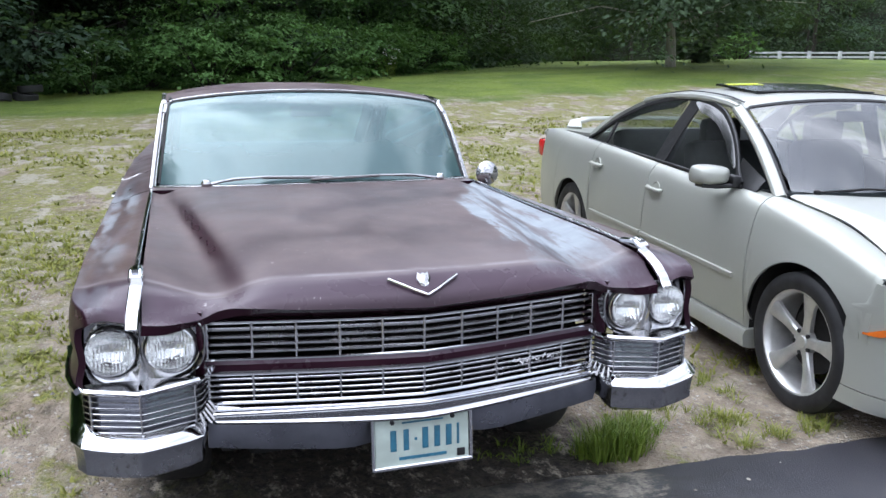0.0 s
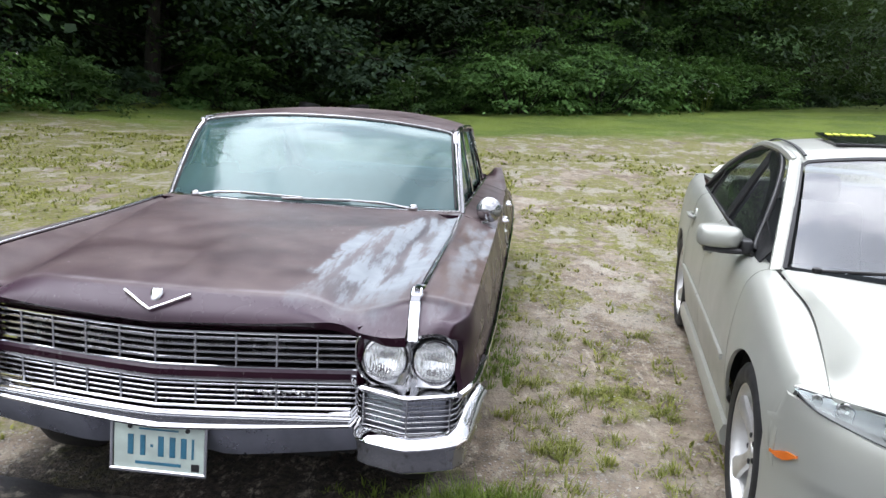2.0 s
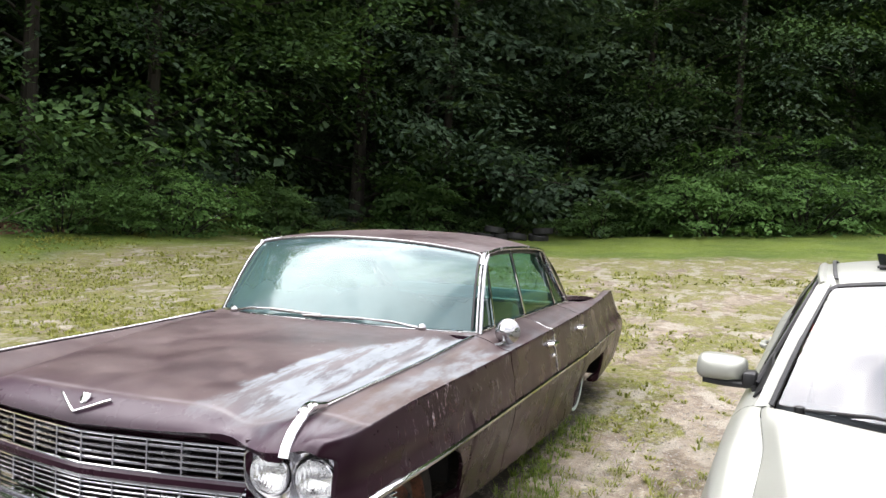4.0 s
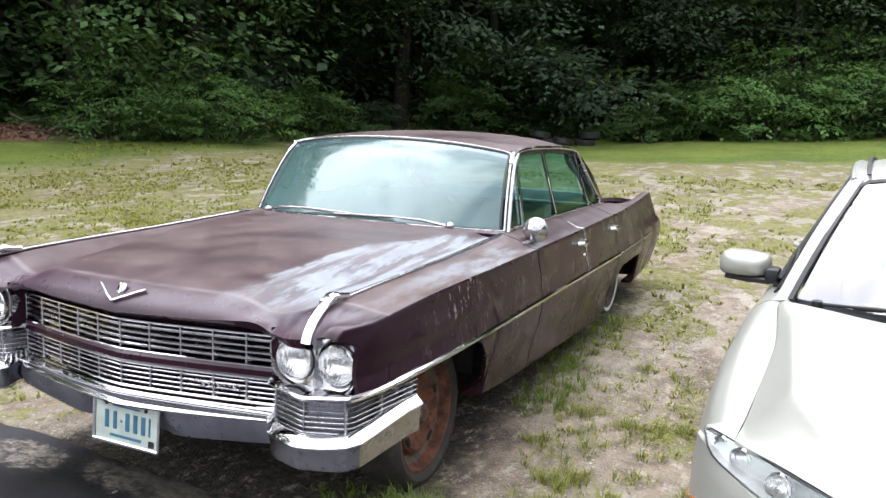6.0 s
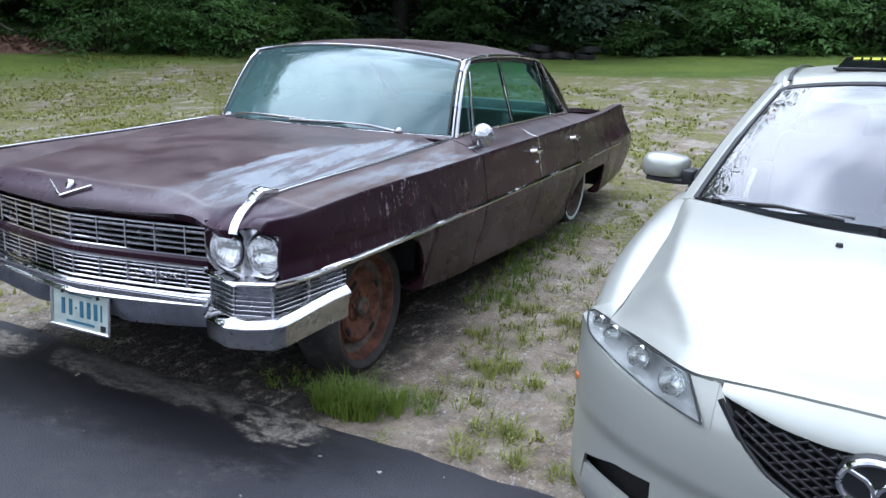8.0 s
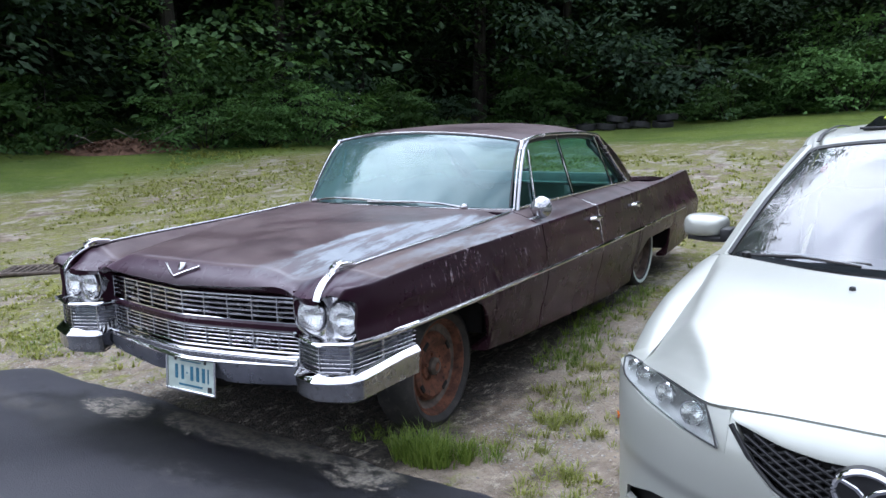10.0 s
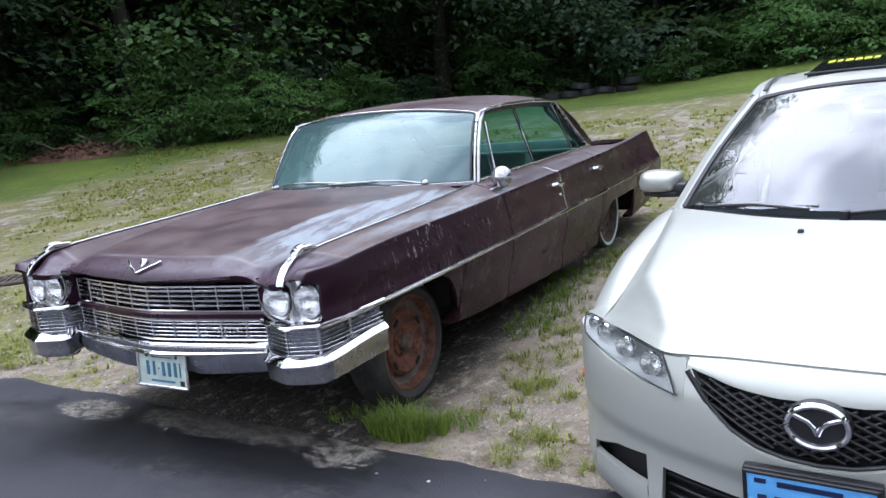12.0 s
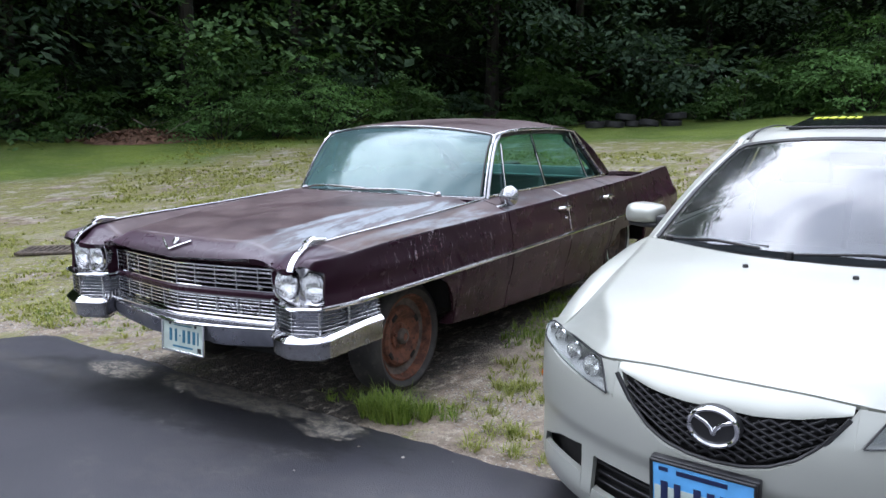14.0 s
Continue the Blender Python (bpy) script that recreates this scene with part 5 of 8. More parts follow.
    for x, w in ((-0.092, 0.019), (-0.052, 0.017), (0.008, 0.019), (0.046, 0.019), (0.083, 0.019), (0.113, 0.008)):
        bm = bmesh.new()
        box(bm, c + tilt @ Vector((x, -0.0035, 0.004)), (w, 0.003, 0.066), tilt, 0.001)
        part("character_bar", bm, M_INK, plate)
    bm = bmesh.new()
    box(bm, c + tilt @ Vector((-0.022, -0.0035, 0.004)), (0.008, 0.003, 0.008), tilt)
    box(bm, c + tilt @ Vector((0.0, -0.0035, -0.053)), (0.150, 0.003, 0.009), tilt)
    box(bm, c + tilt @ Vector((0.0, -0.0035, 0.058)), (0.130, 0.003, 0.005), tilt)
    part("small_print_bar", bm, M_INK, plate)
    for x in (-0.095, 0.095):
        part("plate_bolt", lathe(bmesh.new(), [(0.0001, 0.004), (0.007, 0.003), (0.008, -0.003)], c + tilt @ Vector((x, -0.004, 0.062)), (0, -1, 0), 10), M_BLACK, plate)
    bm = bmesh.new()
    box(bm, c + tilt @ Vector((0.122, -0.0035, -0.056)), (0.026, 0.003, 0.024), tilt, 0.001)
    part("plate_sticker", bm, M_BLACK, plate)

    for s in (1, -1):
        # bezel carrying the two lamps: a broad bright plate with a rolled rim
        bm = bmesh.new()
        outline = [(0.640, 0.826), (0.616, 0.795), (0.612, 0.745), (0.626, 0.690), (0.675, 0.656), (0.785, 0.638), (0.892, 0.650), (0.926, 0.686), (0.942, 0.745), (0.940, 0.794), (0.914, 0.828), (0.790, 0.832), (0.690, 0.828)]
        outline = [crom(outline + outline[:1], k) for k in lin_steps(0, 13, 52)[:-1]]

        def on_bezel(x, z, y, g=1.0):
            return (s * (0.785 + (x - 0.785) * g), y + 0.052 + 0.30 * max(0, x - 0.87) + 0.02 * abs(x - 0.785), 0.745 + (z - 0.745) * g)
        rings = [[on_bezel(x, z, y, g) for x, z in outline] for y, g in ((0.110, 0.985), (0.014, 0.995), (0.006, 0.985), (0.004, 0.96), (0.010, 0.94), (0.020, 0.90))]
        loft(bm, rings, True, False)
        rim = [(0.785 + (x - 0.785) * 0.90, 0.745 + (z - 0.745) * 0.90) for x, z in outline]
        for x0, y0, way in LAMPS:
            inner, middle, outer = [], [], []
            for i in range(48):
                c, d = math.cos(2 * math.pi * i / 48), math.sin(2 * math.pi * i / 48)
                reach = (0.785 - x0) / c if c * way > 1e-6 else 1.0
                for (ax, az), (bx, bz) in zip(rim, rim[1:] + rim[:1]):
                    det = c * (az - bz) - d * (ax - bx)
                    if abs(det) > 1e-9:
                        r = ((ax - x0) * (az - bz) - (az - LAMP_Z) * (ax - bx)) / det
                        f = (c * (az - LAMP_Z) - d * (ax - x0)) / det
                        if r > 0 and -1e-6 <= f <= 1 + 1e-6:
                            reach = min(reach, r)
                reach = max(reach, 0.068)
                outer.append(on_bezel(x0 + reach * c, LAMP_Z + reach * d, 0.020))
                mid = 0.068 + 0.35 * (reach - 0.068)
                middle.append((s * (x0 + mid * c), 0.5 * (y0 + outer[-1][1]) + 0.003, LAMP_Z + mid * d))
                inner.append((s * (x0 + 0.0665 * c), y0 + 0.008, LAMP_Z + 0.0665 * d))
            loft(bm, [outer, middle, inner], True, False)
        bmesh.ops.recalc_face_normals(bm, faces=bm.faces)
        bezel = part("headlamp_bezel", bm, M_DULL, car, "weathered bright headlamp bezel", 40)
        keel = loft(bmesh.new(), [[(s * 0.785 + w, 0.082 - d, z) for w, d in ((-h, 0), (-0.3 * h, p * 0.8), (0, p), (0.3 * h, p * 0.8), (h, 0))] for z, h, p in ((0.812, 0.006, 0.010), (0.775, 0.006, 0.012), (0.735, 0.007, 0.015), (0.705, 0.012, 0.018), (0.680, 0.022, 0.018), (0.655, 0.030, 0.010))])
        bmesh.ops.recalc_face_normals(keel, faces=keel.faces)
        part("bezel_keel", keel, M_DULL, bezel, "", 40)
        for x, yb, _ in LAMPS:
            c = (s * x, yb, LAMP_Z)
            ax = (s * 0.06, -1, 0)
            lamp = part("headlamp", lathe(bmesh.new(), [(0.0605, 0.002), (0.056, -0.006), (0.050, -0.0135), (0.042, -0.0215), (0.033, -0.0285), (0.022, -0.0345), (0.011, -0.0380), (0.0001, -0.0390)], c, ax, 32), M_BOWL, car, "round sealed-beam headlamp")
            # black ring painted where the recess round the lamp lies in shade
            part("gap_ring", lathe(bmesh.new(), [(0.0640, -0.012), (0.0655, -0.004), (0.0690, -0.006), (0.0700, -0.012)], c, ax, 40), M_BLACK, lamp, "black ring standing in for the shaded gap round the lamp")
            part("lamp_ring", lathe(bmesh.new(), [(0.0600, 0.000), (0.0605, 0.010), (0.0625, 0.013), (0.0655, 0.011), (0.0670, 0.002)], c, ax, 40), M_PIT, lamp, "chrome lamp ring")
            part("bulb_shield", lathe(bmesh.new(), [(0.0001, -0.014), (0.005, -0.015), (0.0070, -0.019), (0.0070, -0.038)], c, ax, 14), M_PIT, lamp)
            lens = bmesh.new()
            lathe(lens, [(0.0602, 0.002), (0.054, 0.009), (0.042, 0.014), (0.026, 0.018), (0.0001, 0.020)], c, ax, 32)
            lens.normal_update()
            if sum(f.normal.y for f in lens.faces) > 0:
                bmesh.ops.reverse_faces(lens, faces=lens.faces)
            part("lens", lens, M_BEAM, lamp, "fluted glass lens").visible_shadow = False

        # bright ledge below the headlamps, ribbed lamp housing, and the bumper's corner pod
        def wrap(f, r=0.0):
            """Angular plan of the front corner: f 0 at the grille, 0.375 at its point, 1 at the wheel opening."""
            keys = ((0.0, 0.604, 0.122), (0.10, 0.628, 0.058), (0.14, 0.645, 0.042), (0.35, 0.775, -0.001), (0.375, 0.790, -0.003), (0.40, 0.804, 0.002), (0.56, 0.896, 0.030), (0.60, 0.920, 0.041), (0.65, 0.938, 0.066), (1.0, 0.988, 0.405))
            fs = [k[0] for k in keys]

            def at(q):
                q = min(max(q, 0.0), 1.0)
                return ip(q, fs, [k[1] for k in keys]), ip(q, fs, [k[2] for k in keys])
            x, y = at(f)
            (x1, y1), (x2, y2) = at(f - 0.02), at(f + 0.02)
            d = Vector((x2 - x1, y2 - y1)).normalized()
            return s * (x + d.y * r), y - d.x * r
        fs = [0, 0.05, 0.10, 0.12, 0.14, 0.2, 0.28, 0.35, 0.375, 0.40, 0.48, 0.56, 0.60, 0.65, 0.72, 0.80, 0.90, 1.0]
        bm = bmesh.new()
        bar(bm, [(*wrap(f, 0.006), 0.648 + 0.030 * abs(f - 0.375)) for f in fs], 0.024, 0.015, chamfer=0.4)
        part("corner_ledge", bm, M_CHROME, car, "bright chrome ledge under the headlamps")
        bm = loft(bmesh.new(), [[(*wrap(f, -0.002), z), (*wrap(f, -0.11), z + 0.006), (*wrap(f, -0.11), z - 0.014), (*wrap(f, -0.002), z - 0.010)] for f in fs[3:15] for z in (0.651 + 0.026 * abs(f - 0.375),)])
        bmesh.ops.recalc_face_normals(bm, faces=bm.faces)
        part("lamp_shelf", bm, M_DULL, car, "dull shelf below the headlamp bezel")
        bm = bmesh.new()
        rings = [[(*wrap(f, -0.03), 0.64), (*wrap(f, -0.020), 0.64), (*wrap(f, -0.024), 0.525), (*wrap(f, -0.05), 0.525)] for f in fs]
        loft(bm, rings)
        bmesh.ops.recalc_face_normals(bm, faces=bm.faces)
        nest = part("corner_lamp", bm, M_SATIN, car, "ribbed grey corner lamp housing")
        for i in range(7):
            z = 0.532 + 0.103 * i / 6
            part("rib", bar(bmesh.new(), [(*wrap(f, -0.012), z + 0.012 * abs(f - 0.375)) for f in fs], 0.016, 0.0046), M_DULL, nest)
        for f in (0.14, 0.375, 0.60, 0.80):
            x, y = wrap(f, -0.010)
            part("rib_post", bar(bmesh.new(), [(x, y, 0.53), (x, y, 0.64)], 0.005, 0.014, up=(0, 1, 0)), M_PIT, nest)
        bm = bmesh.new()
        rings = [[(*wrap(f, -0.017), 0.632), (*wrap(f, -0.013), 0.632), (*wrap(f, -0.015), 0.55), (*wrap(f, -0.019), 0.55)] for f in (0.15, 0.2, 0.28, 0.34)]
        loft(bm, rings)
        bmesh.ops.recalc_face_normals(bm, faces=bm.faces)
        part("parking_lens", bm, M_LENS, nest, "milky parking lamp lens")

        # bumper's corner: a sloping shelf, a narrow bright bevel and a tall dull face with a turned lower lip
        def pod(f):
            out = 0.044 * smoothstep(0.02, 0.2, f) * (1 - 0.30 * smoothstep(0.62, 1.0, f)) - 0.008
            lift = 0.030 * smoothstep(0.14, 0.0, f) + 0.046 * smoothstep(0.42, 1.0, f)
            return out, lift
        upper, lower = [], []
        for f in fs:
            out, lift = pod(f)
            z = 0.505 + lift
            upper.append([(*wrap(f, -0.05), z + 0.028), (*wrap(f, out - 0.046), z + 0.026), (*wrap(f, out - 0.030), z + 0.020), (*wrap(f, out - 0.006), z + 0.000), (*wrap(f, out), z - 0.008), (*wrap(f, out - 0.003), z - 0.014), (*wrap(f, -0.05), z - 0.016)])
            z -= 0.0145
            low = 0.418 + 0.55 * lift
            lower.append([(*wrap(f, -0.05), z), (*wrap(f, out - 0.007), z), (*wrap(f, out - 0.014), z - 0.6 * (z - low)), (*wrap(f, out - 0.0125), low + 0.012), (*wrap(f, out - 0.014), low + 0.002), (*wrap(f, out - 0.040), low - 0.014), (*wrap(f, out - 0.075), low - 0.022), (*wrap(f, -0.12), low - 0.022)])
        bm = loft(bmesh.new(), upper)
        bmesh.ops.recalc_face_normals(bm, faces=bm.faces)
        part("bumper_corner", bm, M_CHROME, car, "bright chrome bumper corner", 22)
        bm = loft(bmesh.new(), lower)
        bmesh.ops.recalc_face_normals(bm, faces=bm.faces)
        part("bumper_lower_corner", bm, M_TARNISH, car, "tarnished lower bumper corner", 22)
        for i in range(5):
            bm = bmesh.new()
            q = 0.010 + 0.026 * i
            x0, y0 = wrap(q, -0.008)
            x1, y1 = wrap(q + 0.01, 0.022)
            bar(bm, [(x0, y0, 0.560 - 0.003 * i), (0.5 * (x0 + x1), 0.5 * (y0 + y1), 0.545 - 0.004 * i), (x1, y1, 0.520)], 0.004, 0.007, up=(s, 0, 0.3))
            part("corner_fin", bm, M_TARNISH, nest)


def build_sedan_cabin(car):
    """Benches, dash and wheel, seen through the glass."""
    for name, y, w in (("front_bench", 2.55, 1.34), ("rear_bench", 3.52, 1.30)):
        bm = bmesh.new()
        box(bm, (0, y, 0.60), (w, 0.56, 0.20), bevel=0.05)
        bench = part(name, bm, M_TEAL, car, "faded teal bench seat")
        bm = bmesh.new()
        box(bm, (0, y + 0.28, 0.82), (w, 0.16, 0.44), Matrix.Rotation(radians(-12), 3, "X"), 0.05)
        part("backrest", bm, M_TEAL, bench)
    bm = bmesh.new()
    rings = []
    for x in lin_steps(-0.70, 0.70, 12):
        y0 = 1.60 + 0.20 * (abs(x) / 0.75) ** 2.4
        rings.append([(x, y0, 0.975), (x, y0 + 0.20, 0.985), (x, y0 + 0.27, 0.955), (x, y0 + 0.26, 0.80), (x, y0 + 0.18, 0.70), (x, y0, 0.75)])
    loft(bm, rings)
    bmesh.ops.recalc_face_normals(bm, faces=bm.faces)
    part("dashboard", bm, M_TEAL, car, "faded teal dashboard")
    bm = bmesh.new()
    c, ax = Vector((0.36, 2.02, 0.965)), Vector((0, 1, 0.62)).normalized()
    s, u = frame_of(ax)
    tube(bm, [c + 0.195 * (math.cos(a) * s + math.sin(a) * u) for a in lin_steps(0, 2 * math.pi, 32)], 0.012, 8, False)
    tube(bm, [c - 0.19 * s, c + 0.02 * ax * -1, c + 0.19 * s], 0.011, 6)
    tube(bm, [c, c - ax * 0.35], 0.025, 8)
    part("steering_wheel", bm, M_TEAL, car, "pale two-spoke steering wheel")
    bm = bmesh.new()
    box(bm, (0, 1.97, 1.315), (0.21, 0.02, 0.055), bevel=0.008)
    tube(bm, [(0, 1.985, 1.33), (0, 2.03, 1.385)], 0.008, 6)
    part("inner_mirror", bm, M_BLACK, car)
    # faded stickers inside the windscreen's lower corner
    bm = bmesh.new()
    inside = lambda u, v: Vector(ws_point(u, v)) + Vector((0, 0.02, -0.01))
    for u0, v0, ru, rv, turn in ((0.845, 0.20, 0.022, 0.075, 5.2), (0.865, 0.10, 0.026, 0.055, 6.0), (0.800, 0.15, 0.012, 0.050, 3.4)):
        tube(bm, [inside(u0 + ru * math.cos(q), v0 + rv * math.sin(q) * (1 + 0.2 * math.sin(3 * q))) for q in lin_steps(0.3, turn, 18)], 0.0035, 5)
    box(bm, inside(0.862, 0.09), (0.026, 0.003, 0.020), Matrix.Rotation(radians(-42), 3, "X") @ Matrix.Rotation(radians(20), 3, "Y"))
    part("sticker", bm, M_PALEBLUE, car, "torn pale blue sticker inside the windscreen")


def build_sedan_wheels(car):
    def wheel(c, s, r, steel):
        tyre = lathe(bmesh.new(), [(r - 0.082, -0.09), (r - 0.05, -0.105), (r - 0.02, -0.095), (r - 0.004, -0.075), (r, -0.04), (r, 0.04), (r - 0.004, 0.075), (r - 0.02, 0.098), (r - 0.045, 0.106), (r - 0.068, 0.096), (r - 0.078, 0.080)], c, (s, 0, 0), 48)
        tyre = part("tyre", tyre, M_RUBBER, holder, "flat weathered black tyre", 40)
        q = 0.226
        rim = lathe(bmesh.new(), [(q + 0.016, 0.078), (q + 0.013, 0.090), (q + 0.003, 0.090), (q - 0.004, 0.074), (q - 0.010, 0.045), (q - 0.026, 0.030), (q - 0.046, 0.026), (q - 0.056, 0.034), (q - 0.064, 0.056), (q - 0.080, 0.066), (q - 0.100, 0.060), (q - 0.120, 0.040), (0.075, 0.030), (0.070, 0.042), (0.045, 0.046), (0.042, 0.064), (0.030, 0.074), (0.0001, 0.076)], c, (s, 0, 0), 44)
        rim = part("rim", rim, steel, holder, "bare rusty steel rim")
        part("rim_groove", lathe(bmesh.new(), [(q - 0.014, 0.044), (q - 0.026, 0.0325), (q - 0.046, 0.0285), (q - 0.053, 0.034)], c, (s, 0, 0), 40), M_IRON, holder)
        part("hub_cap", lathe(bmesh.new(), [(0.046, 0.050), (0.043, 0.066), (0.031, 0.077), (0.024, 0.079), (0.020, 0.074), (0.0001, 0.073)], c, (s, 0, 0), 24), M_IRON, holder)
        for k in range(5):
            a = 2 * math.pi * k / 5 + 0.3
            lug = bmesh.new()
            lathe(lug, [(0.011, 0.0), (0.011, 0.014), (0.0001, 0.016)], (c[0] + s * 0.040, c[1] + 0.058 * math.cos(a), c[2] + 0.058 * math.sin(a)), (s, 0, 0), 6)
            part("lug_nut", lug, M_RUST, holder)
        for k in range(4):
            slots = bmesh.new()
            a = 2 * math.pi * k / 4 + 0.6
            p = Vector((c[0] + s * 0.062, c[1] + (q - 0.082) * math.cos(a), c[2] + (q - 0.082) * math.sin(a)))
            box(slots, p, (0.016, 0.05, 0.022), Matrix.Rotation(a + math.pi / 2, 3, "X"), 0.006)
            part("rim_slot", slots, M_DARK, holder)

    for s in (1, -1):
        for y, z, x in ((0.897, 0.298, 0.705), (4.08, 0.392, 0.705)):
            holder = new("wheel")
            holder.parent = car
            wheel((s * x, y, z), s, 0.314, M_RUST if y < 2 else M_GREYRUST)
            if y > 4:
                part("whitewall", lathe(bmesh.new(), [(0.275, 0.106), (0.270, 0.109), (0.256, 0.107), (0.250, 0.102)], (s * x, y, z), (s, 0, 0), 40), M_PLATE, holder, "thin whitewall ring")
    # door mirror on the driver's side
    bm = bmesh.new()
    c = Vector((0.910, 1.845, 0.990))
    ax = Vector((0.10, -1, 0.05)).normalized()
    lathe(bm, [(0.0001, 0.034), (0.024, 0.030), (0.046, 0.018), (0.061, 0.0), (0.065, -0.012), (0.062, -0.02), (0.0001, -0.02)], c, ax, 28)
    lathe(bm, [(0.0001, 0.040), (0.010, 0.038), (0.012, 0.026)], c, ax, 12)
    tube(bm, [c + Vector((0, 0.005, -0.050)), (0.895, 1.815, 0.935), (0.880, 1.785, 0.925), (0.870, 1.765, 0.920)], [0.009, 0.010, 0.013, 0.018], 10)
    part("door_mirror", bm, M_DULL, car, "round chrome door mirror on a stalk")
    # wipers
    for a, b, c2 in (((-0.54, 1.588, 1.003), (-0.30, 1.555, 1.035), (0.02, 1.535, 1.030)), ((0.555, 1.588, 1.003), (0.25, 1.552, 1.030), (-0.08, 1.528, 1.022))):
        bm = bmesh.new()
        tube(bm, [a, Vector(a).lerp(Vector(b), 0.5) + Vector((0, -0.006, 0.010)), b], [0.009, 0.006, 0.005], 6)
        bar(bm, [Vector(a).lerp(Vector(b), 0.35) + Vector((0, 0.004, 0.004)), b, c2], 0.007, 0.009)
        lathe(bm, [(0.022, -0.02), (0.022, 0.012), (0.014, 0.022), (0.0001, 0.024)], a, (0, -0.3, 1), 14)
        wiper = part("wiper", bm, M_DULL, car, "chrome windscreen wiper")
        bm = bmesh.new()
        bar(bm, [Vector(b) + Vector((0, 0.012, -0.006)), Vector(c2) + Vector((0, 0.012, -0.006))], 0.006, 0.010)
        part("wiper_blade", bm, M_BLACK, wiper)


build_sedan()


# ---- silver sedan beside it; its own frame runs back from the nose, x across ----
@functools.lru_cache(None)
def sil_keys(y):
    """The flank's section at y, from the skirt up to the hood line or belt: (x, z)."""
    w = pchip((0.45, 0.55, 0.65, 0.8, 1.0, 3.6, 4.1, 4.45, 4.66), (0.940, 0.952, 0.968, 0.988, 1.0, 1.0, 0.975, 0.92, 0.83), y)
    zt = pchip((0.45, 0.55, 0.7, 0.9, 1.1, 1.3, 2.2, 3.3, 3.8, 4.3, 4.66), (0.725, 0.755, 0.805, 0.862, 0.898, 0.922, 0.940, 0.975, 0.985, 0.985, 0.950), y)
    xt = pchip((0.45, 0.55, 0.9, 1.3, 3.3, 3.9, 4.5), (0.735, 0.72, 0.705, 0.745, 0.775, 0.745, 0.69), y)
    f = (zt - 0.45) / 0.48

    def up(z):
        return 0.45 + (z - 0.45) * f
    flare = 0.012 * math.exp(-((y - 0.95) / 0.42) ** 2) + 0.010 * math.exp(-((y - 3.62) / 0.42) ** 2)
    return ((0.80 * w, 0.262), (0.855 * w, 0.266), (0.868 * w, 0.34), ((0.884 + flare) * w, 0.47), ((0.886 + flare) * w, up(0.60)), ((0.880 + flare * 0.6) * w, up(0.70)),
            (0.868 * w, up(0.79)), (0.848 * w, up(0.865)), (max(0.815 * w, xt + 0.05), up(0.908)), (max(0.78 * w, xt + 0.02), up(0.926)), (xt, up(0.93)))


def sil_side(s):
    def fn(y, k):
        x, z = crom(sil_keys(round(y, 4)), k)
        return (s * x, y, z)
    return fn


def sil_low(y):
    for c, r, zc in ((0.955, 0.372, 0.315), (3.63, 0.362, 0.315)):
        if abs(y - c) < r:
            z = zc + math.sqrt(r * r - (y - c) ** 2)
            lo, hi = 0.0, 9.0
            for _ in range(22):
                mid = (lo + hi) / 2
                if crom(sil_keys(round(y, 4)), mid)[1] < z:
                    lo = mid
                else:
                    hi = mid
            return lo
    return 0.0


def nose_y(x):
    """Plan of the nose."""
    return pchip((0, 0.15, 0.3, 0.42, 0.55, 0.66, 0.75, 0.81, 0.845, 0.86), (0.050, 0.062, 0.105, 0.150, 0.215, 0.290, 0.375, 0.470, 0.555, 0.64), abs(x))


def hood_lead(x):
    return pchip((0, 0.2, 0.35, 0.43, 0.52, 0.62, 0.70, 0.735), (0.150, 0.160, 0.185, 0.212, 0.278, 0.372, 0.455, 0.510), abs(x))


def sil_hood(x, y):
    ax = abs(x)
    zc = pchip((0.1, 0.16, 0.3, 0.6, 0.92, 1.1, 1.35), (0.745, 0.772, 0.824, 0.890, 0.938, 0.955, 0.972), y)
    xr = ip(y, (0.15, 0.56, 1.0, 1.3), (0.37, 0.60, 0.665, 0.70))
    ze = sil_keys(round(min(max(y, 0.45), 1.3), 3))[-1][1] if y > 0.45 else ip(y, (0.2, 0.3, 0.45), (0.735, 0.735, 0.727))
    ridge = max(ze + 0.012, zc - 0.019)
    drop = 0.020 * smoothstep(0.16, 0.40, y) * smoothstep(1.30, 1.0, y)
    return pchip((0, 0.5 * xr, xr - 0.022, xr, xr + 0.026, max(xr + 0.055, 0.715)), (zc, zc - 0.004, ridge + 0.003, ridge, ridge - drop, min(ze, ridge - drop)), ax)


def hood_edge(x):
    return pchip((0, 0.2, 0.35, 0.43, 0.52, 0.62, 0.70, 0.735), (0.771, 0.768, 0.754, 0.744, 0.745, 0.742, 0.736, 0.732), abs(x))


def sil_ws(u, v):
    a = abs(u)
    bx, by, bz = 0.715 * u, 1.085 + 0.245 * a ** 2.2, 0.958 - 0.024 * a ** 2
    tx, ty, tz = 0.560 * u, 1.885 + 0.095 * a ** 2.2, 1.352 - 0.050 * a ** 2.4
    b = 0.03 * math.sin(math.pi * v)
    return (bx + (tx - bx) * v, by + (ty - by) * v - b * 0.6, bz + (tz - bz) * v + b * 0.7)


def sil_rail(y):
    return pchip((1.9, 2.1, 2.5, 3.0, 3.3, 3.55), (0.560, 0.580, 0.588, 0.570, 0.560, 0.555), y), pchip((1.9, 2.0, 2.2, 2.5, 2.9, 3.2, 3.55), (1.285, 1.312, 1.345, 1.352, 1.322, 1.272, 1.170), y)


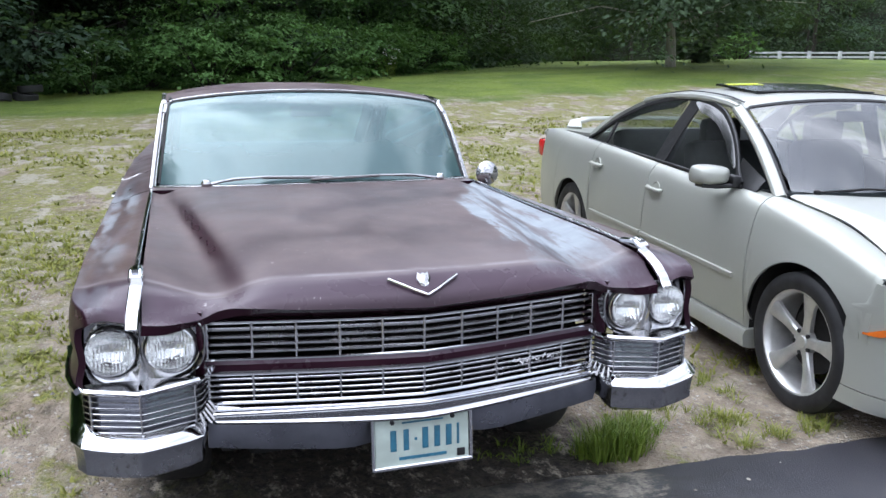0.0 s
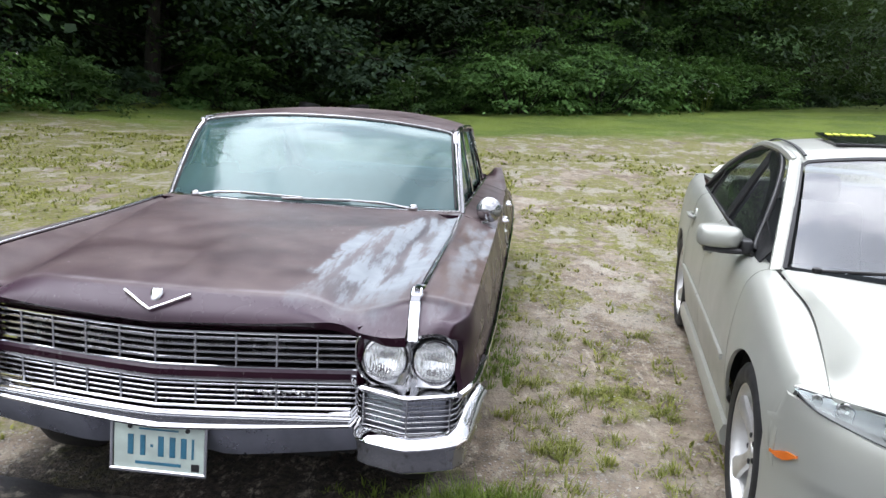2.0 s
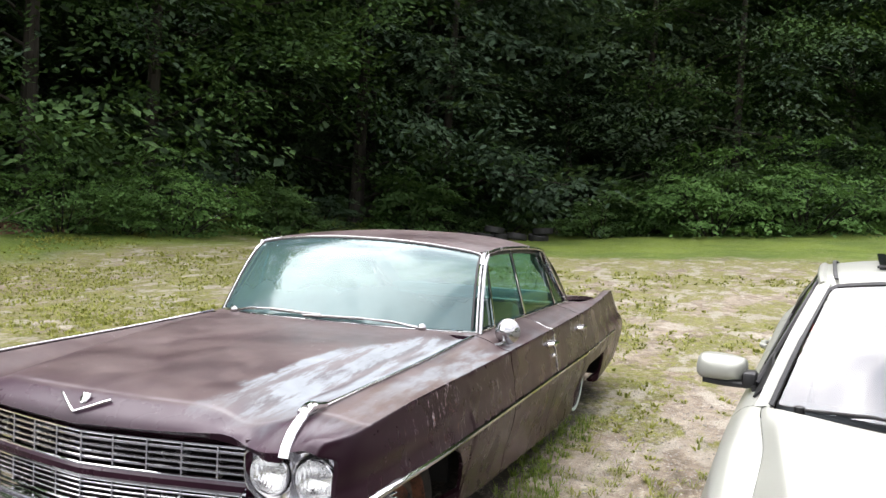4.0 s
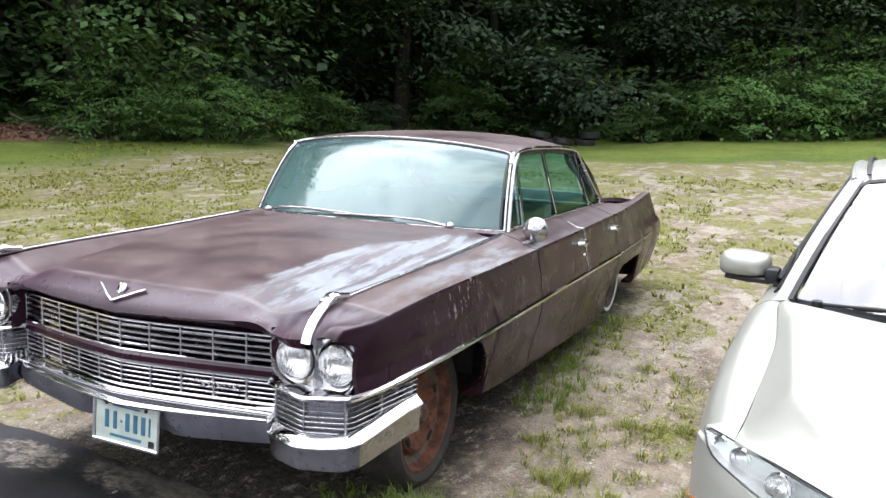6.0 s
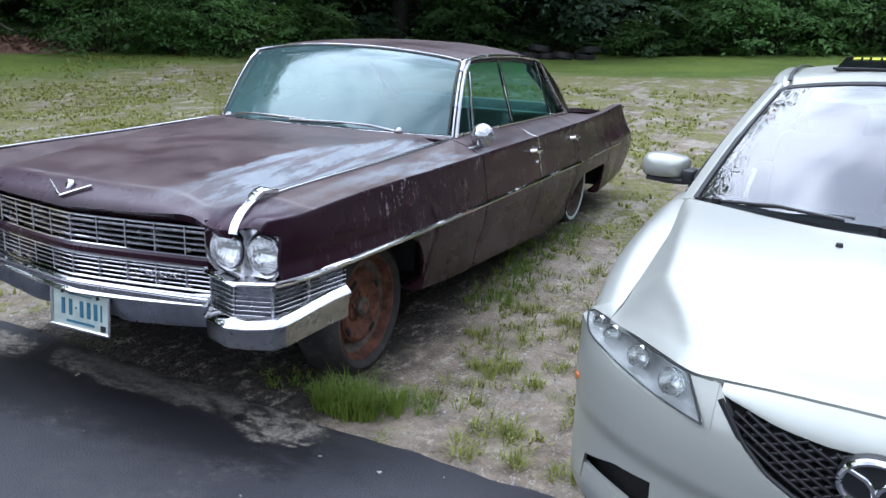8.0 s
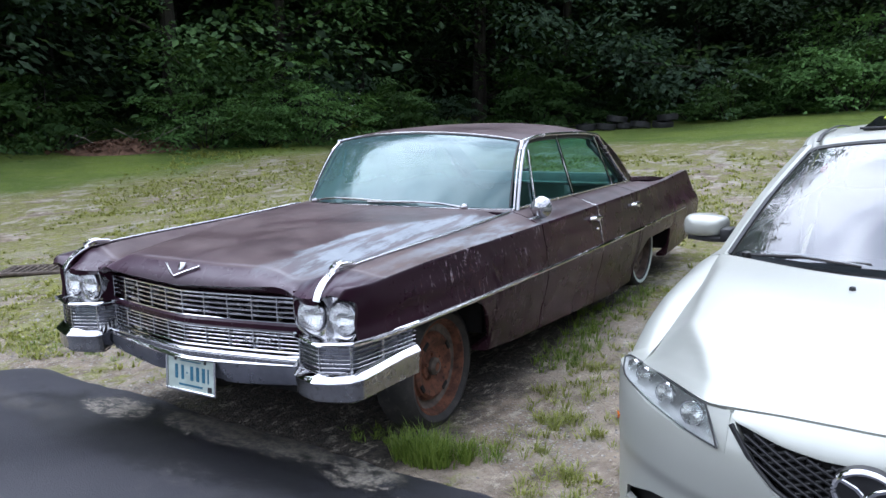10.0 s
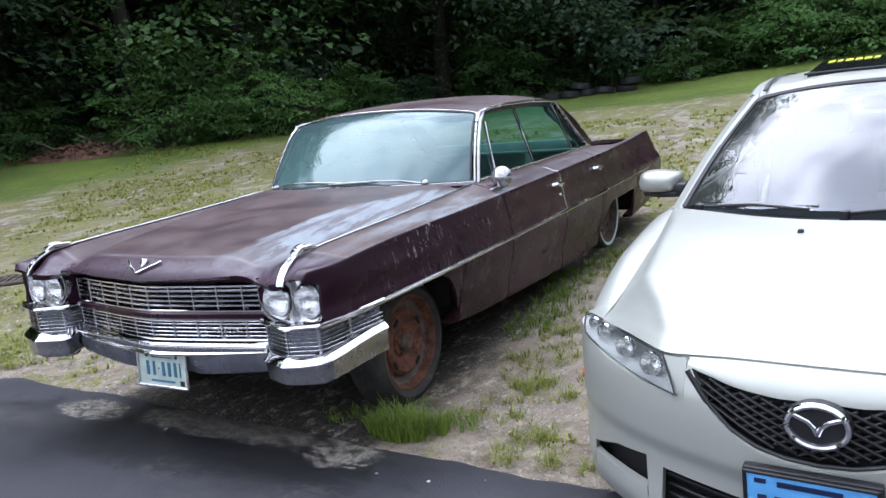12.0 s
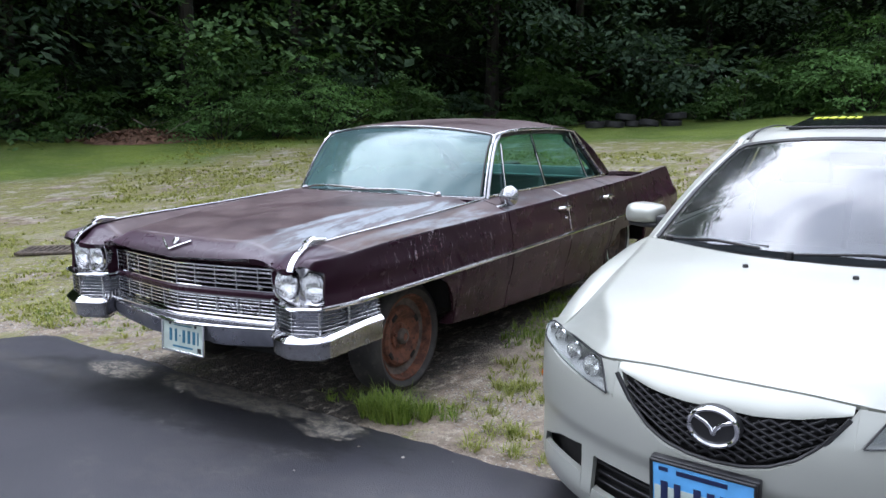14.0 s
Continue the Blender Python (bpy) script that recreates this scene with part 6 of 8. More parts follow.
def sil_roof(u, v):
    x0, y0, z0 = sil_ws(u, 1.0)
    a = abs(u)
    y = y0 + (3.20 - 0.04 * a - y0) * v
    hw, hz = sil_rail(max(y, 1.98))
    crown = pchip((1.88, 2.1, 2.5, 2.9, 3.2), (1.354, 1.382, 1.394, 1.374, 1.330), y)
    z = crown - (crown - hz) * a ** 3
    f = smoothstep(0, 0.10, v)
    return (x0 * (1 - f) + hw * u * f, y, z0 * (1 - f) + z * f)


def sil_rear(u, v):
    a = abs(u)
    tx, ty, tz = 0.55 * u, 3.21 - 0.04 * a, 1.325 - 0.060 * a ** 3
    bx, by, bz = 0.66 * u, 3.86 - 0.12 * a ** 2, 1.000
    b = 0.03 * math.sin(math.pi * v)
    return (tx + (bx - tx) * v, ty + (by - ty) * v + b, tz + (bz - tz) * v + b)


def build_silver():
    car = empty("sedan", pose(2.726, -0.350, -0.039, 2.07, 0, -5.06), "light silver modern four-door sedan with a tilted sunroof", "car")
    # hood
    bm = bmesh.new()
    rear = lambda x: 1.035 + 0.235 * (abs(x) / 0.71) ** 2.2
    yy = lambda x, v: hood_lead(x) + (rear(x) - hood_lead(x)) * v
    hood_x = lambda x, v: x * (1 + smoothstep(0.55, 0.706, abs(x)) * ((sil_keys(round(min(max(yy(x, v), 0.5), 1.3), 3))[-1][0] - 0.003) / 0.706 - 1))
    grid(bm, lambda x, v: (hood_x(x, v), yy(x, v), hood_edge(x) + (sil_hood(hood_x(x, v), yy(x, v)) - hood_edge(x)) * ip(yy(x, v) - hood_lead(x), (0, 0.010, 0.03, 0.08, 0.16), (0, 0.25, 0.52, 0.86, 1.0))), lin_steps(-0.706, 0.706, 150), 44, lambda u: 0.0, lambda u: 1.0, 0.02)
    hood = part("hood", bm, M_SILVER, car, "smooth silver hood with raised side creases", 40)
    for s in (1, -1):
        bm = bmesh.new()
        lathe(bm, [(0.0001, 0.010), (0.009, 0.008), (0.012, -0.004)], (s * 0.19, 0.913, sil_hood(0.19, 0.913) + 0.002), (0, 0, 1), 12)
        part("washer_nozzle", bm, M_BLACK, hood, "small black washer nozzle")
        bm = bmesh.new()
        bar(bm, [(s * sil_keys(round(y, 3))[-1][0], y, sil_keys(round(y, 3))[-1][1] - 0.020) for y in lin_steps(0.56, 1.26, 14)], 0.05, 0.008)
        part("hood_gutter", bm, M_SILVER, car)
    # flanks
    fronts, rears = [], []
    for s in (1, -1):
        for name, ya, yb, store in (("front_fender", 0.552, 1.345, None), ("front_door", 1.352, 2.455, fronts), ("rear_door", 2.462, 3.30, rears), ("rear_quarter", 3.307, 4.64, None)):
            bm = bmesh.new()
            grid(bm, sil_side(s), lin_steps(ya, yb, int((yb - ya) / 0.022)), 26, sil_low, lambda y: 10.0, 0.014, centre=(0, (ya + yb) / 2, 0.6))
            ob = part(name, bm, M_SILVER, car, "", 50)
            if store is not None:
                store.append(ob)
        bm = bmesh.new()
        rings = []
        for y in lin_steps(1.315, 3.275, 16):
            rings.append([(s * 0.80, y, 0.262), (s * 0.872, y, 0.258), (s * 0.884, y, 0.225), (s * 0.876, y, 0.170), (s * 0.83, y, 0.158), (s * 0.74, y, 0.165)])
        loft(bm, rings)
        bmesh.ops.recalc_face_normals(bm, faces=bm.faces)
        part("side_skirt", bm, M_SILVER, car, "silver side skirt", 45)
        bm = bmesh.new()
        bar(bm, [(s * (crom(sil_keys(round(y, 3)), 3.4)[0] + 0.006), y, 0.508) for y in lin_steps(1.44, 2.45, 8)], 0.026, 0.014, up=(s, 0, 0))
        part("door_moulding", bm, M_SILVER, fronts[-1])
        bm = bmesh.new()
        bar(bm, [(s * (crom(sil_keys(round(y, 3)), 3.4)[0] + 0.006), y, 0.508) for y in lin_steps(2.468, 3.22, 6)], 0.026, 0.014, up=(s, 0, 0))
        part("door_moulding", bm, M_SILVER, rears[-1])
        for y, z, owner in ((2.34, 0.800, fronts[-1]), (3.20, 0.838, rears[-1])):
            x = crom(sil_keys(round(y, 2)), 6.0)[0]
            bm = bmesh.new()
            lathe(bm, [(0.045, -0.012), (0.045, 0.001), (0.030, -0.006), (0.0001, -0.010)], (s * x, y, z), (s, 0, 0.1), 20)
            owner_cup = part("handle_cup", bm, M_SILVER, owner)
            bm = bmesh.new()
            bar(bm, [(s * (x + 0.004), y - 0.085, z), (s * (x + 0.030), y - 0.06, z + 0.003), (s * (x + 0.032), y + 0.05, z + 0.004), (s * (x + 0.006), y + 0.085, z + 0.002)], 0.020, 0.028, up=(s, 0, 0))
            part("door_handle", bm, M_SILVER, owner, "body-coloured pull handle")
    # nose: bumper skin with the openings left out
    hi_x = (0, 0.08, 0.15, 0.22, 0.28, 0.325, 0.345, 0.352, 0.372, 0.378, 0.50, 0.64, 0.75, 0.80, 0.83, 0.840, 0.847, 0.86)
    hi_z = (0.537, 0.540, 0.556, 0.588, 0.638, 0.700, 0.728, 0.740, 0.742, 0.648, 0.650, 0.668, 0.690, 0.704, 0.708, 0.700, 0.60, 0.60)
    lo_x = (0, 0.438, 0.446, 0.492, 0.498, 0.62, 0.735, 0.745, 0.86)
    lo_z = (0.400, 0.400, 0.255, 0.255, 0.415, 0.395, 0.345, 0.255, 0.250)

    def skin(x, z):
        bulge = pchip((0.15, 0.20, 0.27, 0.36, 0.44, 0.50, 0.56, 0.64, 0.74), (0.075, 0.02, -0.006, 0.006, 0.010, -0.006, -0.004, 0.008, 0.060), z)
        flat = 1.0 - 0.75 * smoothstep(0.72, 0.86, abs(x))
        return (x, nose_y(x) + bulge * flat, z)
    cols = sorted({round(v, 4) for v in lin_steps(0, 0.86, 60)} | {0.345, 0.352, 0.372, 0.378, 0.438, 0.446, 0.492, 0.498, 0.735, 0.745})
    cols = [-x for x in cols[:0:-1]] + cols
    bm = bmesh.new()
    lo_f, hi_f = lambda x: ip(abs(x), lo_x, lo_z), lambda x: ip(abs(x), hi_x, hi_z)
    grid(bm, lambda x, z: skin(x, min(max(z, lo_f(x)), hi_f(x))), cols, 52, lambda x: 0.245, lambda x: 0.745, 0.03, facing=(0, -1, 0), inward=(0, 0.03, 0))
    bumper = part("front_bumper", bm, M_SILVER, car, "silver front bumper skin", 40)
    bm = bmesh.new()
    chin_hi = lambda x: ip(abs(x), (0, 0.438, 0.446, 0.492, 0.498, 0.62, 0.735, 0.745, 0.86), (0.272, 0.285, 0.252, 0.252, 0.315, 0.318, 0.312, 0.248, 0.246))
    grid(bm, lambda x, z: skin(x, min(z, chin_hi(x))), cols, 16, lambda x: 0.150 + 0.02 * smoothstep(0.5, 0.8, abs(x)), lambda x: 0.32, 0.03, facing=(0, -1, 0), inward=(0, 0.03, 0))
    part("chin", bm, M_SILVER, bumper, "", 40)
    bm = bmesh.new()
    grid(bm, lambda x, z: (x, nose_y(x) + 0.075, z), lin_steps(-0.80, 0.80, 24), 4, lambda x: 0.20, lambda x: 0.46, 0.0, facing=(0, -1, 0))
    part("intake_backing", bm, M_DARK, bumper)
    for i in range(3):
        bm = bmesh.new()
        z = 0.305 + 0.032 * i
        bar(bm, [(x, nose_y(x) + 0.045, z) for x in lin_steps(-0.43, 0.43, 12)], 0.02, 0.008)
        part("intake_slat", bm, M_BLACK, bumper)
    # bright strip under the hood, grille mesh and badge
    g_hi = lambda x: ip(abs(x), (0, 0.10, 0.22, 0.335, 0.345), (0.700, 0.696, 0.706, 0.728, 0.731))
    bm = bmesh.new()
    grid(bm, lambda x, v: (x, nose_y(x) + 0.034 + (hood_lead(x) - 0.005 - nose_y(x) - 0.034) * v ** 1.6, g_hi(x) + (hood_edge(x) - 0.005 - g_hi(x)) * v), lin_steps(-0.345, 0.345, 28), 8, lambda u: 0.0, lambda u: 1.0, 0.02, facing=(0, -1, 0.4))
    part("grille_top_strip", bm, M_SILVER, car, "bright silver strip above the grille", 60)
    bm = bmesh.new()
    grid(bm, lambda x, z: (x, nose_y(x) + 0.062, z), lin_steps(-0.345, 0.345, 20), 4, lambda x: ip(abs(x), hi_x, hi_z) - 0.02, lambda x: g_hi(x) + 0.01, 0.0, facing=(0, -1, 0))
    grille = part("grille", bm, M_DARK, car, "black mesh grille")
    for sgn in (1, -1):
        for i in range(-14, 15):
            pts = []
            for k in range(25):
                x = -0.335 + 0.67 * k / 24
                z = 0.62 + sgn * 0.50 * (x - 0.048 * i)
                if ip(abs(x), hi_x, hi_z) + 0.002 < z < g_hi(x) - 0.004 and abs(x) < 0.325:
                    pts.append((x, nose_y(x) + 0.036 + (0.004 if sgn > 0 else 0), z))
            if len(pts) > 1:
                part("mesh_bar", bar(bmesh.new(), pts, 0.012, 0.007), M_BLACK, grille)
    bm = bmesh.new()
    edge = [(x, nose_y(x) + 0.016, ip(abs(x), hi_x, hi_z) + 0.002) for x in lin_steps(-0.342, 0.342, 40)]
    bar(bm, edge, 0.014, 0.012, up=(0, -1, 0))
    part("grille_rim", bm, M_BLACK, grille)
    badge = bmesh.new()
    c = Vector((0, 0.052, 0.652))
    ring = [c + Vector((0.070 * math.cos(a), 0.0, 0.055 * math.sin(a))) for a in lin_steps(0, 2 * math.pi, 40)]
    tube(badge, ring, 0.0085, 8, False)
    badge = part("badge", badge, M_CHROME, car, "chrome oval badge ring")
    for s in (1, -1):
        bm = bmesh.new()
        pts = [c + Vector((s * x, -0.002, z)) for x, z in ((0.066, 0.030), (0.045, 0.022), (0.022, 0.012), (0.008, -0.002), (0.0, -0.022))]
        bar(bm, pts, 0.012, 0.010, up=(0, -1, 0))
        part("badge_wing", bm, M_CHROME, badge)
    bm = bmesh.new()
    loft(bm, [[c + Vector((0.078 * g * math.cos(a), y, 0.062 * g * math.sin(a))) for a in lin_steps(0, 2 * math.pi, 32)[:-1]] for y, g in ((0.03, 1.0), (0.006, 1.0), (0.002, 0.95))])
    bmesh.ops.recalc_face_normals(bm, faces=bm.faces)
    part("badge_back", bm, M_BLACK, badge)
    # number plate with plain bars
    tilt = Matrix.Rotation(radians(4), 3, "X")
    c = Vector((-0.012, 0.012, 0.452))
    bm = box(bmesh.new(), c, (0.300, 0.006, 0.150), tilt, 0.003)
    plate = part("number_plate", bm, M_BLUEPLATE, car, "blue number plate with navy bars")
    part("plate_fade", box(bmesh.new(), c + tilt @ Vector((0, -0.0035, -0.035)), (0.286, 0.002, 0.066), tilt), M_PLATE, plate, "paler lower half")
    bm = bmesh.new()
    for a, b in (((-0.153, 0.077), (0.153, 0.077)), ((-0.153, -0.077), (0.153, -0.077)), ((-0.153, -0.081), (-0.153, 0.081)), ((0.153, -0.081), (0.153, 0.081))):
        bar(bm, [c + tilt @ Vector((a[0], -0.003, a[1])), c + tilt @ Vector((b[0], -0.003, b[1]))], 0.010, 0.010, up=(0, -1, 0.02))
    part("plate_frame", bm, M_BLACK, plate)
    bm = box(bmesh.new(), c + Vector((0, 0.020, 0.002)), (0.322, 0.03, 0.166), tilt, 0.006)
    part("plate_holder", bm, M_BLACK, plate)
    for x, w in ((-0.112, 0.022), (-0.072, 0.020), (-0.012, 0.022), (0.028, 0.022), (0.066, 0.022), (0.102, 0.020), (0.130, 0.008)):
        part("character_bar", box(bmesh.new(), c + tilt @ Vector((x, -0.0055, -0.018)), (w, 0.003, 0.068), tilt, 0.001), M_NAVY, plate)
    bm = bmesh.new()
    box(bm, c + tilt @ Vector((0.0, -0.0045, 0.052)), (0.15, 0.003, 0.014), tilt)
    box(bm, c + tilt @ Vector((-0.115, -0.0045, 0.055)), (0.028, 0.003, 0.012), tilt)
    part("small_print_bar", bm, M_NAVY, plate)
    # headlamps
    for s in (1, -1):
        def low(u):
            x, y, z = crom(((0.378, 0.128, 0.650), (0.47, 0.185, 0.652), (0.58, 0.262, 0.662), (0.69, 0.345, 0.680), (0.775, 0.425, 0.700), (0.812, 0.520, 0.722)), u * 5)
            return Vector((s * x, y, z))

        def high(u):
            x, y, z = crom(((0.435, 0.208, 0.736), (0.50, 0.255, 0.738), (0.58, 0.325, 0.736), (0.67, 0.415, 0.732), (0.75, 0.490, 0.728), (0.815, 0.545, 0.726)), u * 5)
            return Vector((s * x, y, z))

        def lens(u, v):
            p = low(u).lerp(high(u), v)
            b = 0.022 * math.sin(math.pi * v) * math.sin(math.pi * min(max(u, 0.02), 0.98)) ** 0.5
            return p + Vector((s * b * 0.5, -b, b * 0.2))
        bm = bmesh.new()
        grid(bm, lambda u, v: low(u).lerp(high(u), v) + Vector((-s * 0.03 * math.sin(math.pi * v), 0.065 * math.sin(math.pi * v) ** 0.7, 0.0)), lin_steps(0, 1, 20), 10, lambda u: 0.0, lambda u: 1.0, 0.0, facing=(0, -1, 0.2))
        lamp = part("headlamp", bm, M_LAMPGREY, car, "grey almond-shaped headlamp")
        bm = bmesh.new()
        grid(bm, lens, lin_steps(0, 1, 24), 10, lambda u: 0.0, lambda u: 1.0, 0.0, facing=(0, -1, 0.3))
        part("lens", bm, M_LENS, lamp, "clear plastic lens", 80).visible_shadow = False
        for u, v, r in ((0.20, 0.48, 0.034), (0.44, 0.50, 0.030), (0.66, 0.50, 0.025), (0.82, 0.5, 0.017)):
            c = low(u).lerp(high(u), v) + Vector((-s * 0.010, 0.022, 0))
            part("lamp_bowl", lathe(bmesh.new(), [(r, 0.014), (r * 0.9, 0.004), (r * 0.6, -0.012), (0.0001, -0.02)], c, (s * 0.25, -1, 0.05), 22), M_REFLECT, lamp, "round chrome reflector")
            part("bowl_ring", lathe(bmesh.new(), [(r * 1.16, 0.006), (r * 1.12, 0.018), (r * 1.0, 0.018), (r * 0.98, 0.006)], c, (s * 0.25, -1, 0.05), 22), M_CHROME, lamp)
        bm = bmesh.new()
        bar(bm, [low(u) + Vector((0, 0.004, 0)) for u in lin_steps(0, 1, 14)] + [high(u) + Vector((0, 0.004, 0)) for u in lin_steps(1, 0, 14)[1:]] + [low(0) + Vector((0, 0.004, 0))], 0.005, 0.006, up=(0, -1, 0.3))
        part("lamp_gasket", bm, M_BLACK, lamp)
        # painted web between lamp and grille, and the fender's point above the lamp
        bm = bmesh.new()
        edge_a = lambda a: low(0).lerp(high(0), a) + Vector((-s * 0.004, 0.014 * (1 - a), 0))
        edge_b = lambda a: Vector((s * 0.356, skin(0.356, 0.640 + 0.100 * a)[1] - 0.0015, 0.640 + 0.102 * a))
        grid(bm, lambda a, v: tuple(edge_b(a).lerp(edge_a(a), v)), lin_steps(0, 1, 8), 6, lambda u: 0.0, lambda u: 1.0, 0.012, facing=(0, -1, 0.3))
        part("lamp_web", bm, M_SILVER, bumper, "", 60)
        bm = bmesh.new()

        def point(a, v):
            p = high(0.74 + 0.26 * a) + Vector((0, 0.006, 0.002))
            q = Vector(sil_side(s)(0.556, 9.95 - 2.6 * a))
            m = p.lerp(q, v)
            return (m.x, m.y, m.z + 0.002 * math.sin(math.pi * v))
        grid(bm, point, lin_steps(0, 1, 12), 8, lambda u: 0.0, lambda u: 1.0, 0.010, facing=(s * 0.3, -0.2, 1))
        part("fender_point", bm, M_SILVER, car, "", 60)
        # amber side marker
        bm = bmesh.new()

        def marker(f, v):
            x = 0.800 + 0.050 * f
            z = 0.538 - 0.040 * f + 0.030 * (v - 0.5) * math.sin(math.pi * min(max(f, 0.10), 0.90))
            p = skin(x, z)
            return (s * (p[0] + 0.006), p[1] - 0.003, p[2])
        grid(bm, marker, lin_steps(0, 1, 12), 4, lambda u: 0.0, lambda u: 1.0, 0.008, facing=(s, -0.4, 0))
        part("side_marker", bm, M_AMBER, car, "amber side marker lamp")
    # roof, pillars, glass
    bm = bmesh.new()
    grid(bm, sil_roof, lin_steps(-1, 1, 34), 26, lambda u: 0.0, lambda u: 1.0, 0.02)
    part("roof", bm, M_SILVER, car, "", 45)
    bm = bmesh.new()
    grid(bm, lambda u, v: (u, 3.865 + 0.62 * v - 0.12 * (abs(u) / 0.66) ** 2 * (1 - v), 1.000 - 0.03 * v + 0.004 * math.cos(u * 2)), lin_steps(-0.69, 0.69, 16), 10, lambda u: 0.0, lambda u: 1.0, 0.02)
    part("trunk_lid", bm, M_SILVER, car)
    bm = bmesh.new()
    grid(bm, lambda x, z: (x, 4.62 + 0.06 * (1 - (x / 0.74) ** 2) - 0.14 * max(0, z - 0.6), z), lin_steps(-0.74, 0.74, 14), 10, lambda u: 0.25, lambda u: 0.965, 0.03, facing=(0, 1, 0))
    part("rear_bumper", bm, M_SILVER, car)
    for s in (1, -1):
        bm = bmesh.new()
        box(bm, (s * 0.70, 4.60, 0.80), (0.16, 0.16, 0.15), bevel=0.03)
        part("tail_lamp", bm, M_RED, car, "red tail lamp")
        bm = bmesh.new()
        pts = [sil_ws(s * 1.0, v) for v in lin_steps(-0.04, 1.0, 8)]
        bar(bm, [(x + s * 0.020, y + 0.030, z - 0.004) for x, y, z in pts], 0.060, 0.040, up=(s * 0.5, -0.7, 0.6))
        part("windscreen_pillar", bm, M_SILVER, car)
        bm = bmesh.new()

        def pillar(t, v):
            ra, rb = Vector((s * 0.572, 3.08, 1.300)), Vector((s * 0.556, 3.20, 1.266))
            fa, fb = Vector((s * 0.775, 3.56, 0.985)), Vector((s * 0.67, 3.80, 0.998))
            m = ra.lerp(rb, v).lerp(fa.lerp(fb, v), t)
            return (m.x + s * 0.03 * math.sin(math.pi * t), m.y, m.z + 0.015 * math.sin(math.pi * t))
        grid(bm, pillar, lin_steps(0, 1, 12), 6, lambda u: 0.0, lambda u: 1.0, 0.04, centre=(0, 3.3, 0.9))
        part("rear_pillar", bm, M_SILVER, car)
        bm = bmesh.new()
        rail = [(s * (sil_rail(y)[0] + 0.010), y, sil_rail(y)[1] - 0.010) for y in (2.0, 2.1, 2.25, 2.45, 2.7, 2.95, 3.10)]
        bar(bm, rail, 0.035, 0.04, up=(s, 0, 0.4))
        part("roof_side_rail", bm, M_SILVER, car)
        bm = bmesh.new()
        bar(bm, [(s * (sil_rail(y)[0] - 0.035), y, sil_rail(y)[1] + 0.022 - 0.010 * abs(y - 2.5)) for y in lin_steps(2.02, 3.10, 10)], 0.016, 0.006)
        part("roof_drip_strip", bm, M_BLACK, car, "black roof joint strip")
        # side glass in a dark frame
        gx = lambda z: 0.792 - 0.205 * (z - 0.93) / 0.41

        def top_z(y):
            return pchip((1.62, 1.75, 1.9, 2.1, 2.3, 2.5, 2.75, 3.0, 3.2, 3.4, 3.56), (0.945, 1.075, 1.190, 1.285, 1.322, 1.330, 1.305, 1.250, 1.175, 1.075, 0.985), y)
        base_z = lambda y: 0.928 + 0.022 * (y - 1.5)
        for name, ya, yb, owner in (("front_window", 1.63, 2.36, fronts[0 if s > 0 else 1]), ("rear_side_window", 2.52, 3.28, rears[0 if s > 0 else 1]), ("quarter_window", 3.30, 3.54, car)):
            bm = bmesh.new()
            grid(bm, lambda y, z: (s * (gx(z) - 0.008), y, z), lin_steps(ya, yb, 12), 8, base_z, top_z, 0.0, facing=(-1, 0, 0))
            part(name, bm, M_MSIDE, owner, "", 80).visible_shadow = False
        bm = bmesh.new()
        pts = [(s * (gx(top_z(y)) + 0.004), y, top_z(y)) for y in lin_steps(1.60, 3.57, 30)]
        bar(bm, pts, 0.030, 0.022, up=(s, 0, 0.4))
        for name, ya, yb, owner in (("front", 1.70, 2.38, fronts), ("rear", 2.50, 3.26, rears)):
            guard = bmesh.new()
            drop = lambda y: 0.062 * min(1.0, (y - ya + 0.05) / 0.15, (yb - y + 0.05) / 0.15)
            grid(guard, lambda y, f: (s * (gx(top_z(y) - drop(y) * f) + 0.004 + 0.016 * f ** 0.5), y, top_z(y) - drop(y) * f), lin_steps(ya, yb, 14), 6, lambda u: 0.0, lambda u: 1.0, 0.004, facing=(s, 0, 0.3))
            part("rain_guard", guard, M_SMOKE, owner[0 if s > 0 else 1], "smoked rain guard over the side window", 60)
        bar(bm, [(s * (gx(base_z(y)) + 0.004), y, base_z(y)) for y in lin_steps(1.58, 3.57, 12)], 0.022, 0.016, up=(s, 0, 0))
        part("window_frame", bm, M_BLACK, car, "black window surround")
        bm = bmesh.new()
        bar(bm, [(s * (gx(0.95) + 0.002), 2.475, 0.95), (s * (gx(1.14) + 0.002), 2.45, 1.14), (s * (gx(1.33) + 0.002), 2.40, 1.325)], 0.125, 0.014, up=(s, 0, 0.4))
        part("door_pillar", bm, M_BLACK, car, "black door pillar")
        bm = bmesh.new()
        bar(bm, [(s * gx(0.97), 3.285, 0.97), (s * gx(1.14), 3.275, 1.14)], 0.03, 0.014, up=(s, 0, 0.4))
        part("quarter_divider", bm, M_BLACK, car)
        bm = bmesh.new()
        grid(bm, lambda y, f: (s * (gx(0.95 + 0.1 * f) + 0.006), y, 0.925 + (0.05 + 0.42 * (y - 1.46)) * f), lin_steps(1.47, 1.68, 6), 4, lambda u: 0.0, lambda u: 1.0, 0.008, facing=(s, 0, 0))
        part("mirror_sail", bm, M_BLACK, fronts[0 if s > 0 else 1])
        # door mirror
        bm = bmesh.new()
        rings = []
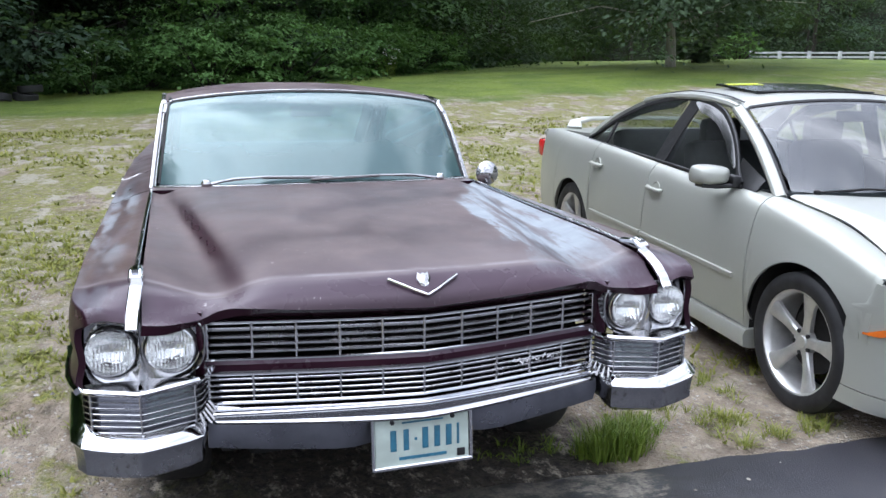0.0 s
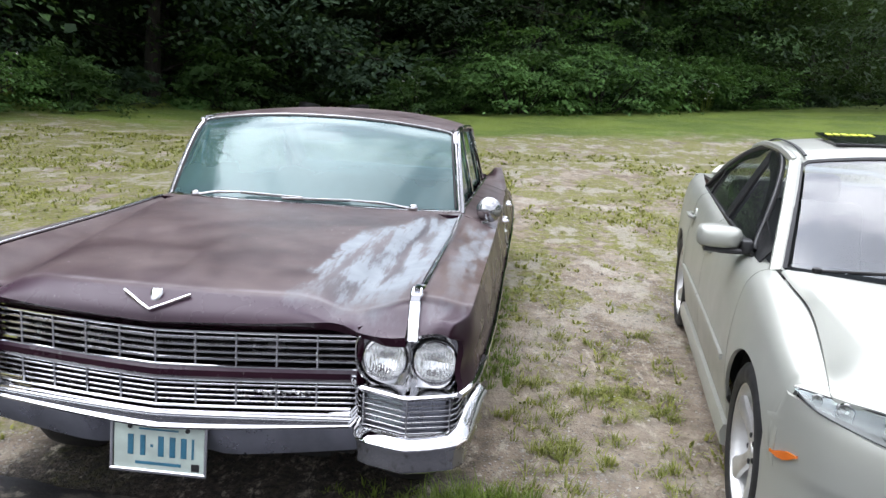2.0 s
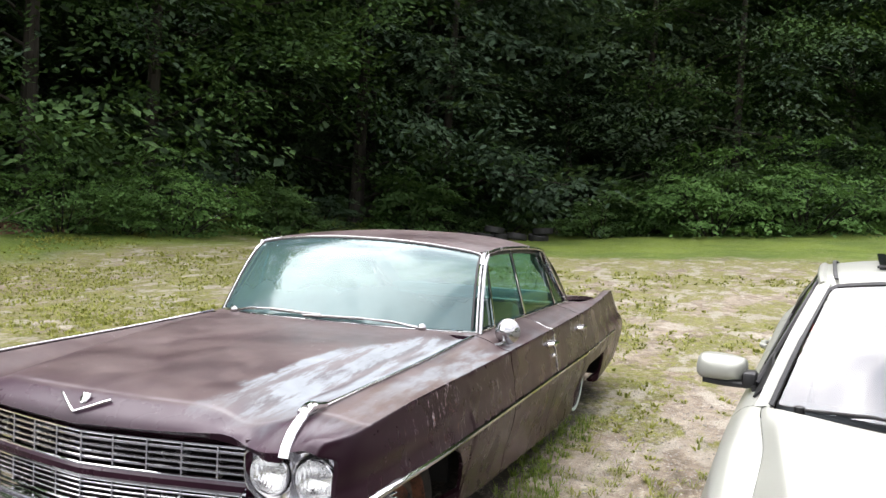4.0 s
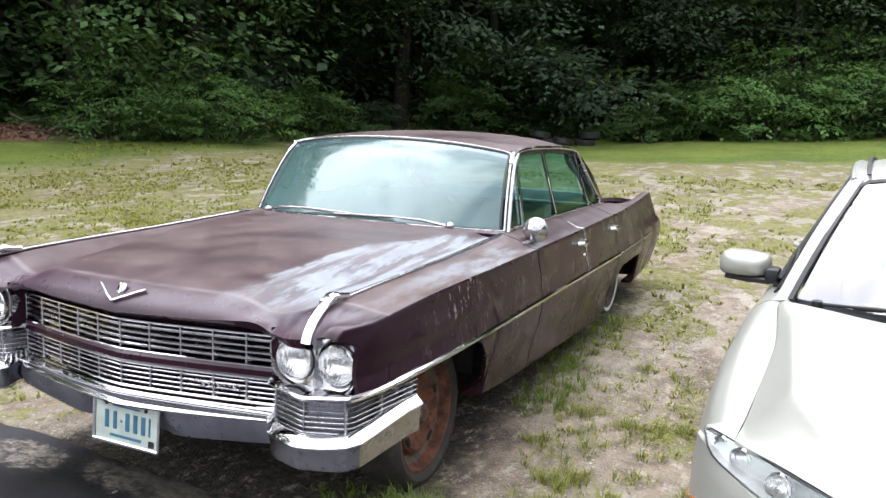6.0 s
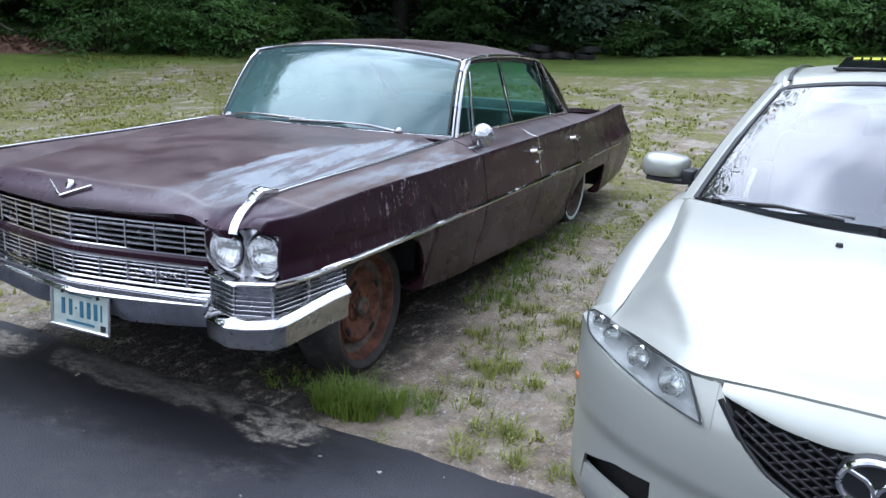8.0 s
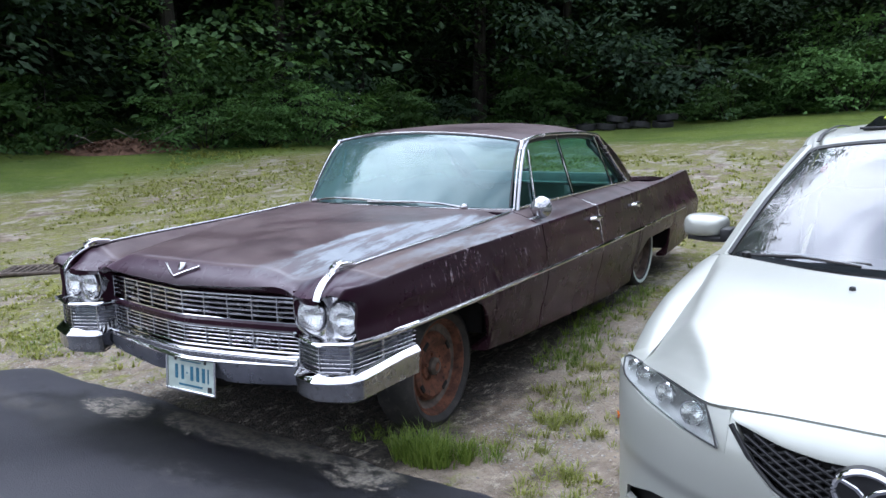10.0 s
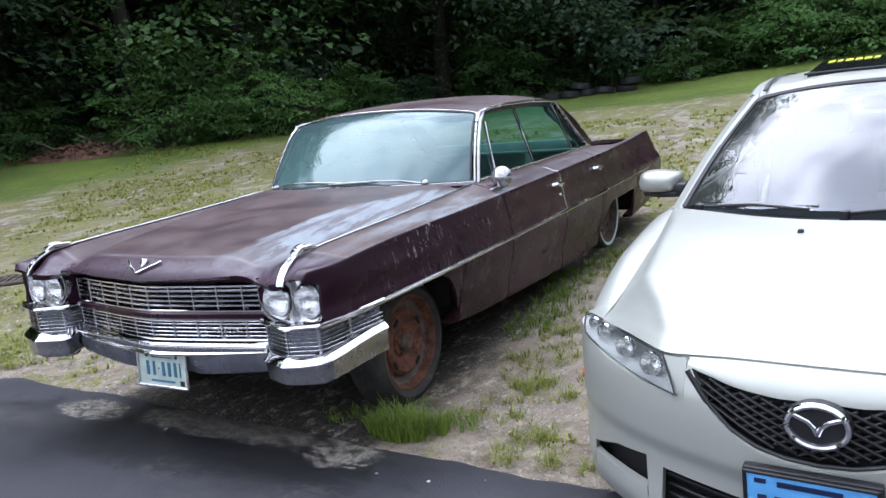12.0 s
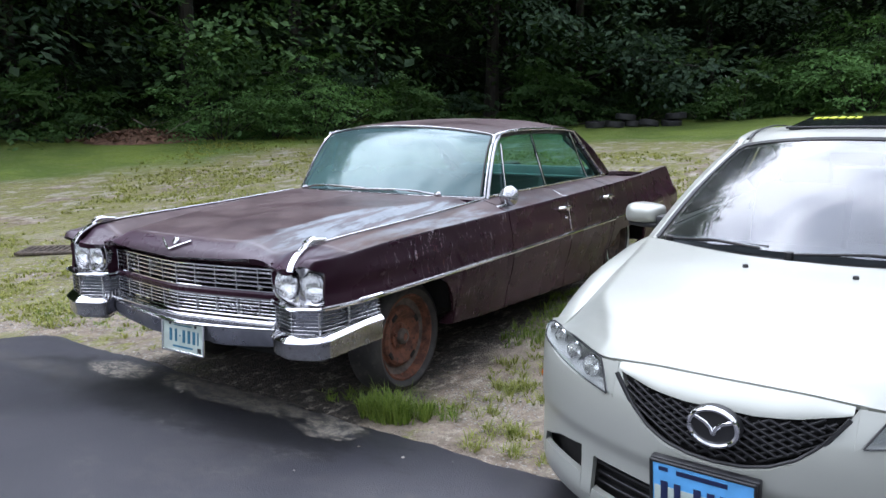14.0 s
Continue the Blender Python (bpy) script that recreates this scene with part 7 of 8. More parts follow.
        for k, (y, w, h) in enumerate(((1.600, 0.35, 0.35), (1.612, 0.75, 0.72), (1.640, 0.95, 0.95), (1.680, 1.0, 1.0), (1.715, 0.98, 0.97))):
            prof = [(-0.098, 0.0), (-0.085, 0.042), (-0.03, 0.052), (0.05, 0.046), (0.092, 0.030), (0.090, -0.030), (0.05, -0.046), (-0.05, -0.050), (-0.09, -0.035)]
            rings.append([(s * (0.925 - a * w), y + 0.10 * (-a) * 0.2, 0.982 + b * h) for a, b in [crom(prof + prof[:1], q) for q in lin_steps(0, 9, 27)[:-1]]])
        loft(bm, rings)
        bmesh.ops.recalc_face_normals(bm, faces=bm.faces)
        mirror = part("door_mirror", bm, M_SILVER, car, "silver door mirror", 50)
        bm = bmesh.new()
        bar(bm, [(s * 0.99, 1.66, 0.935), (s * 0.90, 1.66, 0.928), (s * 0.81, 1.63, 0.935)], 0.08, 0.022)
        box(bm, (s * 0.815, 1.635, 0.955), (0.05, 0.09, 0.06), bevel=0.012)
        part("mirror_foot", bm, M_BLACK, mirror)
    bm = bmesh.new()
    grid(bm, sil_ws, lin_steps(-0.97, 0.97, 24), 10, lambda u: 0.02, lambda u: 0.975, 0.0, facing=(0, -1, 0.7))
    part("windscreen", bm, M_MGLASS, car, "bright reflecting grey windscreen", 80).visible_shadow = False
    bm = bmesh.new()
    pts = [sil_ws(-1, v) for v in lin_steps(0, 0.95, 6)] + [sil_ws(u, 1.0) for u in lin_steps(-0.95, 0.95, 14)] + [sil_ws(1, v) for v in lin_steps(0.95, 0, 6)]
    bar(bm, pts, 0.020, 0.010, up=(0, -0.7, 0.7))
    part("windscreen_gasket", bm, M_BLACK, car)
    bm = bmesh.new()
    grid(bm, sil_rear, lin_steps(-1, 1, 18), 8, lambda u: 0.02, lambda u: 0.98, 0.0, facing=(0, -1, -0.6))
    part("rear_window", bm, M_MSIDE, car, "", 80).visible_shadow = False
    # cowl, wipers
    bm = bmesh.new()
    grid(bm, lambda x, v: (x, rear(x) + 0.006 + v * (0.055 + 0.01 * abs(x)), 0.935 - 0.018 * (x / 0.7) ** 2 + 0.010 * v), lin_steps(-0.70, 0.70, 20), 3, lambda u: 0.0, lambda u: 1.0, 0.03)
    part("cowl", bm, M_BLACK, car, "black plastic cowl")
    for a, b in (((-0.62, 1.235, 0.955), (-0.20, 1.118, 0.970)), ((-0.08, 1.085, 0.962), (0.48, 1.160, 0.972))):
        bm = bmesh.new()
        a, b = Vector(a), Vector(b)
        bar(bm, [a, a.lerp(b, 0.5) + Vector((0, -0.012, 0.016)), b], 0.011, 0.010)
        lathe(bm, [(0.018, -0.02), (0.018, 0.010), (0.0001, 0.016)], a, (0, 0, 1), 12)
        w = part("wiper", bm, M_BLACK, car, "black wiper arm")
        bm = bmesh.new()
        bar(bm, [a.lerp(b, 0.25) + Vector((0, 0.010, 0.004)), b + Vector((0.03, 0.012, 0.006))], 0.008, 0.012)
        part("wiper_blade", bm, M_BLACK, w)
    # tilted sunroof with bars for its yellow lettering
    bm = bmesh.new()
    sun_pt = lambda x, v: (x, 2.14 + 0.44 * v, 1.392 + 0.030 * v - 0.006 * (x / 0.38) ** 2)
    grid(bm, sun_pt, lin_steps(-0.38, 0.38, 10), 6, lambda u: 0.0, lambda u: 1.0, 0.012)
    roof_glass = part("sunroof", bm, simple("dark_sunroof_glass", (0.012, 0.013, 0.015, 1), 0.06, 0.0, 0.1, 5), car, "dark glass sunroof tilted up at the back")
    for x0, x1 in ((-0.345, -0.310), (-0.305, -0.275), (-0.270, -0.230), (-0.226, -0.190), (-0.186, -0.150), (-0.146, -0.115)):
        bm = bmesh.new()
        grid(bm, lambda x, v: (sun_pt(x, 0.74 + 0.17 * v)[0], sun_pt(x, 0.74 + 0.17 * v)[1], sun_pt(x, 0.74 + 0.17 * v)[2] + 0.003), lin_steps(x0, x1 - 0.006, 2), 2, lambda u: 0.0, lambda u: 1.0, 0.001)
        part("lettering_bar", bm, M_YELLOW, roof_glass)
    bm = bmesh.new()
    bar(bm, [sun_pt(x, -0.02) for x in lin_steps(-0.39, 0.39, 6)], 0.02, 0.010)
    part("sunroof_deflector", bm, M_BLACK, car)
    # rear wing
    bm = bmesh.new()
    bar(bm, [(-0.60, 4.30, 0.995), (-0.57, 4.34, 1.040), (-0.45, 4.36, 1.064), (0, 4.38, 1.070), (0.45, 4.36, 1.064), (0.57, 4.34, 1.040), (0.60, 4.30, 0.995)], 0.13, 0.026, up=(0, 0, 1))
    part("rear_wing", bm, M_SILVER, car, "silver rear wing")
    # floor and wheel wells
    for c, size in (((0, 2.30, 0.30), (1.50, 1.90, 0.20)), ((0, 0.80, 0.50), (1.00, 1.00, 0.40)), ((0, 4.10, 0.50), (1.10, 0.90, 0.36))):
        part("underbody", box(bmesh.new(), c, size, None, 0.03), M_DARK, car)
    for s in (1, -1):
        for y in (0.955, 3.63):
            bm = bmesh.new()
            rings = [[(s * x, y + 0.385 * math.cos(a), 0.315 + 0.41 * math.sin(a)) for a in lin_steps(-0.35, math.pi + 0.35, 20)] for x in (0.84, 0.80, 0.52)]
            loft(bm, rings, False, False)
            bm.faces.new(list(bm.verts)[-20:])
            part("wheel_well", bm, M_DARK, car)
    # cabin
    for x in (-0.37, 0.37):
        bm = bmesh.new()
        box(bm, (x, 2.10, 0.52), (0.52, 0.52, 0.20), bevel=0.05)
        seat = part("front_seat", bm, M_GREYCLOTH, car, "grey cloth front seat")
        part("backrest", box(bmesh.new(), (x, 2.40, 0.80), (0.48, 0.16, 0.56), Matrix.Rotation(radians(-16), 3, "X"), 0.05), M_GREYCLOTH, seat)
        part("headrest", box(bmesh.new(), (x, 2.50, 1.13), (0.26, 0.10, 0.16), None, 0.04), M_GREYCLOTH, seat)
    bm = bmesh.new()
    box(bm, (0, 3.05, 0.52), (1.30, 0.50, 0.22), bevel=0.05)
    box(bm, (0, 3.34, 0.82), (1.30, 0.16, 0.50), Matrix.Rotation(radians(-18), 3, "X"), 0.05)
    part("rear_bench", bm, M_GREYCLOTH, car, "grey cloth rear bench")
    bm = bmesh.new()
    rings = [[(x, 1.16 + 0.22 * (abs(x) / 0.7) ** 2, 0.93), (x, 1.48, 0.925), (x, 1.58, 0.88), (x, 1.56, 0.66), (x, 1.20, 0.66)] for x in lin_steps(-0.70, 0.70, 10)]
    loft(bm, rings)
    bmesh.ops.recalc_face_normals(bm, faces=bm.faces)
    part("dashboard", bm, M_GREYCLOTH, car, "grey dashboard")
    bm = bmesh.new()
    c, ax = Vector((0.36, 1.70, 0.86)), Vector((0, 1, 0.45)).normalized()
    su, uu = frame_of(ax)
    tube(bm, [c + 0.18 * (math.cos(t) * su + math.sin(t) * uu) for t in lin_steps(0, 2 * math.pi, 28)], 0.015, 8, False)
    tube(bm, [c - 0.17 * su, c, c + 0.17 * su], 0.02, 6)
    part("steering_wheel", bm, M_BLACK, car)
    bm = box(bmesh.new(), (0, 1.80, 1.27), (0.22, 0.03, 0.06), None, 0.012)
    part("inner_mirror", bm, M_BLACK, car)
    # wheels
    for s in (1, -1):
        for y in (0.955, 3.63):
            wheel = new("wheel")
            wheel.parent = car
            c = Vector((s * 0.765, y, 0.322))
            part("tyre", lathe(bmesh.new(), [(0.232, -0.10), (0.26, -0.108), (0.30, -0.106), (0.318, -0.09), (0.322, -0.05), (0.322, 0.05), (0.318, 0.09), (0.30, 0.104), (0.272, 0.108), (0.244, 0.100), (0.236, 0.09)], c, (s, 0, 0), 48), M_OLDTYRE, wheel, "black low-profile tyre")
            rim = part("rim", lathe(bmesh.new(), [(0.218, -0.06), (0.218, 0.06), (0.225, 0.080), (0.234, 0.094), (0.244, 0.096), (0.246, 0.084), (0.238, 0.05)], c, (s, 0, 0), 44), M_ALLOY, wheel, "five-spoke alloy rim")
            part("brake_disc", lathe(bmesh.new(), [(0.0001, 0.0), (0.150, 0.0), (0.152, -0.02), (0.0001, -0.02)], c, (s, 0, 0), 32), M_DARK, wheel)
            for k in range(5):
                a = 2 * math.pi * k / 5 + 1.75
                d, t = Vector((0, math.cos(a), math.sin(a))), Vector((0, -math.sin(a), math.cos(a)))
                ox = Vector((s, 0, 0))
                rings = []
                for r, w, h, th in ((0.045, 0.026, 0.062, 0.030), (0.085, 0.024, 0.066, 0.028), (0.13, 0.027, 0.072, 0.026), (0.180, 0.036, 0.082, 0.024), (0.226, 0.050, 0.088, 0.020)):
                    p = c + d * r
                    rings.append([p + t * w + ox * (h - th), p + t * w * 0.96 + ox * (h - 0.008), p + t * w * 0.6 + ox * h, p - t * w * 0.6 + ox * h, p - t * w * 0.96 + ox * (h - 0.008), p - t * w + ox * (h - th)])
                b2 = loft(bmesh.new(), rings)
                bmesh.ops.recalc_face_normals(b2, faces=b2.faces)
                part("spoke", b2, M_ALLOY, wheel)
                lug = lathe(bmesh.new(), [(0.010, 0.0), (0.010, 0.016), (0.0001, 0.018)], c + (d * math.cos(0.6) + t * math.sin(0.6)) * 0.052 + ox * 0.052, (s, 0, 0), 6)
                part("lug_nut", lug, M_BLACK, wheel)
            part("hub", lathe(bmesh.new(), [(0.062, 0.030), (0.062, 0.056), (0.050, 0.062), (0.030, 0.060), (0.028, 0.068), (0.0001, 0.070)], c, (s, 0, 0), 24), M_ALLOY, wheel)
    return car


build_silver()


# ---- ground cover, litter and far things ----
def stuff(name, verts, faces, material, label, category):
    me = bpy.data.meshes.new(name)
    me.from_pydata(verts, [], faces)
    me.materials.append(material)
    return tagged(new(name, me), label, category, kind="stuff")


def add_tuft(rng, verts, faces, x, y, blades, height, width, spread_r):
    """Bent, tapering blades that fan out from one root."""
    z = ground_z(x, y) - 0.006
    for _ in range(blades):
        a, r = rng.random() * 2 * math.pi, rng.random() ** 0.7 * spread_r
        bx, by = x + math.cos(a) * r * 0.55, y + math.sin(a) * r * 0.55
        h = height * rng.uniform(0.45, 1.15)
        out = r * 0.9 + h * rng.uniform(0.10, 0.55)
        dx, dy = math.cos(a), math.sin(a)
        sx, sy = -dy * width * rng.uniform(0.6, 1.2), dx * width * rng.uniform(0.6, 1.2)
        n = len(verts)
        mx, my, mz = bx + dx * out * 0.35, by + dy * out * 0.35, z + h * 0.62
        verts += [(bx - sx, by - sy, z), (bx + sx, by + sy, z), (mx + sx * 0.7, my + sy * 0.7, mz), (mx - sx * 0.7, my - sy * 0.7, mz), (bx + dx * out, by + dy * out, z + h * rng.uniform(0.7, 1.0))]
        faces += [(n, n + 1, n + 2, n + 3), (n + 3, n + 2, n + 4)]


def build_grass():
    rng = random.Random(31)
    v, f = [], []
    # rank grass by the front wheel, along the flank and in the shade
    for cx, cy, rx, ry, n, h in ((0.93, 0.49, 0.14, 0.08, 120, 0.19), (1.02, 0.55, 0.13, 0.11, 60, 0.15), (0.84, 0.52, 0.10, 0.06, 16, 0.10), (1.15, 0.66, 0.12, 0.10, 24, 0.08), (0.62, 0.62, 0.22, 0.10, 26, 0.05), (0.95, 2.25, 0.16, 0.50, 110, 0.085), (0.86, 2.95, 0.16, 0.40, 80, 0.07),
                                 (0.98, 3.6, 0.18, 0.35, 40, 0.09), (-1.75, 1.05, 0.45, 0.24, 60, 0.05), (-2.4, 1.0, 0.40, 0.30, 60, 0.05)):
        for _ in range(n):
            a, q = rng.random() * 2 * math.pi, rng.random() ** 0.5
            x, y = cx + math.cos(a) * q * rx, cy + math.sin(a) * q * ry
            if y > edge_y(x) + 0.02:
                add_tuft(rng, v, f, x, y, 8, h * rng.uniform(0.5, 1.0), 0.0030, 0.035)
    stuff("rank_grass", v, f, M_GRASS, "rank green grass against the old sedan's wheels and sill", "grass")
    v, f = [], []
    spots = [(1.26, 1.40), (1.35, 1.60), (1.33, 1.12), (1.55, 1.13), (1.60, 1.58), (1.40, 1.25), (1.58, 1.34), (1.26, 0.93), (1.17, 0.81), (1.35, 0.78), (1.27, 1.14), (1.50, 0.42), (1.72, 0.46), (1.62, 0.62), (1.44, 0.60), (1.10, 1.55), (1.46, 1.86), (1.20, 1.95), (1.70, 1.95), (1.80, 1.05), (1.90, 0.42)]
    for x, y in spots:
        for _ in range(rng.randint(5, 10)):
            add_tuft(rng, v, f, x + rng.gauss(0, 0.045), y + rng.gauss(0, 0.04), 14, rng.uniform(0.035, 0.075), 0.0030, 0.05)
    for _ in range(24):
        x, y = rng.uniform(1.15, 2.0), rng.uniform(0.42, 3.2)
        for _ in range(rng.randint(3, 8)):
            add_tuft(rng, v, f, x + rng.gauss(0, 0.05), y + rng.gauss(0, 0.05), 13, rng.uniform(0.025, 0.06), 0.0032, 0.05)
    for _ in range(260):
        x, y = rng.uniform(-5.5, 3.2), rng.uniform(0.55, 6.5)
        if not (-1.1 < x < 1.05 and y < 5.7) and y > edge_y(x) + 0.05 and noise.noise(Vector((x * 0.8, y * 0.8, 4.4))) > 0.0:
            for _ in range(rng.randint(2, 5)):
                add_tuft(rng, v, f, x + rng.gauss(0, 0.06), y + rng.gauss(0, 0.05), 10, rng.uniform(0.025, 0.06), 0.0032, 0.05)
    stuff("grass_tufts", v, f, M_TUFT, "yellow-green grass tufts scattered over the sand", "grass")
    # low herbs over the whole lot
    v, f = [], []
    n = 0
    while n < 34000:
        y = 0.6 + 13.5 * rng.random() ** 1.15
        x = rng.uniform(-5.0 - 0.75 * y, 3.4 + 0.75 * y)
        if (-1.05 < x < 1.05 and 0.4 < y < 5.6) or y < edge_y(x) + 0.04:
            continue
        n += 1
        if noise.noise(Vector((x * 0.75, y * 0.6, 9.3))) + 0.7 * noise.noise(Vector((x * 2.9, y * 1.7, 2.2))) + rng.gauss(0, 0.22) + 0.02 * (min(y, 6) - 5) < (0.12 if x < 0.9 or x > 2.2 else 0.45):
            continue
        add_tuft(rng, v, f, x, y, 4 + (y < 6) * 2, rng.uniform(0.018, 0.055) * (1 + 0.03 * y), 0.006 + 0.0008 * y, 0.05 + 0.003 * y)
    stuff("low_herbs", v, f, M_DRYGRASS, "thin yellow-green herbs and moss over the gravel", "herbs")


def build_pebbles():
    rng = random.Random(12)
    v, f = [], []

    def pebble(x, y, z, r):
        n = len(v)
        a = rng.random() * 6.28
        ca, sa = math.cos(a), math.sin(a)
        sx, sy, sz = r * rng.uniform(0.8, 1.4), r * rng.uniform(0.6, 1.1), r * rng.uniform(0.4, 0.8)
        for px, py, pz in ((1, 0, 0), (0.3, 0.9, 0.1), (-0.8, 0.6, 0), (-0.9, -0.5, 0.1), (0.2, -1, 0), (0.3, 0.2, 1), (-0.4, -0.2, 0.9)):
            v.append((x + (px * ca * sx - py * sa * sy), y + (px * sa * sx + py * ca * sy), z + pz * sz))
        f.extend([(n, n + 1, n + 5), (n + 1, n + 2, n + 6, n + 5), (n + 2, n + 3, n + 6), (n + 3, n + 4, n + 6), (n + 4, n, n + 5), (n + 6, n + 4, n + 5)])
    n = 0
    while n < 9000:
        y = 0.45 + 7.5 * rng.random() ** 1.5
        x = rng.uniform(-4.5 - 0.4 * y, 2.6 + 0.3 * y)
        if y < edge_y(x) or (-0.85 < x < 0.95 and y < 5.2):
            continue
        n += 1
        dense = noise.noise(Vector((x * 0.9, y * 0.9, 7.7))) + (0.35 if (x - 1.55) ** 2 / 0.30 + (y - 2.5) ** 2 / 0.20 < 1 else 0) + (0.4 if -1.2 < x < -0.2 and y < 0.75 else 0)
        if dense > 0.05 or rng.random() < 0.12:
            pebble(x, y, ground_z(x, y) - 0.002, rng.uniform(0.004, 0.015) * (1.5 if rng.random() < 0.05 else 1))
    # loose gravel in the strip between the cars
    for _ in range(3600):
        x, y = rng.uniform(1.05, 2.15), rng.uniform(0.6, 5.0)
        if y > edge_y(x) + 0.03 and noise.noise(Vector((x * 1.7, y * 1.2, 3.1))) + rng.gauss(0, 0.15) > -0.02:
            pebble(x, y, ground_z(x, y) - 0.002, rng.uniform(0.003, 0.011))
    for _ in range(24):
        x, y = rng.uniform(-2.0, 3.0), rng.uniform(-1.4, 0.3)
        pebble(x, y, 0.0125, rng.uniform(0.002, 0.004))
    for x, y, r in ((-0.23, 0.19, 0.014), (1.06, 0.12, 0.009), (0.98, -0.22, 0.008), (1.30, 0.13, 0.011)):
        pebble(x, y, 0.0125, r)
    stuff("pebbles", v, f, M_PEBBLE, "grey and tan pebbles strewn over the sand", "pebbles")


def build_drain():
    """A steel grate set in the gravel."""
    m = Matrix.Translation((-4.85, 2.36, ground_z(-4.85, 2.36) + 0.005)) @ Matrix.Rotation(radians(38), 4, "Z")
    grate = empty("drain_grate", m @ Matrix.Diagonal((0.8, 0.8, 0.7, 1)), "rusty steel drain grate lying in the gravel", "drain grate")
    bm = bmesh.new()
    for a, b in (((-0.40, -0.26), (0.40, -0.26)), ((-0.40, 0.26), (0.40, 0.26)), ((-0.40, -0.28), (-0.40, 0.28)), ((0.40, -0.28), (0.40, 0.28))):
        bar(bm, [(*a, 0.015), (*b, 0.015)], 0.05, 0.05)
    part("grate_frame", bm, M_IRON, grate)
    for i in range(9):
        x = -0.33 + 0.66 * i / 8
        part("grate_bar", bar(bmesh.new(), [(x, -0.25, 0.016), (x, 0.25, 0.016)], 0.032, 0.03), M_IRON, grate)
    part("pit", box(bmesh.new(), (0, 0, -0.012), (0.76, 0.50, 0.01)), M_DARK, grate)


def build_tyres():
    first = None
    r = random.Random(6)
    for x, y, h in ((-4.50, 23.0, 0), (-4.38, 23.10, 1), (-5.10, 22.62, 0), (-5.62, 22.55, 0), (-6.05, 22.15, 0), (-5.78, 22.40, 1), (-6.62, 21.95, 0)):
        m = Matrix.Translation((x, y, ground_z(x, y) + 0.10 + 0.21 * h)) @ Matrix.Rotation(radians(r.uniform(-9, 9)), 4, "X") @ Matrix.Rotation(radians(r.uniform(-9, 9)), 4, "Y")
        if first is None:
            bm = bmesh.new()
            lathe(bm, [(0.20, -0.085), (0.25, -0.102), (0.30, -0.100), (0.325, -0.08), (0.330, 0.0), (0.325, 0.08), (0.30, 0.100), (0.25, 0.102), (0.20, 0.085), (0.215, 0.06), (0.27, 0.05), (0.30, 0.0), (0.27, -0.05), (0.215, -0.06), (0.20, -0.085)], (0, 0, 0), (0, 0, 1), 32)
            first = link("tyre", bm, M_OLDTYRE)
            tagged(first, "worn black tyre dumped in a heap on the lawn", "tyre", "heap of old tyres")
            first.matrix_basis = m
        else:
            copy_thing(first, m)


def build_flowers():
    rng = random.Random(17)
    first = True
    for x, y, zh, n in ((-12.0, 17.0, 0.95, 15), (-2.95, 25.4, 1.05, 8), (7.2, 28.0, 0.9, 22)):
        fl = empty("wild_flowers", Matrix.Translation((x, y, ground_z(x, y))), "tall weeds topped with small white flowers", "flowers", "white flowers at the wood's edge")
        bm, bs = bmesh.new(), bmesh.new()
        for _ in range(n):
            px, py, pz = rng.gauss(0, 0.28), rng.gauss(0, 0.2), zh + rng.gauss(0, 0.22)
            tube(bs, [(px * 0.4, py * 0.4, 0), (px * 0.8, py * 0.8, pz * 0.6), (px, py, pz)], [0.008, 0.006, 0.004], 4)
            for k in range(4):
                c = Vector((px + rng.gauss(0, 0.03), py + rng.gauss(0, 0.03), pz + rng.gauss(0, 0.02)))
                s = rng.uniform(0.016, 0.030)
                bmesh.ops.create_icosphere(bm, subdivisions=1, radius=s, matrix=Matrix.Translation(c) @ Matrix.Diagonal((1, 1, 0.5, 1)))
        tagged(part("stalk_cluster", bs, M_GRASS, fl), kind="stuff")
        tagged(part("blossoms", bm, M_FLOWER, fl, "small white blossoms"), kind="stuff")


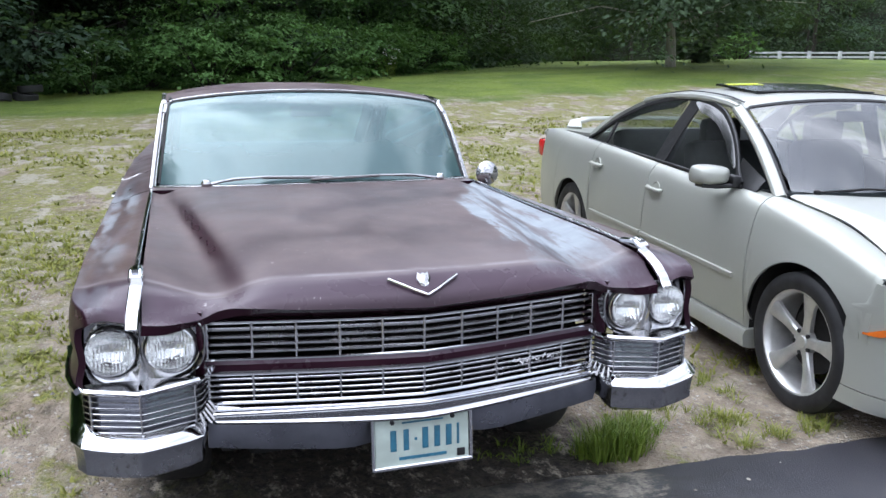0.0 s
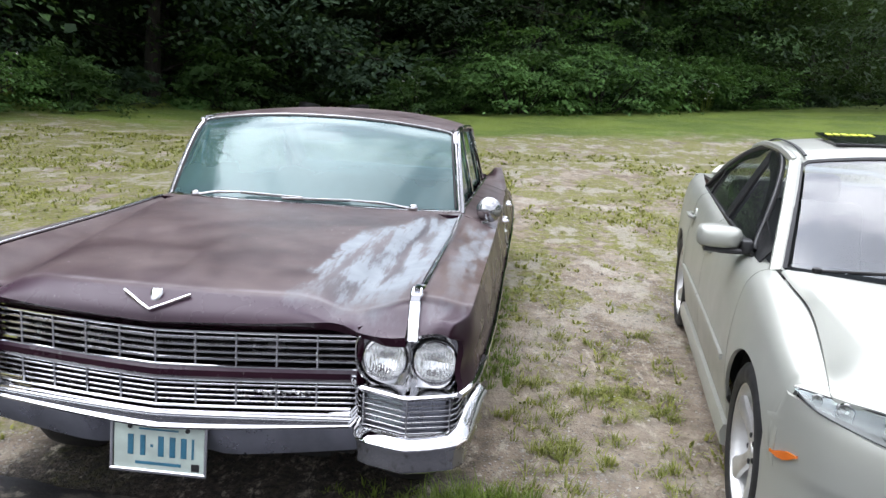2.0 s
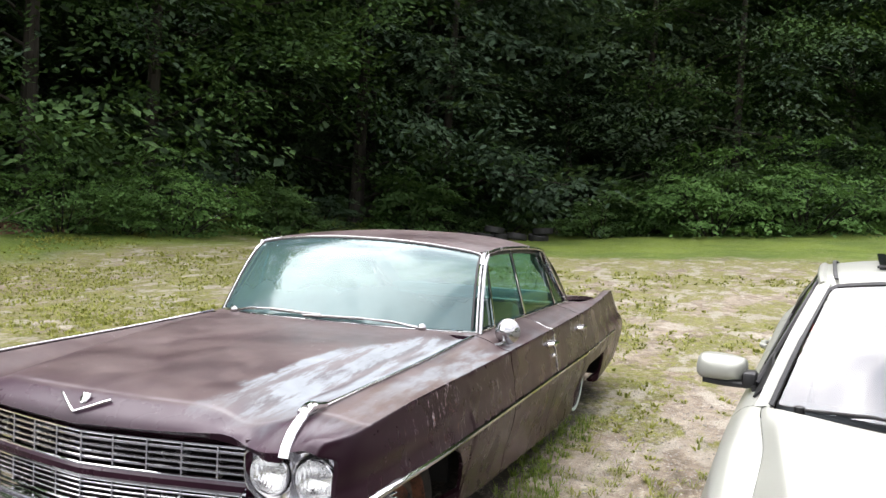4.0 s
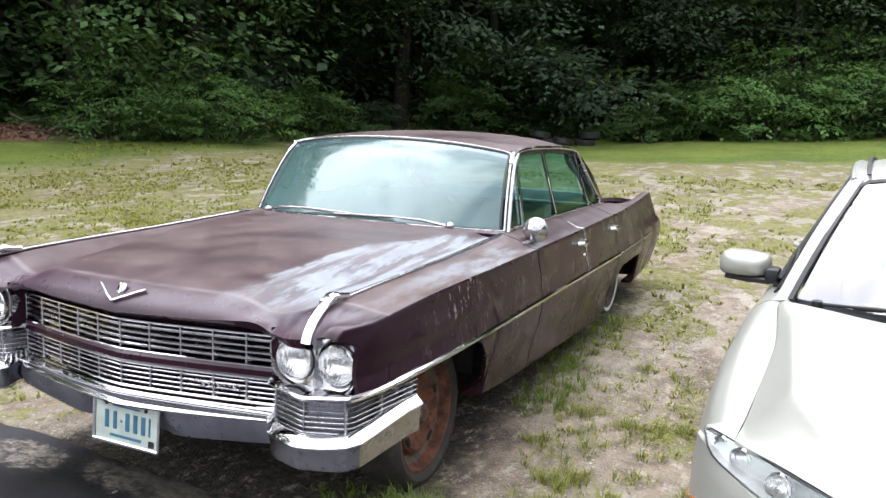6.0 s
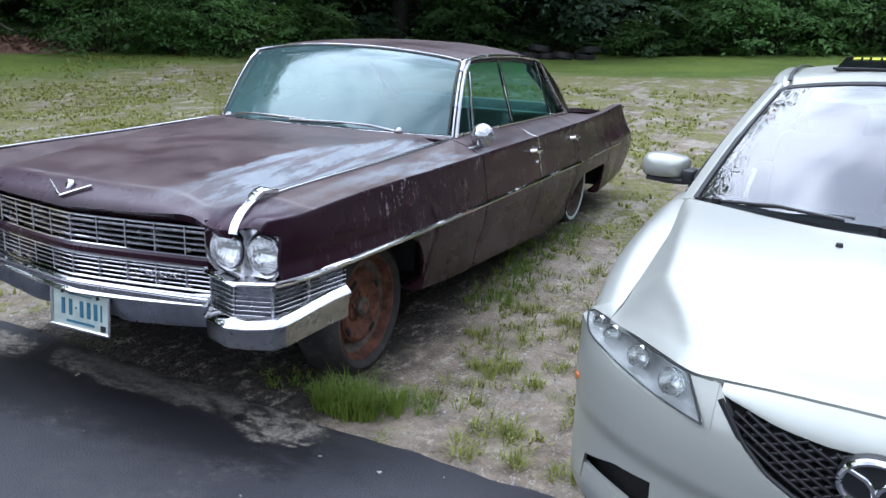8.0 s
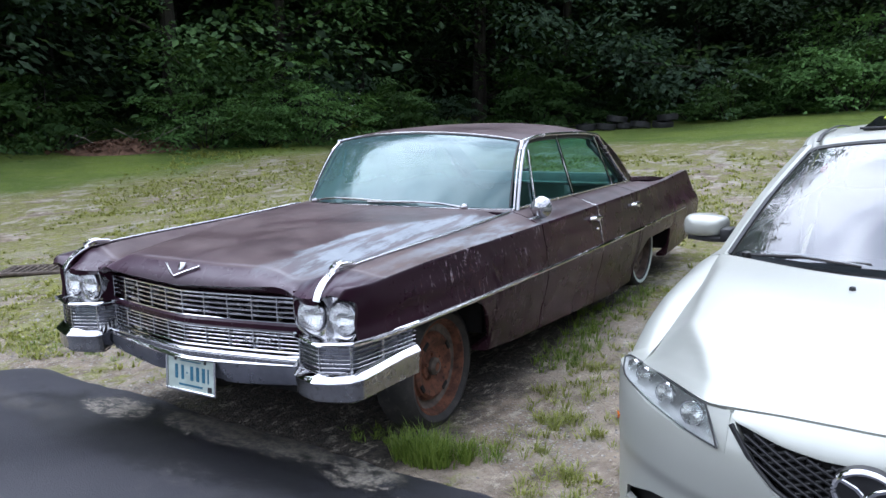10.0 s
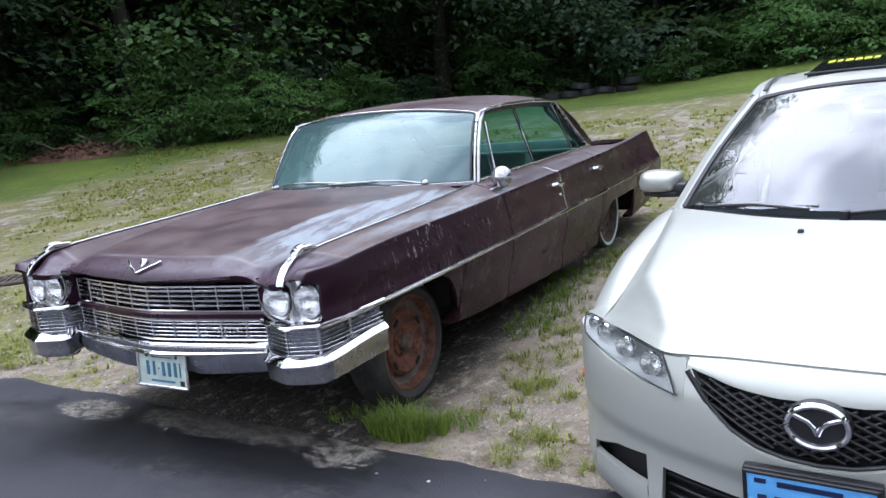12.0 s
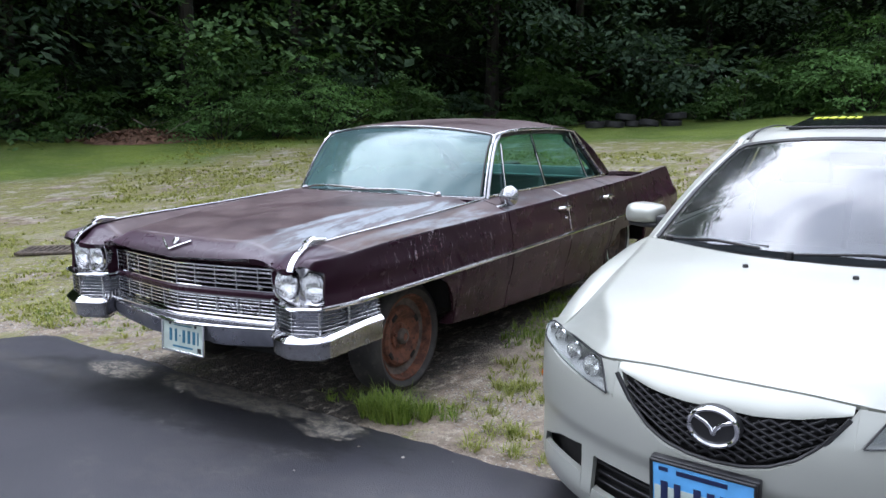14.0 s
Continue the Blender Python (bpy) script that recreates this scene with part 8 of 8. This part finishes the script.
def build_brush():
    """A heap of raked leaves with bleached branches on it."""
    cx, cy = -15.1, 11.3
    heap = empty("leaf_pile", Matrix.Translation((cx, cy, ground_z(cx, cy))) @ Matrix.Rotation(radians(52), 4, "Z"), "heap of brown leaves and twigs at the lawn's edge", "leaf pile")
    bm = bmesh.new()
    grid(bm, lambda x, y: (x, y, max(-0.5, 0.24 * (1 - (x / 1.4) ** 2 - (y / 0.8) ** 2) + 0.08 * noise.noise(Vector((x * 3, y * 3, 0))))), lin_steps(-2.1, 2.1, 42), 22, lambda u: -1.0, lambda u: 1.0, 0.0)
    part("leaves", bm, M_LITTER, heap)
    rng = random.Random(3)
    v, f = [], []
    for _ in range(1500):
        x, y = rng.gauss(0, 0.65), rng.gauss(0, 0.36)
        z = max(0.0, 0.24 * (1 - (x / 1.4) ** 2 - (y / 0.8) ** 2)) + 0.03
        a, s, t = rng.random() * 6.28, rng.uniform(0.04, 0.09), rng.gauss(0, 0.4)
        dx, dy = math.cos(a) * s, math.sin(a) * s
        n = len(v)
        v += [(x - dx, y - dy, z), (x - dy * 0.5, y + dx * 0.5, z + t * s), (x + dx, y + dy, z + 0.02), (x + dy * 0.5, y - dx * 0.5, z + 0.01 - t * s)]
        f.append((n, n + 1, n + 2, n + 3))
    me = bpy.data.meshes.new("loose_leaves")
    me.from_pydata(v, [], f)
    me.materials.append(M_LITTER)
    loose = tagged(new("loose_leaves", me), "loose dry brown leaves", kind="stuff")
    loose.parent = heap
    for k in range(4):
        x, y = rng.uniform(-0.6, 0.6), rng.uniform(-0.4, 0.4)
        a = rng.uniform(-0.6, 0.6) + (math.pi if k % 2 else 0)
        ln = rng.uniform(0.6, 1.3)
        bm = bmesh.new()
        pts = [(x, y, 0.12), (x + math.cos(a) * ln * 0.4, y + math.sin(a) * ln * 0.4, 0.36), (x + math.cos(a + 0.3) * ln, y + math.sin(a + 0.3) * ln, 0.42 + rng.uniform(0, 0.3))]
        tube(bm, pts, [0.026, 0.018, 0.006], 5)
        tube(bm, [pts[1], Vector(pts[1]) + Vector((math.cos(a - 0.8) * 0.4, math.sin(a - 0.8) * 0.4, 0.18))], [0.014, 0.005], 5)
        part("branch", bm, M_TWIG, heap, "bleached bare branch")


def build_fence():
    """Pale three-rail fence far over the lawn."""
    a, b = Vector((47.7, 58.3)), Vector((86.0, 20.0))
    n = 23
    fence = empty("fence", Matrix(), "pale wooden three-rail fence beyond the lawn", "fence")
    tops = []
    for i in range(n + 1):
        p = a.lerp(b, i / n)
        z = ground_z(p.x, p.y)
        tops.append((p.x, p.y, z))
        part("post", box(bmesh.new(), (p.x, p.y, z + 0.55), (0.24, 0.24, 1.30), None, 0.03), M_FENCE, fence)
    for i in range(n):
        for h in (0.35, 0.72, 1.06):
            q0, q1 = tops[i], tops[i + 1]
            part("rail", bar(bmesh.new(), [(q0[0], q0[1], q0[2] + h), (q1[0], q1[1], q1[2] + h)], 0.06, 0.15), M_FENCE, fence)


def build_lawn_tree():
    """The tree with the pale leaning trunk that stands out on the lawn, and the round bush by it."""
    t = tree_kind(33, 15.0, 5.6, 0.11, 64, M_LEAF[0], M_PALEBARK, 0.05, 0.19, 260, 2.2)
    t.name = "lawn_tree"
    tagged(t, "tree with a pale trunk standing out on the lawn", "tree")
    t.matrix_basis = at_ground(18.6, 26.6, 200, 1.15, 0.1)
    b = bush_kind(41, 1.0, 1.9, 24, M_LEAF[0], 0.13, "round dark bush on the lawn beside the pale tree")
    b.matrix_basis = at_ground(21.6, 29.2, 0, 1.0)
    c = bush_kind(43, 1.2, 1.6, 20, M_LEAF[1], 0.13, "fresh green bush on the lawn")
    c.matrix_basis = at_ground(27.5, 34.0, 0, 1.1)


build_grass()
build_pebbles()
build_drain()
build_tyres()
build_flowers()
build_brush()
build_fence()
build_lawn_tree()
